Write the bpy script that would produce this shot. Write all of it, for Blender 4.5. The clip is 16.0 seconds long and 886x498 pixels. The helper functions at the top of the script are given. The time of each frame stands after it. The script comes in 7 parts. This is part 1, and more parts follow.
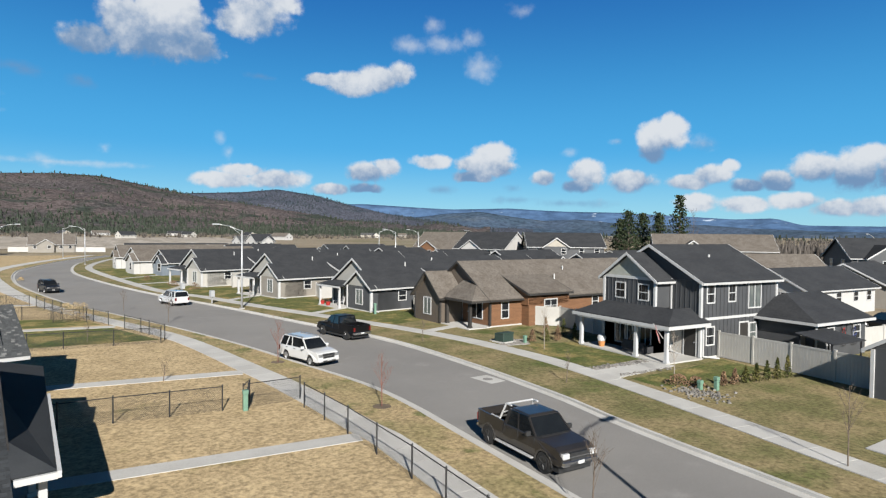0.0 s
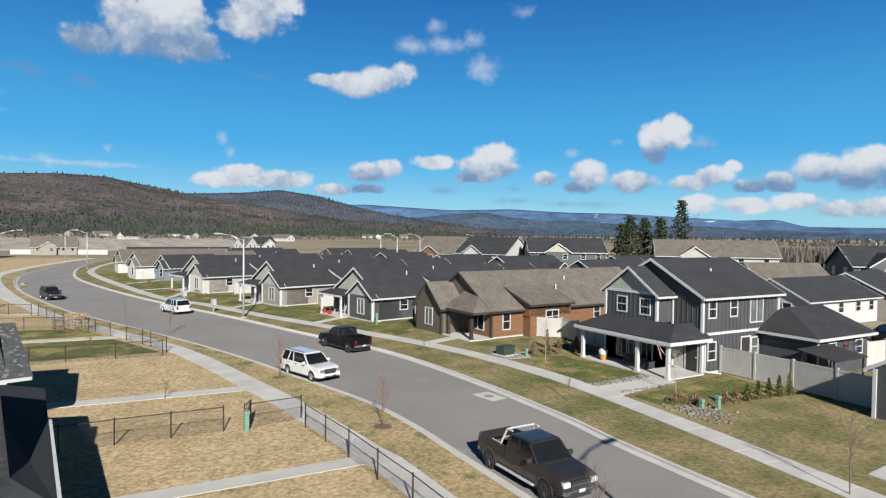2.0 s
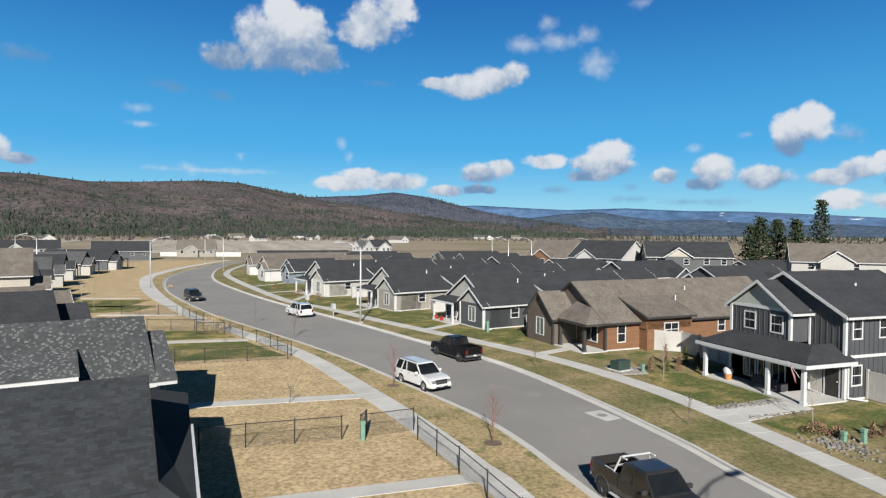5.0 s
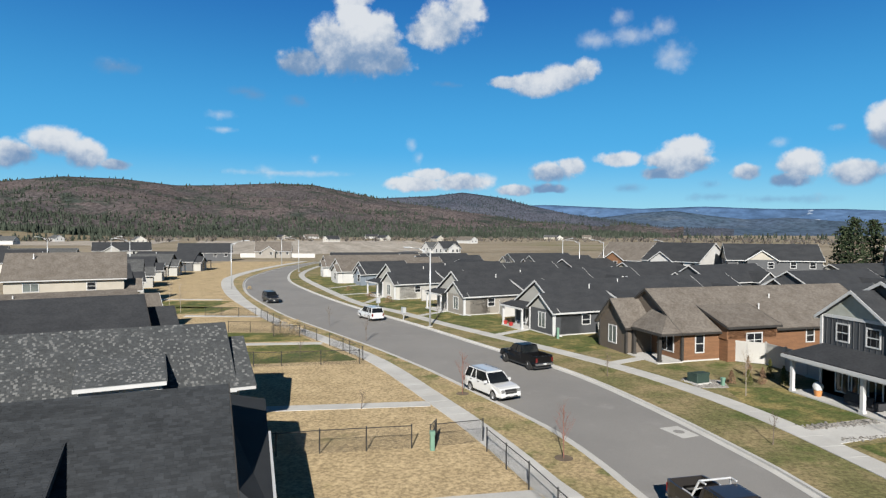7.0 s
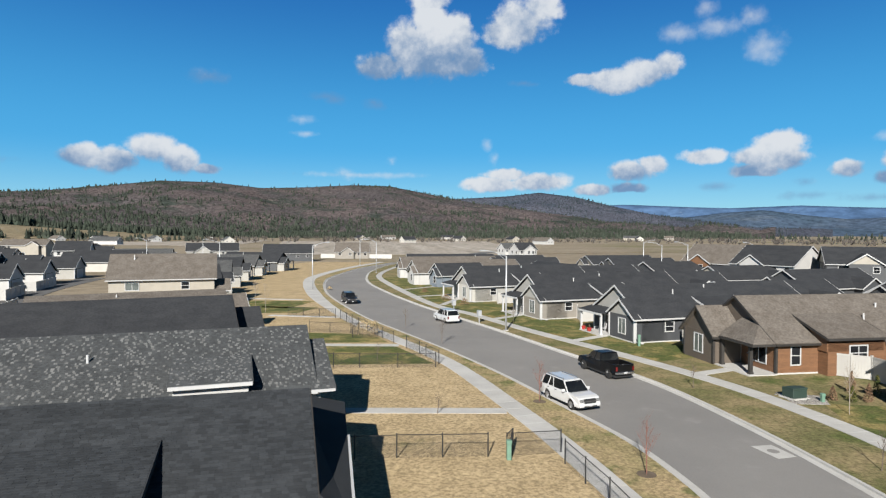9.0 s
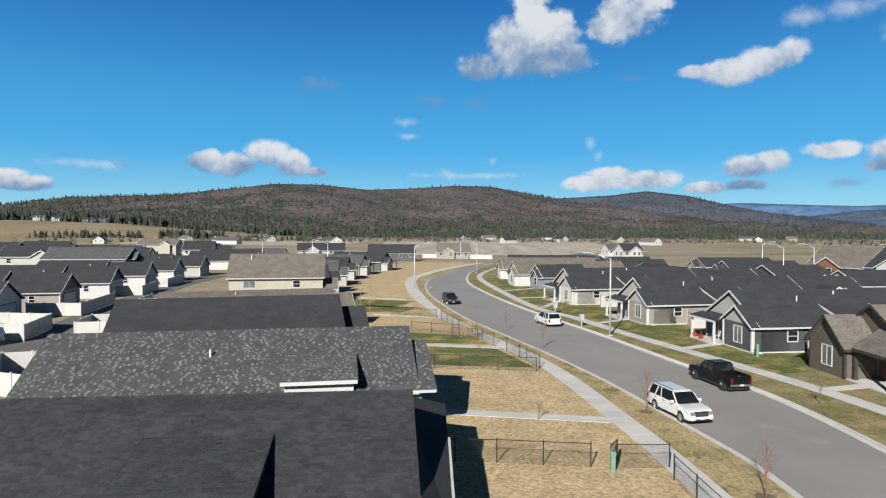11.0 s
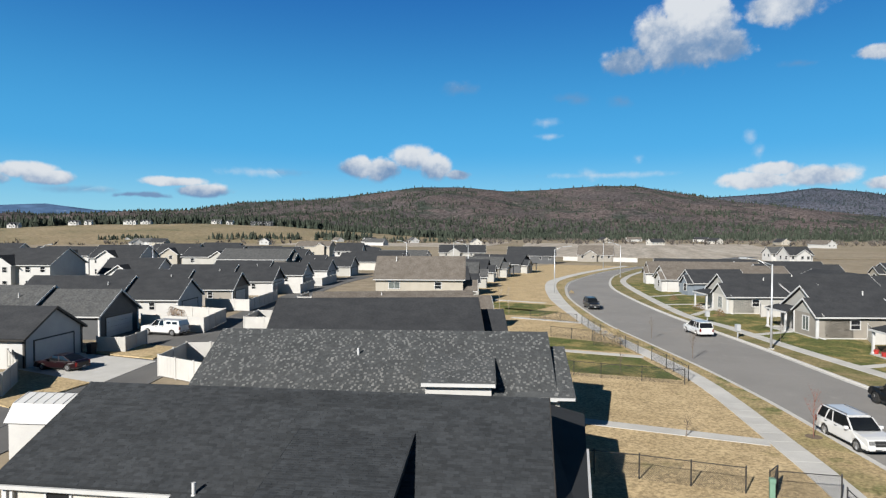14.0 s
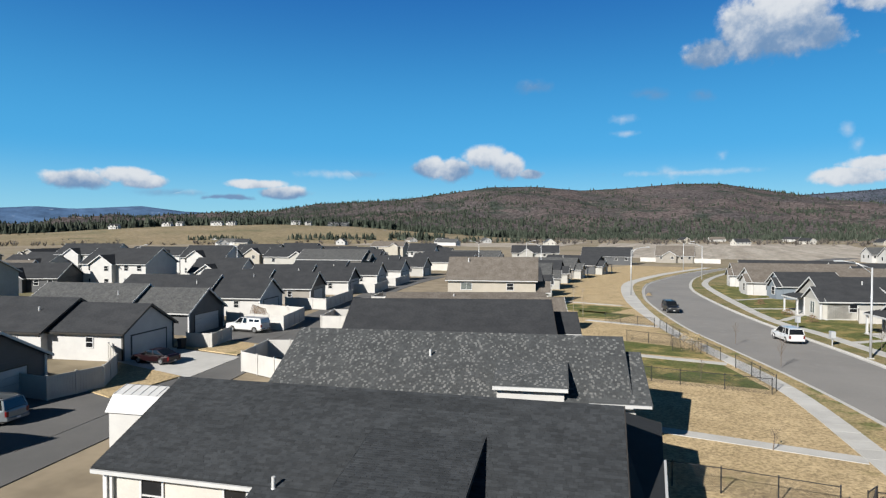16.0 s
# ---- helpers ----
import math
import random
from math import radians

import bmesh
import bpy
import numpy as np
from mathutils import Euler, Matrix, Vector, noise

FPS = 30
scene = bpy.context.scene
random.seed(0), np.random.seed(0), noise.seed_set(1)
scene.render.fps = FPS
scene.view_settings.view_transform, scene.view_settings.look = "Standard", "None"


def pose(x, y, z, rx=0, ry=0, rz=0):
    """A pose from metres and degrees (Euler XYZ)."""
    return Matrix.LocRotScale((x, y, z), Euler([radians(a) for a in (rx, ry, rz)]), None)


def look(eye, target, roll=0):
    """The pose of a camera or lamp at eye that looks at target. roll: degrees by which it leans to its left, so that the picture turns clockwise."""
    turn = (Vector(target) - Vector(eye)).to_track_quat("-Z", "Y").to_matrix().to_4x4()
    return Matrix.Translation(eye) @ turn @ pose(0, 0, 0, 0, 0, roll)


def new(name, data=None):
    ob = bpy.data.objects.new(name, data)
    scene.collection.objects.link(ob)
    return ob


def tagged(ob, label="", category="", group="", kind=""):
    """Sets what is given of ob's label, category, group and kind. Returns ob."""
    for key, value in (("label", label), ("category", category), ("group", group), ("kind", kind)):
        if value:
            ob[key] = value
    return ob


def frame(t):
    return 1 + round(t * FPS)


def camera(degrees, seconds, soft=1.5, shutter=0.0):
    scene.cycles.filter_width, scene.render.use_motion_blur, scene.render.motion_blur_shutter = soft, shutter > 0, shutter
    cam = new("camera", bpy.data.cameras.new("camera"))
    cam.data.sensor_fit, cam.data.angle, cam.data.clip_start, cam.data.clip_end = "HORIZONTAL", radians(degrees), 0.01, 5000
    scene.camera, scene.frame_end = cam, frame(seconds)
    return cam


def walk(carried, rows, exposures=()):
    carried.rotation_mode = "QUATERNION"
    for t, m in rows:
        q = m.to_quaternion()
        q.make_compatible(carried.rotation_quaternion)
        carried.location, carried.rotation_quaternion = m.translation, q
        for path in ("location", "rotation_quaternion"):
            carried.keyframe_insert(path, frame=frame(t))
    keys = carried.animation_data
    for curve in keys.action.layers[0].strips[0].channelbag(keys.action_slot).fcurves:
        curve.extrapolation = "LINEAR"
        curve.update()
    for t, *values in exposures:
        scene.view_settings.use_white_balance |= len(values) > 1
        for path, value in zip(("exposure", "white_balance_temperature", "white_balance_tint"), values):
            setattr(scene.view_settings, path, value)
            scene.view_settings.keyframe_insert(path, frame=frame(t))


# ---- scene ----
cam = camera(72.3, 16.0, soft=1.3)
# camera path: seconds, eye, target, roll
PATH = [
    (0, (0.006, -0.112, 9.622), (1.111, 1.835, 9.561), 0.6),
    (0.5, (0.022, -0.121, 9.975), (1.128, 1.826, 9.914), 0.7),
    (1, (0.031, -0.115, 10.307), (1.137, 1.831, 10.248), 0.7),
    (1.5, (0.027, -0.082, 10.560), (1.132, 1.866, 10.501), 0.7),
    (2, (0.025, -0.088, 10.699), (1.124, 1.861, 10.640), 0.7),
    (2.5, (0.047, -0.069, 10.793), (1.090, 1.912, 10.733), 0.7),
    (3, (0.105, -0.102, 10.911), (1.076, 1.915, 10.851), 0.6),
    (3.5, (0.130, -0.129, 11.050), (1.027, 1.923, 10.991), 0.6),
    (4, (0.090, -0.143, 11.248), (0.928, 1.933, 11.188), 0.5),
    (6.5, (0.067, -0.190, 12.095), (0.610, 1.982, 12.032), 0.3),
    (7, (0.076, -0.129, 12.243), (0.556, 2.059, 12.180), 0.2),
    (7.5, (0.019, -0.002, 12.324), (0.436, 2.197, 12.264), 0.3),
    (8, (0.019, 0.047, 12.451), (0.371, 2.258, 12.391), 0.3),
    (8.5, (0.017, 0.093, 12.517), (0.302, 2.314, 12.457), 0.2),
    (9, (0.015, 0.124, 12.572), (0.221, 2.354, 12.510), 0.2),
    (11.5, (-0.013, 0.253, 12.824), (-0.271, 2.477, 12.761), 0.2),
    (12, (0.017, 0.181, 12.883), (-0.333, 2.393, 12.821), 0.2),
    (12.5, (0.039, 0.184, 12.920), (-0.399, 2.380, 12.859), 0.1),
    (13, (0.031, 0.176, 12.935), (-0.491, 2.354, 12.874), 0.1),
    (13.5, (0.085, 0.090, 12.980), (-0.513, 2.248, 12.919), 0.1),
    (14, (0.116, 0.110, 13.023), (-0.552, 2.247, 12.965), 0.1),
    (14.5, (0.082, 0.130, 13.052), (-0.654, 2.246, 12.994), 0.1),
    (15, (0.115, 0.134, 13.074), (-0.682, 2.227, 13.017), 0.0),
    (15.5, (0.141, 0.080, 13.132), (-0.715, 2.149, 13.075), -0.0),
    (16, (0.176, 0.100, 13.184), (-0.741, 2.141, 13.126), -0.0),
]
walk(cam, [(t, look(eye, target, roll)) for t, eye, target, roll in PATH])

# ---------------------------------------------------------------- light and sky
SUN_AZ, SUN_EL = radians(198), radians(28.5)     # where the sun stands: clockwise from +y, and above the horizon
sun_way = Vector((math.sin(SUN_AZ) * math.cos(SUN_EL), math.cos(SUN_AZ) * math.cos(SUN_EL), math.sin(SUN_EL)))
sun = new("sun", bpy.data.lights.new("sun", "SUN"))
sun.data.energy, sun.data.angle, sun.data.color = 5.0, radians(0.55), (1.0, 0.965, 0.90)
sun.matrix_world = look((0, 0, 60), Vector((0, 0, 60)) - sun_way)
scene.view_settings.exposure = 1.02

world = bpy.data.worlds.new("world")
scene.world = world
world.use_nodes = True


class Nodes:
    """Short hand for building a node tree."""

    def __init__(self, tree):
        self.tree = tree
        tree.nodes.clear()

    def add(self, kind, **props):
        n = self.tree.nodes.new(kind)
        for k, v in props.items():
            if k == "op":
                n.operation = v
        return n

    def link(self, a, b):
        self.tree.links.new(a, b)

    def put(self, socket, value):
        if isinstance(value, bpy.types.NodeSocket):
            self.link(value, socket)
        else:
            socket.default_value = value

    def math(self, op, a, b=0.0, c=None, clamp=False):
        n = self.add("ShaderNodeMath", op=op)
        n.use_clamp = clamp
        self.put(n.inputs[0], a)
        self.put(n.inputs[1], b)
        if c is not None:
            self.put(n.inputs[2], c)
        return n.outputs[0]

    def vec(self, op, a, b=(0, 0, 0)):
        n = self.add("ShaderNodeVectorMath", op=op)
        self.put(n.inputs[0], a)
        self.put(n.inputs[1], b)
        return n.outputs["Value"] if op in ("LENGTH", "DOT_PRODUCT") else n.outputs[0]

    def mix(self, f, a, b):
        n = self.tree.nodes.new("ShaderNodeMix")
        n.data_type = "RGBA"
        self.put(n.inputs[0], f)
        self.put(n.inputs[6], a if isinstance(a, bpy.types.NodeSocket) else (*a, 1))
        self.put(n.inputs[7], b if isinstance(b, bpy.types.NodeSocket) else (*b, 1))
        return n.outputs[2]

    def noise(self, co, scale, detail=4.0, rough=0.55, dist=0.0):
        n = self.tree.nodes.new("ShaderNodeTexNoise")
        if co is not None:
            self.link(co, n.inputs["Vector"])
        n.inputs["Scale"].default_value, n.inputs["Detail"].default_value = scale, detail
        n.inputs["Roughness"].default_value, n.inputs["Distortion"].default_value = rough, dist
        return n.outputs[0]

    def ramp(self, f, lo, hi, a=0.0, b=1.0):
        n = self.tree.nodes.new("ShaderNodeMapRange")
        n.interpolation_type = "SMOOTHSTEP"
        self.put(n.inputs[0], f)
        for i, v in zip((1, 2, 3, 4), (lo, hi, a, b)):
            n.inputs[i].default_value = v
        return n.outputs[0]


# clouds: base and top elevation, darkness of the base, then lobes: azimuth, elevation, half width, half height, in degrees
HIGH_CLOUDS = [
    (13.6, 21.0, 1.0, [(-0.7, 15.1, 2.3, 1.4), (1.9, 16.8, 2.7, 2.6), (4.0, 18.6, 2.3, 2.4), (4.0, 16.0, 5.1, 2.2), (6.7, 17.7, 2.3, 2.2), (7.5, 15.7, 2.2, 1.6)]),
    (16.1, 21.7, 0.55, [(12.4, 18.6, 3.1, 2.2), (14.3, 20.1, 2.0, 1.6), (11.3, 18.0, 2.4, 1.5), (4.0, 20.7, 2.3, 1.0)]),
    (12.4, 15.7, 0.7, [(18.5, 13.7, 2.2, 0.6), (20.9, 13.5, 2.7, 1.2), (23.4, 14.0, 2.4, 1.4), (25.3, 14.5, 1.5, 1.2)]),
    (4.6, 8.4, 1.0, [(-25.6, 6.1, 2.0, 1.1), (-23.0, 5.9, 2.1, 1.2), (-20.5, 7.0, 2.0, 1.4), (-18.5, 6.2, 1.8, 1.3), (-16.2, 5.5, 1.2, 0.5)]),
    (4.9, 8.4, 0.8, [(34.0, 7.0, 2.3, 1.4), (32.4, 6.4, 2.0, 0.9), (32.4, 5.3, 2.2, 0.7), (34.8, 6.1, 1.9, 1.0)]),
    (6.2, 10.6, 1.3, [(49.2, 8.6, 2.1, 1.6), (48.7, 7.4, 1.5, 1.2), (50.1, 9.5, 1.3, 1.1)]),
    (4.3, 7.4, 0.7, [(22.4, 5.5, 2.3, 1.1), (24.3, 6.1, 1.3, 0.9), (28.5, 6.6, 1.9, 0.8)]),
]
LOW_CLOUDS = [
    (3.7, 7.0, 0.8, [(42.7, 5.6, 1.9, 1.4), (39.2, 5.1, 1.2, 0.8), (46.6, 4.8, 2.3, 1.1), (41.9, 4.4, 1.8, 0.8), (22.1, 4.0, 1.9, 0.7)]),
    (3.8, 6.5, 1.0, [(53.3, 5.3, 1.9, 1.0), (51.6, 4.7, 1.8, 0.7), (54.7, 5.9, 1.0, 0.6), (58.3, 4.5, 1.6, 1.1), (56.2, 4.2, 1.7, 0.7)]),
    (3.4, 7.3, 1.4, [(61.3, 5.5, 2.4, 1.4), (63.9, 5.1, 2.3, 2.0), (64.7, 6.2, 1.6, 1.1), (66.7, 5.2, 2.4, 2.1)]),
    (1.1, 3.7, 0.7, [(52.1, 2.8, 1.9, 0.8), (55.7, 2.7, 2.3, 0.8), (59.4, 2.9, 2.6, 0.8), (62.6, 2.3, 2.4, 0.8), (65.0, 2.4, 2.1, 0.9)]),
    (3.2, 6.1, 0.55, [(11.4, 5.4, 2.6, 0.7), (9.9, 4.5, 3.0, 0.8), (14.3, 4.7, 2.9, 1.0), (19.3, 3.9, 2.0, 0.6)]),
    (3.7, 5.6, 1.1, [(-55.1, 4.4, 2.4, 0.9), (-52.1, 4.9, 2.3, 0.7), (-50.3, 4.4, 1.9, 0.6), (-55.5, 3.0, 2.5, 0.6), (-52.5, 2.7, 3.3, 0.5)]),
    (3.1, 4.9, 1.1, [(-41.4, 4.4, 3.1, 0.5), (-39.0, 3.7, 2.8, 0.7), (-43.7, 3.1, 2.4, 0.5)]),
]
HIGH_WISPS = [(28.6, 18.7, 1.4, 0.9), (25.9, 17.0, 2.0, 1.0), (29.8, 17.1, 2.2, 1.1), (32.1, 17.6, 1.4, 1.0), (32.9, 15.1, 1.7, 1.5), (36.7, 19.8, 1.7, 1.0), (-5.3, 12.1, 1.7, 0.6), (-0.9, 11.7, 1.2, 0.7), (12.8, 13.6, 1.5, 0.4), (52.4, 7.9, 1.7, 0.9), (41.3, 7.4, 1.4, 0.6), (45.3, 8.3, 0.9, 0.4), (-15.8, 13.3, 2.7, 0.7), (-5.8, 12.3, 2.0, 0.6), (-1.0, 11.9, 1.2, 0.5), (-8.0, 10.2, 1.5, 0.6), (-7.8, 8.9, 1.6, 0.4), (13.3, 13.5, 1.4, 0.4)]
LOW_WISPS = [(-2.7, 5.3, 8.6, 0.4), (-4.0, 5.4, 1.4, 0.7), (0.3, 6.7, 1.0, 0.6), (9.1, 8.1, 0.8, 0.7), (9.9, 6.9, 0.8, 1.0), (36.2, 3.1, 3.4, 0.5), (40.9, 2.8, 4.6, 0.5), (36.2, 4.2, 1.4, 0.6), (29.3, 4.0, 1.7, 0.5), (0.4, 6.6, 0.8, 0.7), (-47.3, 3.5, 4.3, 0.4), (-32.6, 5.5, 6.1, 0.5)]

w = Nodes(world.node_tree)
sky = w.add("ShaderNodeTexSky")
sky.sky_type, sky.sun_disc = "NISHITA", False
sky.sun_elevation, sky.sun_rotation = SUN_EL, SUN_AZ
sky.altitude, sky.air_density, sky.dust_density, sky.ozone_density = 900, 1.0, 0.15, 3.0
hue = w.add("ShaderNodeHueSaturation")
hue.inputs["Saturation"].default_value, hue.inputs["Value"].default_value = 1.5, 1.0
w.link(sky.outputs[0], hue.inputs["Color"])
co = w.add("ShaderNodeTexCoord").outputs["Generated"]
sep = w.add("ShaderNodeSeparateXYZ")
w.link(co, sep.inputs[0])
az = w.math("MULTIPLY", w.math("ARCTAN2", sep.outputs[0], sep.outputs[1]), 180 / math.pi)
el = w.math("MULTIPLY", w.math("ARCSINE", sep.outputs[2]), 180 / math.pi)
puff = w.noise(co, 19.0, 7.0, 0.56)
fine = w.noise(co, 75.0, 5.0, 0.6)
com = w.add("ShaderNodeCombineXYZ")
w.link(w.math("ADD", az, w.math("MULTIPLY_ADD", w.noise(co, 14.0, 3.0), 2.0, -1.0)), com.inputs[0])
w.link(el, com.inputs[1])


def lobe_field(lobes):
    """How deep a direction lies inside a union of ellipses: 1 in a middle, 0 on the rim."""
    near = None
    for a, e, hw, hh in lobes:
        d = w.vec("LENGTH", w.vec("MULTIPLY", w.vec("SUBTRACT", com.outputs[0], (a, e, 0)), (1 / hw, 1 / hh, 0)))
        near = d if near is None else w.math("MINIMUM", near, d)
    return w.math("SUBTRACT", 1.0, near)


rag = w.math("ADD", w.math("MULTIPLY_ADD", puff, 1.5, -0.75), w.math("MULTIPLY_ADD", fine, 0.60, -0.30))
f1, s1 = None, None
for base, top, dark, lobes in HIGH_CLOUDS + LOW_CLOUDS:
    f = w.math("MINIMUM", lobe_field(lobes), w.math("MULTIPLY_ADD", el, 2.2, 0.35 - 2.2 * base))
    k = dark / (top - base)
    low = w.math("MULTIPLY_ADD", el, -k, k * (0.55 * top + 0.45 * base), clamp=False)
    if f1 is None:
        f1, s1 = f, low
    else:
        wins = w.math("GREATER_THAN", f, f1)
        s1 = w.math("ADD", w.math("MULTIPLY", low, wins), w.math("MULTIPLY", s1, w.math("SUBTRACT", 1.0, wins)))
        f1 = w.math("MAXIMUM", f1, f)
f2 = lobe_field(HIGH_WISPS + LOW_WISPS)
d1 = w.ramp(w.math("ADD", w.math("MULTIPLY", f1, 1.25), rag), -0.10, 0.46, 0.0, 0.98)
d2 = w.ramp(w.math("ADD", f2, w.math("MULTIPLY", rag, 1.4)), 0.0, 1.3, 0.0, 0.55)
dens = w.math("MAXIMUM", d1, d2)
# thick parts and bases turned from the sun are grey-blue
shade = w.ramp(w.math("ADD", s1, w.math("MULTIPLY", rag, -0.9)), -0.22, 0.56)
cloud = w.mix(shade, (8.2, 8.6, 9.1), (2.0, 3.4, 5.6))
deep = w.mix(w.ramp(el, 0.0, 8.0), (3.4, 7.6, 9.8), (0.95, 5.0, 9.4))
deep = w.mix(w.ramp(el, 5.0, 24.0), deep, (0.28, 1.75, 5.5))
deep = w.mix(w.ramp(el, 20.0, 32.0), deep, (0.13, 0.33, 0.78))
clear = w.mix(0.85, hue.outputs[0], deep)
sky_mix = w.mix(dens, clear, cloud)
bg = w.add("ShaderNodeBackground")
bg.inputs["Strength"].default_value = 0.0435
w.link(sky_mix, bg.inputs["Color"])
w.link(bg.outputs[0], w.add("ShaderNodeOutputWorld").inputs[0])

# ---------------------------------------------------------------- materials


def material(name, base, second=None, scale=1.0, rough=0.8, metal=0.0, spot=None, spot_scale=6.0, spot_range=(0.55, 0.75), bump=0.0, bump_scale=40.0,
             island=0.0, per_object=0.0, stretch=(1, 1, 1), fine=0.0, fine_scale=60.0, spec=0.4, coat=0.0):
    """A procedural surface: two colours mixed by broad noise, spots of a third, fine grain, relief."""
    m = bpy.data.materials.new(name)
    m.use_nodes = True
    n = Nodes(m.node_tree)
    out, b = n.add("ShaderNodeOutputMaterial"), n.add("ShaderNodeBsdfPrincipled")
    n.link(b.outputs[0], out.inputs[0])
    geo = n.add("ShaderNodeNewGeometry")
    mp = n.add("ShaderNodeMapping")
    mp.inputs["Scale"].default_value = stretch
    n.link(geo.outputs["Position"], mp.inputs[0])
    pos = mp.outputs[0]
    col = base
    if second:
        col = n.mix(n.ramp(n.noise(pos, scale, 5.0, 0.6), 0.32, 0.68), base, second)
    if spot:
        col = n.mix(n.ramp(n.noise(pos, spot_scale, 4.0, 0.6), *spot_range), col, spot)
    for amount, source in ((island, "island"), (per_object, "object"), (fine, "fine")):
        if amount:
            if source == "island":
                r = geo.outputs["Random Per Island"]
            elif source == "object":
                r = n.add("ShaderNodeObjectInfo").outputs["Random"]
            else:
                r = n.ramp(n.noise(pos, fine_scale, 3.0, 0.7), 0.25, 0.75)
            h = n.add("ShaderNodeHueSaturation")
            n.put(h.inputs["Color"], col if isinstance(col, bpy.types.NodeSocket) else (*col, 1))
            n.link(n.math("MULTIPLY_ADD", r, 2 * amount, 1 - amount), h.inputs["Value"])
            col = h.outputs[0]
    n.put(b.inputs["Base Color"], col if isinstance(col, bpy.types.NodeSocket) else (*col, 1))
    b.inputs["Roughness"].default_value, b.inputs["Metallic"].default_value = rough, metal
    b.inputs["Specular IOR Level"].default_value = spec
    b.inputs["Coat Weight"].default_value = coat
    b.inputs["Coat Roughness"].default_value = 0.05
    if bump:
        bp = n.add("ShaderNodeBump")
        bp.inputs["Strength"].default_value, bp.inputs["Distance"].default_value = bump, 0.02
        n.link(n.noise(pos, bump_scale, 4.0, 0.65), bp.inputs["Height"])
        n.link(bp.outputs[0], b.inputs["Normal"])
    return m


DRY = material("dry_grass", (0.364, 0.28, 0.1645), (0.294, 0.224, 0.1295), 0.35, 0.95, spot=(0.21, 0.175, 0.084), spot_scale=0.22, spot_range=(0.58, 0.74), bump=1.0, bump_scale=12, fine=0.42, fine_scale=4.5, spec=0.1)
VERGE = material("verge_grass", (0.301, 0.2275, 0.1295), (0.21, 0.175, 0.0875), 0.30, 0.95, spot=(0.119, 0.119, 0.049), spot_scale=0.35, spot_range=(0.52, 0.66), bump=1.0, bump_scale=12, fine=0.42, fine_scale=4.5, spec=0.1)
PATCHY = material("patchy_grass", (0.215, 0.170, 0.092), (0.115, 0.110, 0.048), 0.28, 0.95, spot=(0.07, 0.0875, 0.0266), spot_scale=0.2, spot_range=(0.54, 0.72), bump=1.0, bump_scale=12, fine=0.42, fine_scale=4.5, spec=0.1)
LAWN = material("green_lawn", (0.062, 0.082, 0.024), (0.105, 0.103, 0.040), 0.5, 0.95, spot=(0.21, 0.168, 0.07), spot_scale=0.3, spot_range=(0.47, 0.64), bump=1.0, bump_scale=12, fine=0.42, fine_scale=4.5, spec=0.1)
FIELD = material("stubble_field", (0.235, 0.195, 0.140), (0.185, 0.152, 0.108), 0.012, 0.95, spot=(0.133, 0.126, 0.063), spot_scale=0.006, spot_range=(0.5, 0.7), fine=0.2, fine_scale=0.25, spec=0.1)
STUBBLE = material("pale_stubble", (0.335, 0.300, 0.255), (0.235, 0.205, 0.168), 0.09, 0.95, fine=0.2, fine_scale=0.3, stretch=(1.0, 0.08, 1), spec=0.1)
ASPHALT = material("asphalt", (0.189, 0.1806, 0.1701), (0.1645, 0.1575, 0.1491), 0.12, 0.9, spot=(0.2065, 0.1981, 0.1876), spot_scale=0.5, bump=0.3, bump_scale=60, fine=0.10, fine_scale=25, spec=0.25)
ALLEY = material("alley_asphalt", (0.084, 0.0826, 0.0805), (0.1085, 0.105, 0.1015), 0.15, 0.9, bump=0.3, bump_scale=60, fine=0.12, fine_scale=20, spec=0.25)
CONCRETE = material("concrete", (0.392, 0.3815, 0.3605), (0.336, 0.3276, 0.308), 0.4, 0.85, bump=0.15, bump_scale=50, fine=0.08, fine_scale=15, per_object=0.05, spec=0.3)
GRAVEL = material("gravel", (0.231, 0.21, 0.189), (0.294, 0.28, 0.259), 3.0, 0.95, bump=1.0, bump_scale=12, fine=0.4, fine_scale=9)
CHAR_SHINGLE = material("charcoal_shingle", (0.0205, 0.0228, 0.0256), (0.0275, 0.0300, 0.0332), 0.8, 0.92, bump=0.5, bump_scale=30, island=0.24, per_object=0.2, fine=0.15, fine_scale=25, spec=0.25)
GREY_SHINGLE = material("grey_shingle", (0.056, 0.059, 0.061), (0.043, 0.046, 0.048), 0.9, 0.92, bump=0.5, bump_scale=30, island=0.16, per_object=0.25, fine=0.2, fine_scale=20, spec=0.25)
PALE_SHINGLE = material("pale_shingle", (0.135, 0.136, 0.134), (0.100, 0.102, 0.101), 2.0, 0.92, per_object=0.2, island=0.2, bump=0.4, bump_scale=30, spec=0.25)
DARK_ROOF = material("dark_roofing", (0.021, 0.0224, 0.0252), (0.0294, 0.0308, 0.0336), 0.5, 0.92, stretch=(1, 1, 3), fine=0.25, fine_scale=5, spec=0.25, bump=0.3, bump_scale=9)
BROWN_ROOF = material("weathered_brown_roofing", (0.0875, 0.0749, 0.063), (0.1155, 0.1015, 0.0875), 0.8, 0.92, fine=0.3, fine_scale=5, spec=0.25, bump=0.4, bump_scale=9)
GREY_ROOF = material("grey_roofing", (0.0665, 0.0672, 0.0665), (0.0476, 0.049, 0.0504), 1.2, 0.92, fine=0.4, fine_scale=5, spec=0.25, bump=0.4, bump_scale=9)
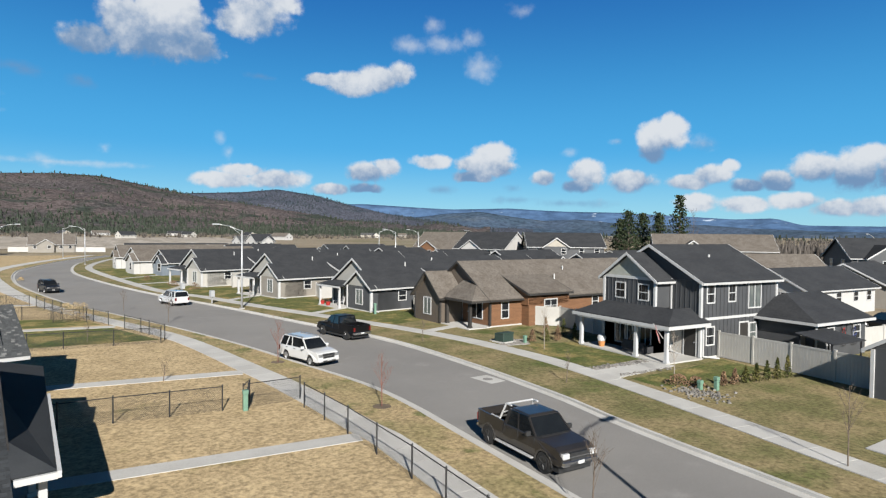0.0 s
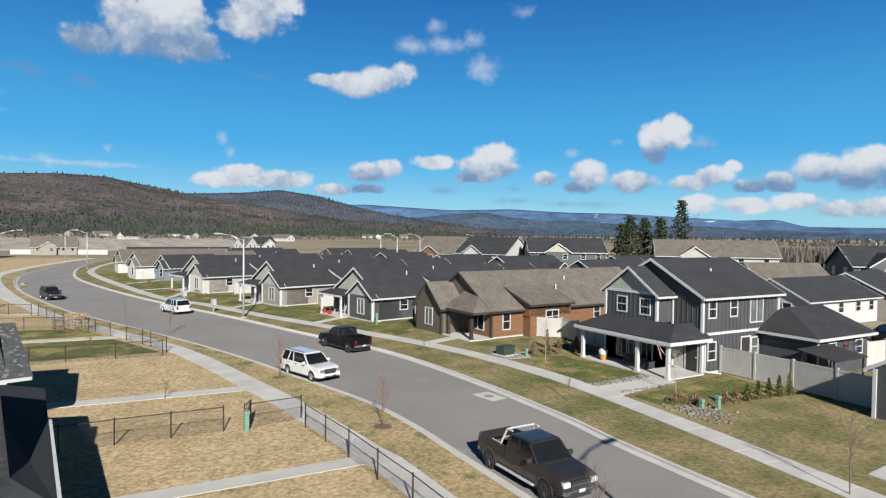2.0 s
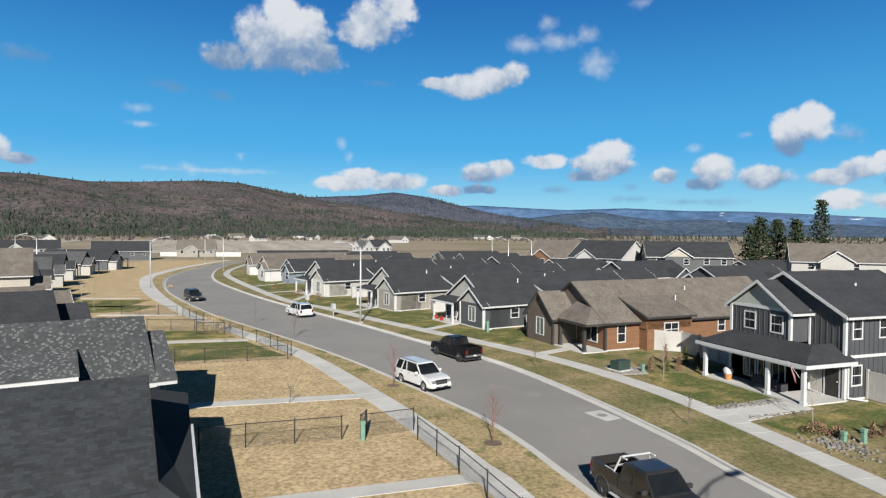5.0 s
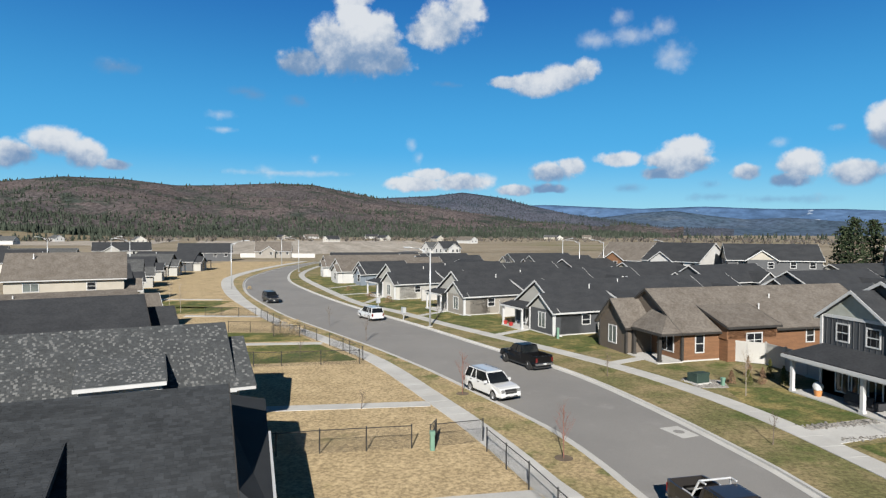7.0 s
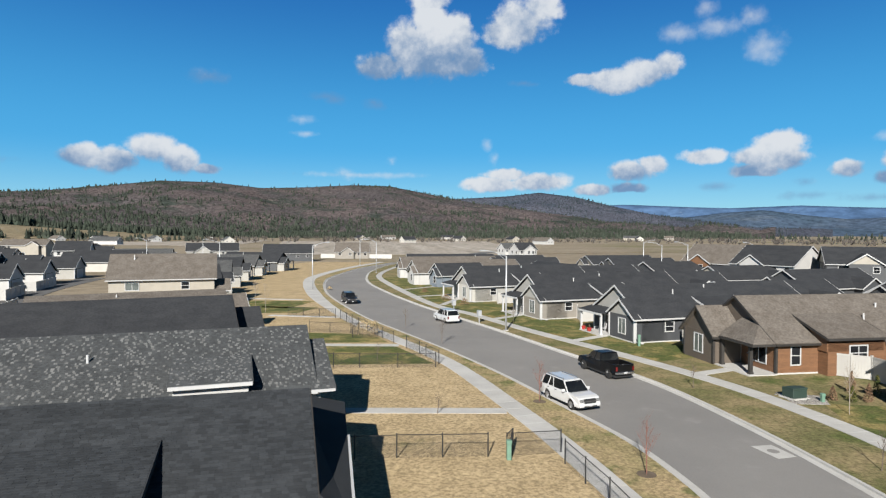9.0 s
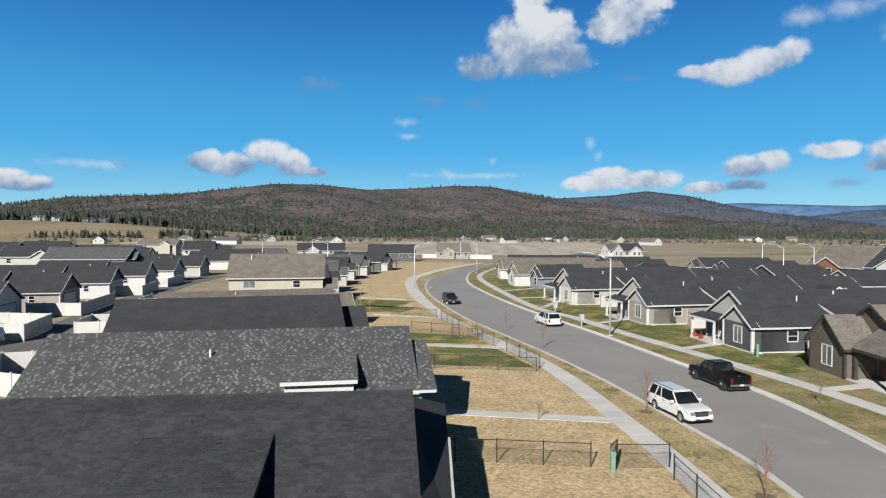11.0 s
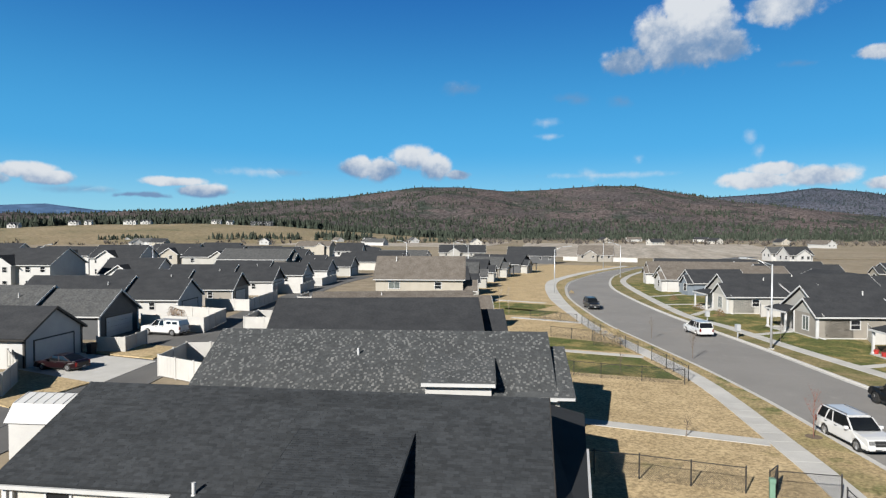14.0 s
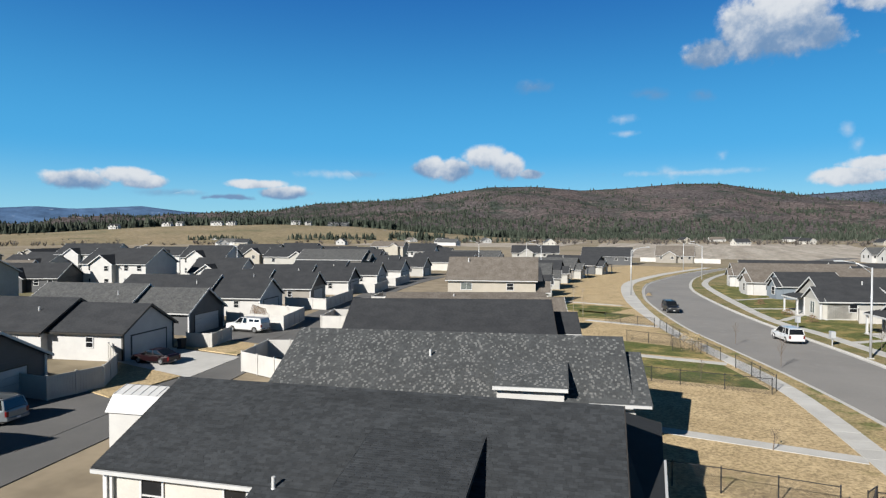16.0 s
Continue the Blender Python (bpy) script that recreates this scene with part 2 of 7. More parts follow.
WHITE = material("white_siding", (0.378, 0.371, 0.357), (0.343, 0.336, 0.3255), 0.6, 0.6, fine=0.03, fine_scale=10)
TRIM = material("white_trim", (0.406, 0.406, 0.4025), (0.371, 0.371, 0.3675), 1.0, 0.5)
CREAM = material("cream_siding", (0.385, 0.3675, 0.3325), (0.35, 0.3325, 0.301), 0.6, 0.65, fine=0.04, fine_scale=10)
CHARCOAL = material("charcoal_siding", (0.0434, 0.0455, 0.049), (0.0525, 0.0546, 0.0581), 0.7, 0.6, fine=0.06, fine_scale=12)
GREYBLUE = material("blue_grey_siding", (0.14, 0.1645, 0.189), (0.119, 0.14, 0.1645), 0.7, 0.6, fine=0.05)
TAUPE = material("taupe_siding", (0.203, 0.1855, 0.161), (0.175, 0.161, 0.14), 0.7, 0.65, fine=0.05)
TAN_WALL = material("tan_siding", (0.290, 0.265, 0.222), (0.262, 0.240, 0.200), 0.7, 0.65, fine=0.05)
GREYWALL = material("warm_grey_siding", (0.28, 0.273, 0.252), (0.252, 0.245, 0.224), 0.7, 0.65, fine=0.05)
BROWN = material("cedar_siding", (0.1505, 0.0756, 0.0378), (0.119, 0.0595, 0.0301), 0.8, 0.65, stretch=(1, 1, 6), fine=0.2, fine_scale=6)
TAUPE_DARK = material("dark_taupe_siding", (0.091, 0.0735, 0.0574), (0.077, 0.0616, 0.049), 0.7, 0.65, fine=0.08)
SAGE = material("pale_sage_shakes", (0.301, 0.308, 0.273), (0.266, 0.273, 0.2415), 2.5, 0.7, fine=0.08)
DARKTRIM = material("dark_trim", (0.0245, 0.0224, 0.021), (0.035, 0.0322, 0.0294), 1.5, 0.5)
VINYL = material("white_vinyl", (0.385, 0.3745, 0.3535), (0.343, 0.3325, 0.315), 0.5, 0.45, per_object=0.04)
GREYVINYL = material("weathered_vinyl", (0.35, 0.3395, 0.315), (0.308, 0.2975, 0.2765), 0.5, 0.5, per_object=0.05)
GALV = material("galvanised_steel", (0.434, 0.441, 0.448), (0.378, 0.385, 0.392), 1.5, 0.42, metal=0.35)
BLACKSTEEL = material("black_coated_steel", (0.0126, 0.0126, 0.014), (0.0196, 0.0196, 0.021), 3.0, 0.5)
MINT = material("faded_mint_utility_paint", (0.119, 0.21, 0.154), (0.098, 0.175, 0.1295), 2.0, 0.55)
GREENBOX = material("green_utility_paint", (0.0238, 0.042, 0.0336), (0.0196, 0.035, 0.028), 2.0, 0.55)
BARK = material("bark", (0.119, 0.091, 0.07), (0.077, 0.0595, 0.0455), 4.0, 0.9, bump=0.6, bump_scale=30)
REDBARK = material("red_twigs", (0.168, 0.07, 0.0525), (0.119, 0.056, 0.042), 4.0, 0.9)
PALEBARK = material("pale_bark", (0.252, 0.217, 0.182), (0.196, 0.168, 0.14), 4.0, 0.9)
NEEDLE = material("conifer_needles", (0.021, 0.0336, 0.0154), (0.0336, 0.0434, 0.021), 0.6, 0.9, island=0.35, spec=0.2)
SHRUB = material("evergreen_shrub", (0.0385, 0.0525, 0.014), (0.091, 0.0805, 0.0245), 1.3, 0.9, island=0.4, spec=0.2)
RUSSET = material("russet_shrub", (0.14, 0.084, 0.0525), (0.182, 0.119, 0.07), 1.3, 0.9, island=0.4, spec=0.2)
DRYREED = material("dry_ornamental_grass", (0.40, 0.31, 0.18), (0.32, 0.245, 0.14), 2.0, 0.95, island=0.3)
RUBBER = material("tyre_rubber", (0.0126, 0.0126, 0.0126), (0.021, 0.0203, 0.0189), 5.0, 0.85)
ALLOY = material("alloy_wheel", (0.294, 0.294, 0.301), (0.238, 0.238, 0.245), 5.0, 0.35, metal=0.7)
DARKRIM = material("dark_wheel", (0.035, 0.035, 0.0364), (0.056, 0.056, 0.056), 5.0, 0.4, metal=0.5)
BLACKPLASTIC = material("black_plastic", (0.0154, 0.0154, 0.0161), (0.0224, 0.0224, 0.0224), 5.0, 0.6)
CHROME = material("chrome", (0.455, 0.455, 0.462), (0.385, 0.385, 0.392), 3.0, 0.18, metal=0.95)
REDLENS = material("red_lens", (0.112, 0.007, 0.007), (0.084, 0.0056, 0.0056), 5.0, 0.2, coat=0.3)
CLEARLENS = material("clear_lens", (0.434, 0.434, 0.42), (0.35, 0.35, 0.35), 5.0, 0.12, coat=0.6)
REDPAINT = material("red_paint", (0.294, 0.0245, 0.021), (0.252, 0.021, 0.0175), 2.0, 0.5)
ORANGE = material("orange_clay", (0.385, 0.175, 0.056), (0.336, 0.14, 0.049), 3.0, 0.7)
DARKCLOTH = material("dark_cushion_cloth", (0.021, 0.0217, 0.0245), (0.0315, 0.0315, 0.035), 4.0, 0.9)
BLUEPAINT = material("blue_cloth", (0.021, 0.035, 0.112), (0.028, 0.042, 0.126), 3.0, 0.7)
PAINTS = {
    "black": material("black_car_paint", (0.0035, 0.0035, 0.004), (0.0045, 0.0045, 0.005), 1.0, 0.35, coat=0.12, spec=0.2),
    "grey": material("dark_pewter_car_paint", (0.024, 0.022, 0.021), (0.031, 0.028, 0.027), 1.0, 0.32, metal=0.3, coat=0.4, spec=0.3),
    "white": material("white_car_paint", (0.448, 0.448, 0.4445), (0.42, 0.42, 0.4165), 1.0, 0.25, coat=0.6),
    "red": material("maroon_car_paint", (0.0084, 0.0024, 0.0035), (0.0098, 0.0028, 0.0038), 1.0, 0.3, coat=0.4, spec=0.3),
    "silver": material("silver_blue_car_paint", (0.154, 0.175, 0.189), (0.182, 0.196, 0.21), 1.0, 0.28, metal=0.5, coat=0.8),
    "navy": material("dark_navy_car_paint", (0.0084, 0.0098, 0.0126), (0.0105, 0.0119, 0.0147), 1.0, 0.3, coat=0.3, spec=0.3)}
GLASS = material("window_glass", (0.0084, 0.0091, 0.0105), (0.0154, 0.0168, 0.0189), 0.5, 0.08, spec=0.35)
GLASS_PALE = material("curtained_window_glass", (0.112, 0.126, 0.119), (0.07, 0.0805, 0.0805), 0.8, 0.06, spec=0.8)
CARGLASS = material("tinted_car_glass", (0.0056, 0.0063, 0.007), (0.0098, 0.0112, 0.0119), 1.0, 0.05, spec=0.9)
# Aerial haze is mixed as blue into both ranges' colours, snow included.
FAR_HILL = material("haze_blue_far_range", (0.062, 0.108, 0.190), (0.046, 0.084, 0.155), 0.002, 1.0, spot=(0.30, 0.35, 0.42), spot_scale=0.009, spot_range=(0.63, 0.74), stretch=(1, 1, 2.2), fine=0.3, fine_scale=0.01, spec=0.0)
MID_HILL = material("haze_blue_wooded_range", (0.055, 0.078, 0.118), (0.042, 0.064, 0.092), 0.003, 1.0, spot=(0.066, 0.086, 0.112), spot_scale=0.004, fine=0.4, fine_scale=0.03, spec=0.0)
FOREST = material("far_conifer_wood", (0.026, 0.033, 0.025), (0.037, 0.043, 0.033), 0.02, 0.95, island=0.35, spec=0.05)
# Back hill conifers: bluish haze put into the tree colour.
HAZY_FOREST = material("haze_tinted_conifer_wood", (0.026, 0.034, 0.040), (0.034, 0.042, 0.048), 0.02, 0.95, island=0.3, spec=0.0)
RISE = material("dry_pasture", (0.215, 0.172, 0.112), (0.165, 0.140, 0.088), 0.010, 0.95, spot=(0.120, 0.112, 0.068), spot_scale=0.02, spot_range=(0.55, 0.72), fine=0.3, fine_scale=0.2, spec=0.05)
BARE_WOOD = material("far_leafless_wood", (0.088, 0.078, 0.070), (0.066, 0.058, 0.052), 0.03, 0.95, island=0.4, spec=0.05)



def hill_material(name, soil, brush, wood, rock):
    """A wooded hillside: soil and brush in broad patches, dark stands of trees, pale rock outcrops, fine tree grain."""
    m = bpy.data.materials.new(name)
    m.use_nodes = True
    n = Nodes(m.node_tree)
    out, b = n.add("ShaderNodeOutputMaterial"), n.add("ShaderNodeBsdfPrincipled")
    n.link(b.outputs[0], out.inputs[0])
    pos = n.add("ShaderNodeNewGeometry").outputs["Position"]
    col = n.mix(n.ramp(n.noise(pos, 0.004, 6.0, 0.62), 0.40, 0.60), soil, brush)
    col = n.mix(n.ramp(n.noise(pos, 0.0062, 7.0, 0.68, 0.6), 0.50, 0.64), col, wood)
    col = n.mix(n.math("MULTIPLY", n.ramp(n.noise(pos, 0.0085, 8.0, 0.7, 0.8), 0.60, 0.68), 0.75), col, rock)
    h = n.add("ShaderNodeHueSaturation")
    n.link(col, h.inputs["Color"])
    n.link(n.math("MULTIPLY_ADD", n.ramp(n.noise(pos, 0.09, 4.0, 0.75), 0.3, 0.7), 1.1, 0.45), h.inputs["Value"])
    n.link(h.outputs[0], b.inputs["Base Color"])
    b.inputs["Roughness"].default_value, b.inputs["Specular IOR Level"].default_value = 0.95, 0.0
    return m


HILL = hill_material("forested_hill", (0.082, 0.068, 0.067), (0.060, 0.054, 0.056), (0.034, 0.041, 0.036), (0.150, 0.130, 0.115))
# Same cover farther off: blue haze is put into all four colours.
BACK_HILL = hill_material("haze_tinted_forested_hill", (0.064, 0.068, 0.086), (0.052, 0.058, 0.076), (0.038, 0.048, 0.062), (0.085, 0.085, 0.097))

# ---------------------------------------------------------------- mesh helpers


def finish(bm, name, mat, smooth=False):
    bmesh.ops.recalc_face_normals(bm, faces=bm.faces)
    me = bpy.data.meshes.new(name)
    bm.to_mesh(me)
    bm.free()
    for m in (mat if isinstance(mat, (list, tuple)) else [mat]):
        me.materials.append(m)
    if smooth:
        for p in me.polygons:
            p.use_smooth = True
    return me


def part(name, bm, mat, parent, label="", smooth=False):
    ob = new(name, finish(bm, name, mat, smooth))
    ob.parent = parent
    return tagged(ob, label)


def piece(name, me, parent, m=None):
    ob = new(name, me)
    ob.parent = parent
    if m is not None:
        ob.matrix_basis = m
    return ob


def thing(name, label, category, m=None, group="", kind=""):
    ob = new(name)
    ob.empty_display_size = 0.2
    if m is not None:
        ob.matrix_basis = m
    return tagged(ob, label, category, group, kind)


def hexa(bm, pts):
    """A solid with eight corners: four below, four above, in the same order."""
    v = [bm.verts.new(p) for p in pts]
    for f in ((0, 1, 2, 3), (4, 5, 6, 7), (0, 1, 5, 4), (1, 2, 6, 5), (2, 3, 7, 6), (3, 0, 4, 7)):
        bm.faces.new([v[i] for i in f])
    return v


def box(bm, x0, x1, y0, y1, z0, z1):
    return hexa(bm, [(x0, y0, z0), (x1, y0, z0), (x1, y1, z0), (x0, y1, z0), (x0, y0, z1), (x1, y0, z1), (x1, y1, z1), (x0, y1, z1)])


def boxes(*rows, bevel=0.0):
    bm = bmesh.new()
    for r in rows:
        box(bm, *r)
    if bevel:
        bmesh.ops.bevel(bm, geom=bm.edges[:], offset=bevel, segments=1, affect="EDGES")
    return bm


def slab(bm, quad, t):
    """A plate: the four corners of its top, and its thickness."""
    q = [Vector(p) for p in quad]
    n = (q[1] - q[0]).cross(q[-1] - q[0]).normalized()
    if n.z < 0:
        n = -n
    if len(q) == 4:
        return hexa(bm, [p - n * t for p in q] + q)
    lo, hi = [bm.verts.new(p - n * t) for p in q], [bm.verts.new(p) for p in q]
    bm.faces.new(lo)
    bm.faces.new(hi)
    for i in range(len(q)):
        j = (i + 1) % len(q)
        bm.faces.new((lo[i], lo[j], hi[j], hi[i]))


def prism(bm, poly, axis, a, b):
    """A polygon in the plane across an axis ('x', 'y' or 'z'), drawn out from a to b."""
    def at(p, d):
        return {"x": (d, p[0], p[1]), "y": (p[0], d, p[1]), "z": (p[0], p[1], d)}[axis]
    lo, hi = [bm.verts.new(at(p, a)) for p in poly], [bm.verts.new(at(p, b)) for p in poly]
    bm.faces.new(lo)
    bm.faces.new(hi)
    for i in range(len(poly)):
        j = (i + 1) % len(poly)
        bm.faces.new((lo[i], lo[j], hi[j], hi[i]))


def rod(bm, a, b, r0, r1=None, n=8):
    a, b = Vector(a), Vector(b)
    r1 = r0 if r1 is None else r1
    d = b - a
    q = d.to_track_quat("Z", "Y").to_matrix().to_4x4()
    bmesh.ops.create_cone(bm, cap_ends=True, segments=n, radius1=r0, radius2=r1, depth=d.length, matrix=Matrix.Translation((a + b) / 2) @ q)


def spline(pts, step=2.0):
    """A smooth line through points."""
    p = [np.array(q, float) for q in pts]
    p = [2 * p[0] - p[1]] + p + [2 * p[-1] - p[-2]]
    out = []
    for i in range(1, len(p) - 2):
        n = max(2, int(np.linalg.norm(p[i + 1] - p[i]) / step))
        for k in range(n):
            t = k / n
            out.append(0.5 * (2 * p[i] + (p[i + 1] - p[i - 1]) * t + (2 * p[i - 1] - 5 * p[i] + 4 * p[i + 1] - p[i + 2]) * t * t
                              + (3 * p[i] - p[i - 1] - 3 * p[i + 1] + p[i + 2]) * t ** 3))
    out.append(p[-2])
    return out


def offset(line, d):
    """A line moved to its right by d (a number, or one for each point)."""
    out = []
    for i, p in enumerate(line):
        t = line[min(i + 1, len(line) - 1)] - line[max(i - 1, 0)]
        t = t / np.linalg.norm(t)
        out.append(p[:2] + np.array((t[1], -t[0])) * (d[i] if hasattr(d, "__len__") else d))
    return out


def ribbon(name, a, b, z, mat, label, deep=0.2, category="ground"):
    """A strip of ground between two lines with as many points."""
    n = len(a)
    verts = [(p[0], p[1], z) for p in a] + [(p[0], p[1], z) for p in b] + [(p[0], p[1], z - deep) for p in a] + [(p[0], p[1], z - deep) for p in b]
    faces = []
    for i in range(n - 1):
        faces += [(i, n + i, n + i + 1, i + 1), (i, i + 1, 2 * n + i + 1, 2 * n + i), (n + i, 3 * n + i, 3 * n + i + 1, n + i + 1)]
    faces += [(0, 2 * n, 3 * n, n), (n - 1, 2 * n - 1, 4 * n - 1, 3 * n - 1)]
    me = bpy.data.meshes.new(name)
    me.from_pydata(verts, [], faces)
    bm = bmesh.new()
    bm.from_mesh(me)
    bmesh.ops.recalc_face_normals(bm, faces=bm.faces)
    bm.to_mesh(me)
    bm.free()
    me.materials.append(mat)
    return tagged(new(name, me), label, category, kind="structure")


def resample(line, n):
    p = np.array([q[:2] for q in line])
    s = np.concatenate([[0], np.cumsum(np.linalg.norm(np.diff(p, axis=0), axis=1))])
    t = np.linspace(0, s[-1], n)
    return [np.array((np.interp(v, s, p[:, 0]), np.interp(v, s, p[:, 1]))) for v in t]


# ---------------------------------------------------------------- ground, road, walks
def ground_sheet():
    verts, faces = [], []
    radii = [0, 30, 80, 160, 300, 500, 800, 1200, 1800, 2600, 3300, 4250]
    n = 96
    verts.append((0, 0, 0))
    for r in radii[1:]:
        for k in range(n):
            a = 2 * math.pi * k / n
            verts.append((r * math.sin(a), r * math.cos(a), 0))
    for k in range(n):
        faces.append((0, 1 + (k + 1) % n, 1 + k))
    for i in range(len(radii) - 2):
        for k in range(n):
            a, b = 1 + i * n + k, 1 + i * n + (k + 1) % n
            faces.append((a, b, b + n, a + n))
    me = bpy.data.meshes.new("ground")
    me.from_pydata(verts, [], faces)
    me.materials.append(FIELD)
    for p in me.polygons:
        if p.normal.z < 0:
            p.flip()
    return tagged(new("ground", me), "wide flat ground of dry winter grass and fields", "ground", kind="structure")


ground_sheet()
KERB_R = spline([(20.2, -60), (20.4, 11), (21.0, 24), (20.9, 34), (19.8, 44), (16.5, 55), (12.6, 68.5), (8.7, 80.5), (4.8, 93.4), (0.5, 110.9),
                 (-3.7, 133), (-4.9, 153.4), (-4.0, 175.6), (0.9, 205), (12, 238)])
KERB_L = spline([(13.0, -60), (13.2, 15), (13.3, 25), (12.9, 31), (11.2, 38), (9.2, 46), (6, 56), (1, 69.3), (-3.4, 81.3), (-8.9, 102), (-11.8, 117),
                 (-13.8, 137), (-13.4, 154), (-7.8, 189.5), (2, 222)])
N = 190
KR, KL = resample(KERB_R, N), resample(KERB_L, N)
WALK_L = resample(spline([(10.6, -60), (10.3, 15), (9.9, 24), (9.2, 30.5), (8.1, 37.2), (5.1, 51.7), (-0.6, 66.5), (-5.5, 80), (-12.4, 107), (-17.3, 137), (-17.3, 156), (-12, 188), (-2, 224)]), N)
WALK_R = resample(spline([(22.6, -60), (22.9, -10), (24.0, 9), (24.9, 16.7), (25.8, 24.5), (26.1, 32.5), (24.7, 42.5), (21.0, 54), (15.8, 68), (11.2, 82), (7.4, 91), (3, 114), (-1.1, 141), (-1.9, 157.6), (0.4, 179), (6, 205), (17, 236)]), N)
w_l = [0.72 if p[1] < 85 else min(1.2, 0.72 + (p[1] - 85) * 0.02) for p in WALK_L]
WLL, WLR = offset(WALK_L, [-v for v in w_l]), offset(WALK_L, w_l)
WRL, WRR = offset(WALK_R, -0.7), offset(WALK_R, 0.7)
YARD_L = resample(spline([(-19, -60), (-19, 15), (-20, 37), (-26, 60), (-38, 100), (-46, 137), (-46, 156), (-40, 190), (-28, 226)]), N)
YARD_R = resample(spline([(54, -60), (54, 10), (55, 17), (56, 25), (56, 36), (54, 50), (50, 64), (45, 78), (41, 92), (37, 103), (33, 122), (29, 146), (28, 158), (30, 172), (36, 194), (46, 226)]), N)
ribbon("road", KL, KR, 0.02, ASPHALT, "sun-bleached grey asphalt street curving away between kerbs", 0.02, "road")
ribbon("gutter_a", KL, offset(KL, 0.38), 0.035, CONCRETE, "pale concrete gutter along the street", 0.03, "gutter")
ribbon("gutter_b", offset(KR, -0.38), KR, 0.035, CONCRETE, "pale concrete gutter along the street", 0.03, "gutter")
ribbon("kerb_a", offset(KL, -0.17), KL, 0.15, CONCRETE, "pale concrete kerb along the street", 0.15, "kerb")
ribbon("kerb_b", KR, offset(KR, 0.17), 0.15, CONCRETE, "pale concrete kerb along the street", 0.15, "kerb")
ribbon("verge_a", WLR, offset(KL, -0.17), 0.135, VERGE, "dry tan grass verge between kerb and pavement", 0.13)
ribbon("verge_b", offset(KR, 0.17), WRL, 0.135, PATCHY, "dry grass verge between kerb and pavement", 0.13)
ribbon("pavement_a", WLL, WLR, 0.16, CONCRETE, "pale concrete pavement curving beside the street", 0.15, "pavement")
ribbon("pavement_b", WRL, WRR, 0.16, CONCRETE, "pale concrete pavement curving beside the street", 0.15, "pavement")
ribbon("yard_a", YARD_L, WLL, 0.13, DRY, "tan dormant grass of the front yards", 0.12)
ribbon("yard_b", WRR, YARD_R, 0.13, PATCHY, "patchy tan and green grass of the front yards", 0.12)
lawn_ids = [i for i, p in enumerate(WALK_R) if 49 < p[1] < 150]
ribbon("lawn", [offset(WALK_R, 0.8)[i] for i in lawn_ids], [offset(WALK_R, 9.5)[i] for i in lawn_ids], 0.136, LAWN, "green front lawns of the cottages", 0.02, "lawn")
ALLEY_C = resample(spline([(-24, -30), (-28, -5), (-33, 18), (-38, 37), (-42.5, 50), (-46.5, 61), (-51.5, 75), (-56, 90), (-61.5, 108), (-66, 128), (-69, 150)]), 70)
ribbon("alley", offset(ALLEY_C, -2.8), offset(ALLEY_C, 2.8), 0.05, ALLEY, "grey asphalt back alley behind the houses", 0.05, "road")


def flat(name, pts, z, mat, label, category="path"):
    bm = bmesh.new()
    prism(bm, pts, "z", z - 0.1, z)
    return tagged(new(name, finish(bm, name, mat)), label, category, kind="structure")


def strip(a, b, wide):
    a, b = np.array(a, float), np.array(b, float)
    d = (b - a) / np.linalg.norm(b - a)
    q = np.array((-d[1], d[0])) * wide / 2
    return [tuple(a + q), tuple(a - q), tuple(b - q), tuple(b + q)]

# ---------------------------------------------------------------- hills and far distance
def hill_height(f, top, x, y, seed, rough):
    """Height on a slope: a hollow profile with gullies and knolls."""
    p = Vector((x / 380, y / 380, seed))
    h = noise.fractal(p, 0.9, 2.1, 5)
    g = 1 - 2 * abs(noise.noise(Vector((x / 260 + 5, y / 700, seed))))
    return top * f ** 1.25 + (h * rough * 1.7 + g * rough * 0.9) * 4 * f * (1 - f) + h * rough * 0.16 * f


def ridge(name, prof, near, far, mat, label, seed, rough=14.0, steps=320, rows=30):
    """A range of hills: the skyline's elevation in degrees by azimuth, its foot and its crest distance."""
    azs = np.linspace(prof[0][0], prof[-1][0], steps)
    els = np.interp(azs, [p[0] for p in prof], [p[1] for p in prof])
    verts, faces = [], []
    for i, a in enumerate(azs):
        top = 10.5 + far * math.tan(radians(els[i]))
        for k in range(rows):
            f = k / (rows - 1)
            r = near + (far - near) * f
            x, y = r * math.sin(radians(a)), r * math.cos(radians(a))
            verts.append((x, y, hill_height(f, top, x, y, seed, rough) - 2 * (f == 0)))
        verts.append(((far + 250) * math.sin(radians(a)), (far + 250) * math.cos(radians(a)), -5))
    n = rows + 1
    for i in range(len(azs) - 1):
        for k in range(n - 1):
            faces.append((i * n + k, (i + 1) * n + k, (i + 1) * n + k + 1, i * n + k + 1))
    me = bpy.data.meshes.new(name)
    me.from_pydata(verts, [], faces)
    me.materials.append(mat)
    for p in me.polygons:
        p.use_smooth = True
        if p.normal.z < 0:
            p.flip()
    tagged(new(name, me), label, "hill", kind="structure")
    return azs, els, near, far, seed, rough


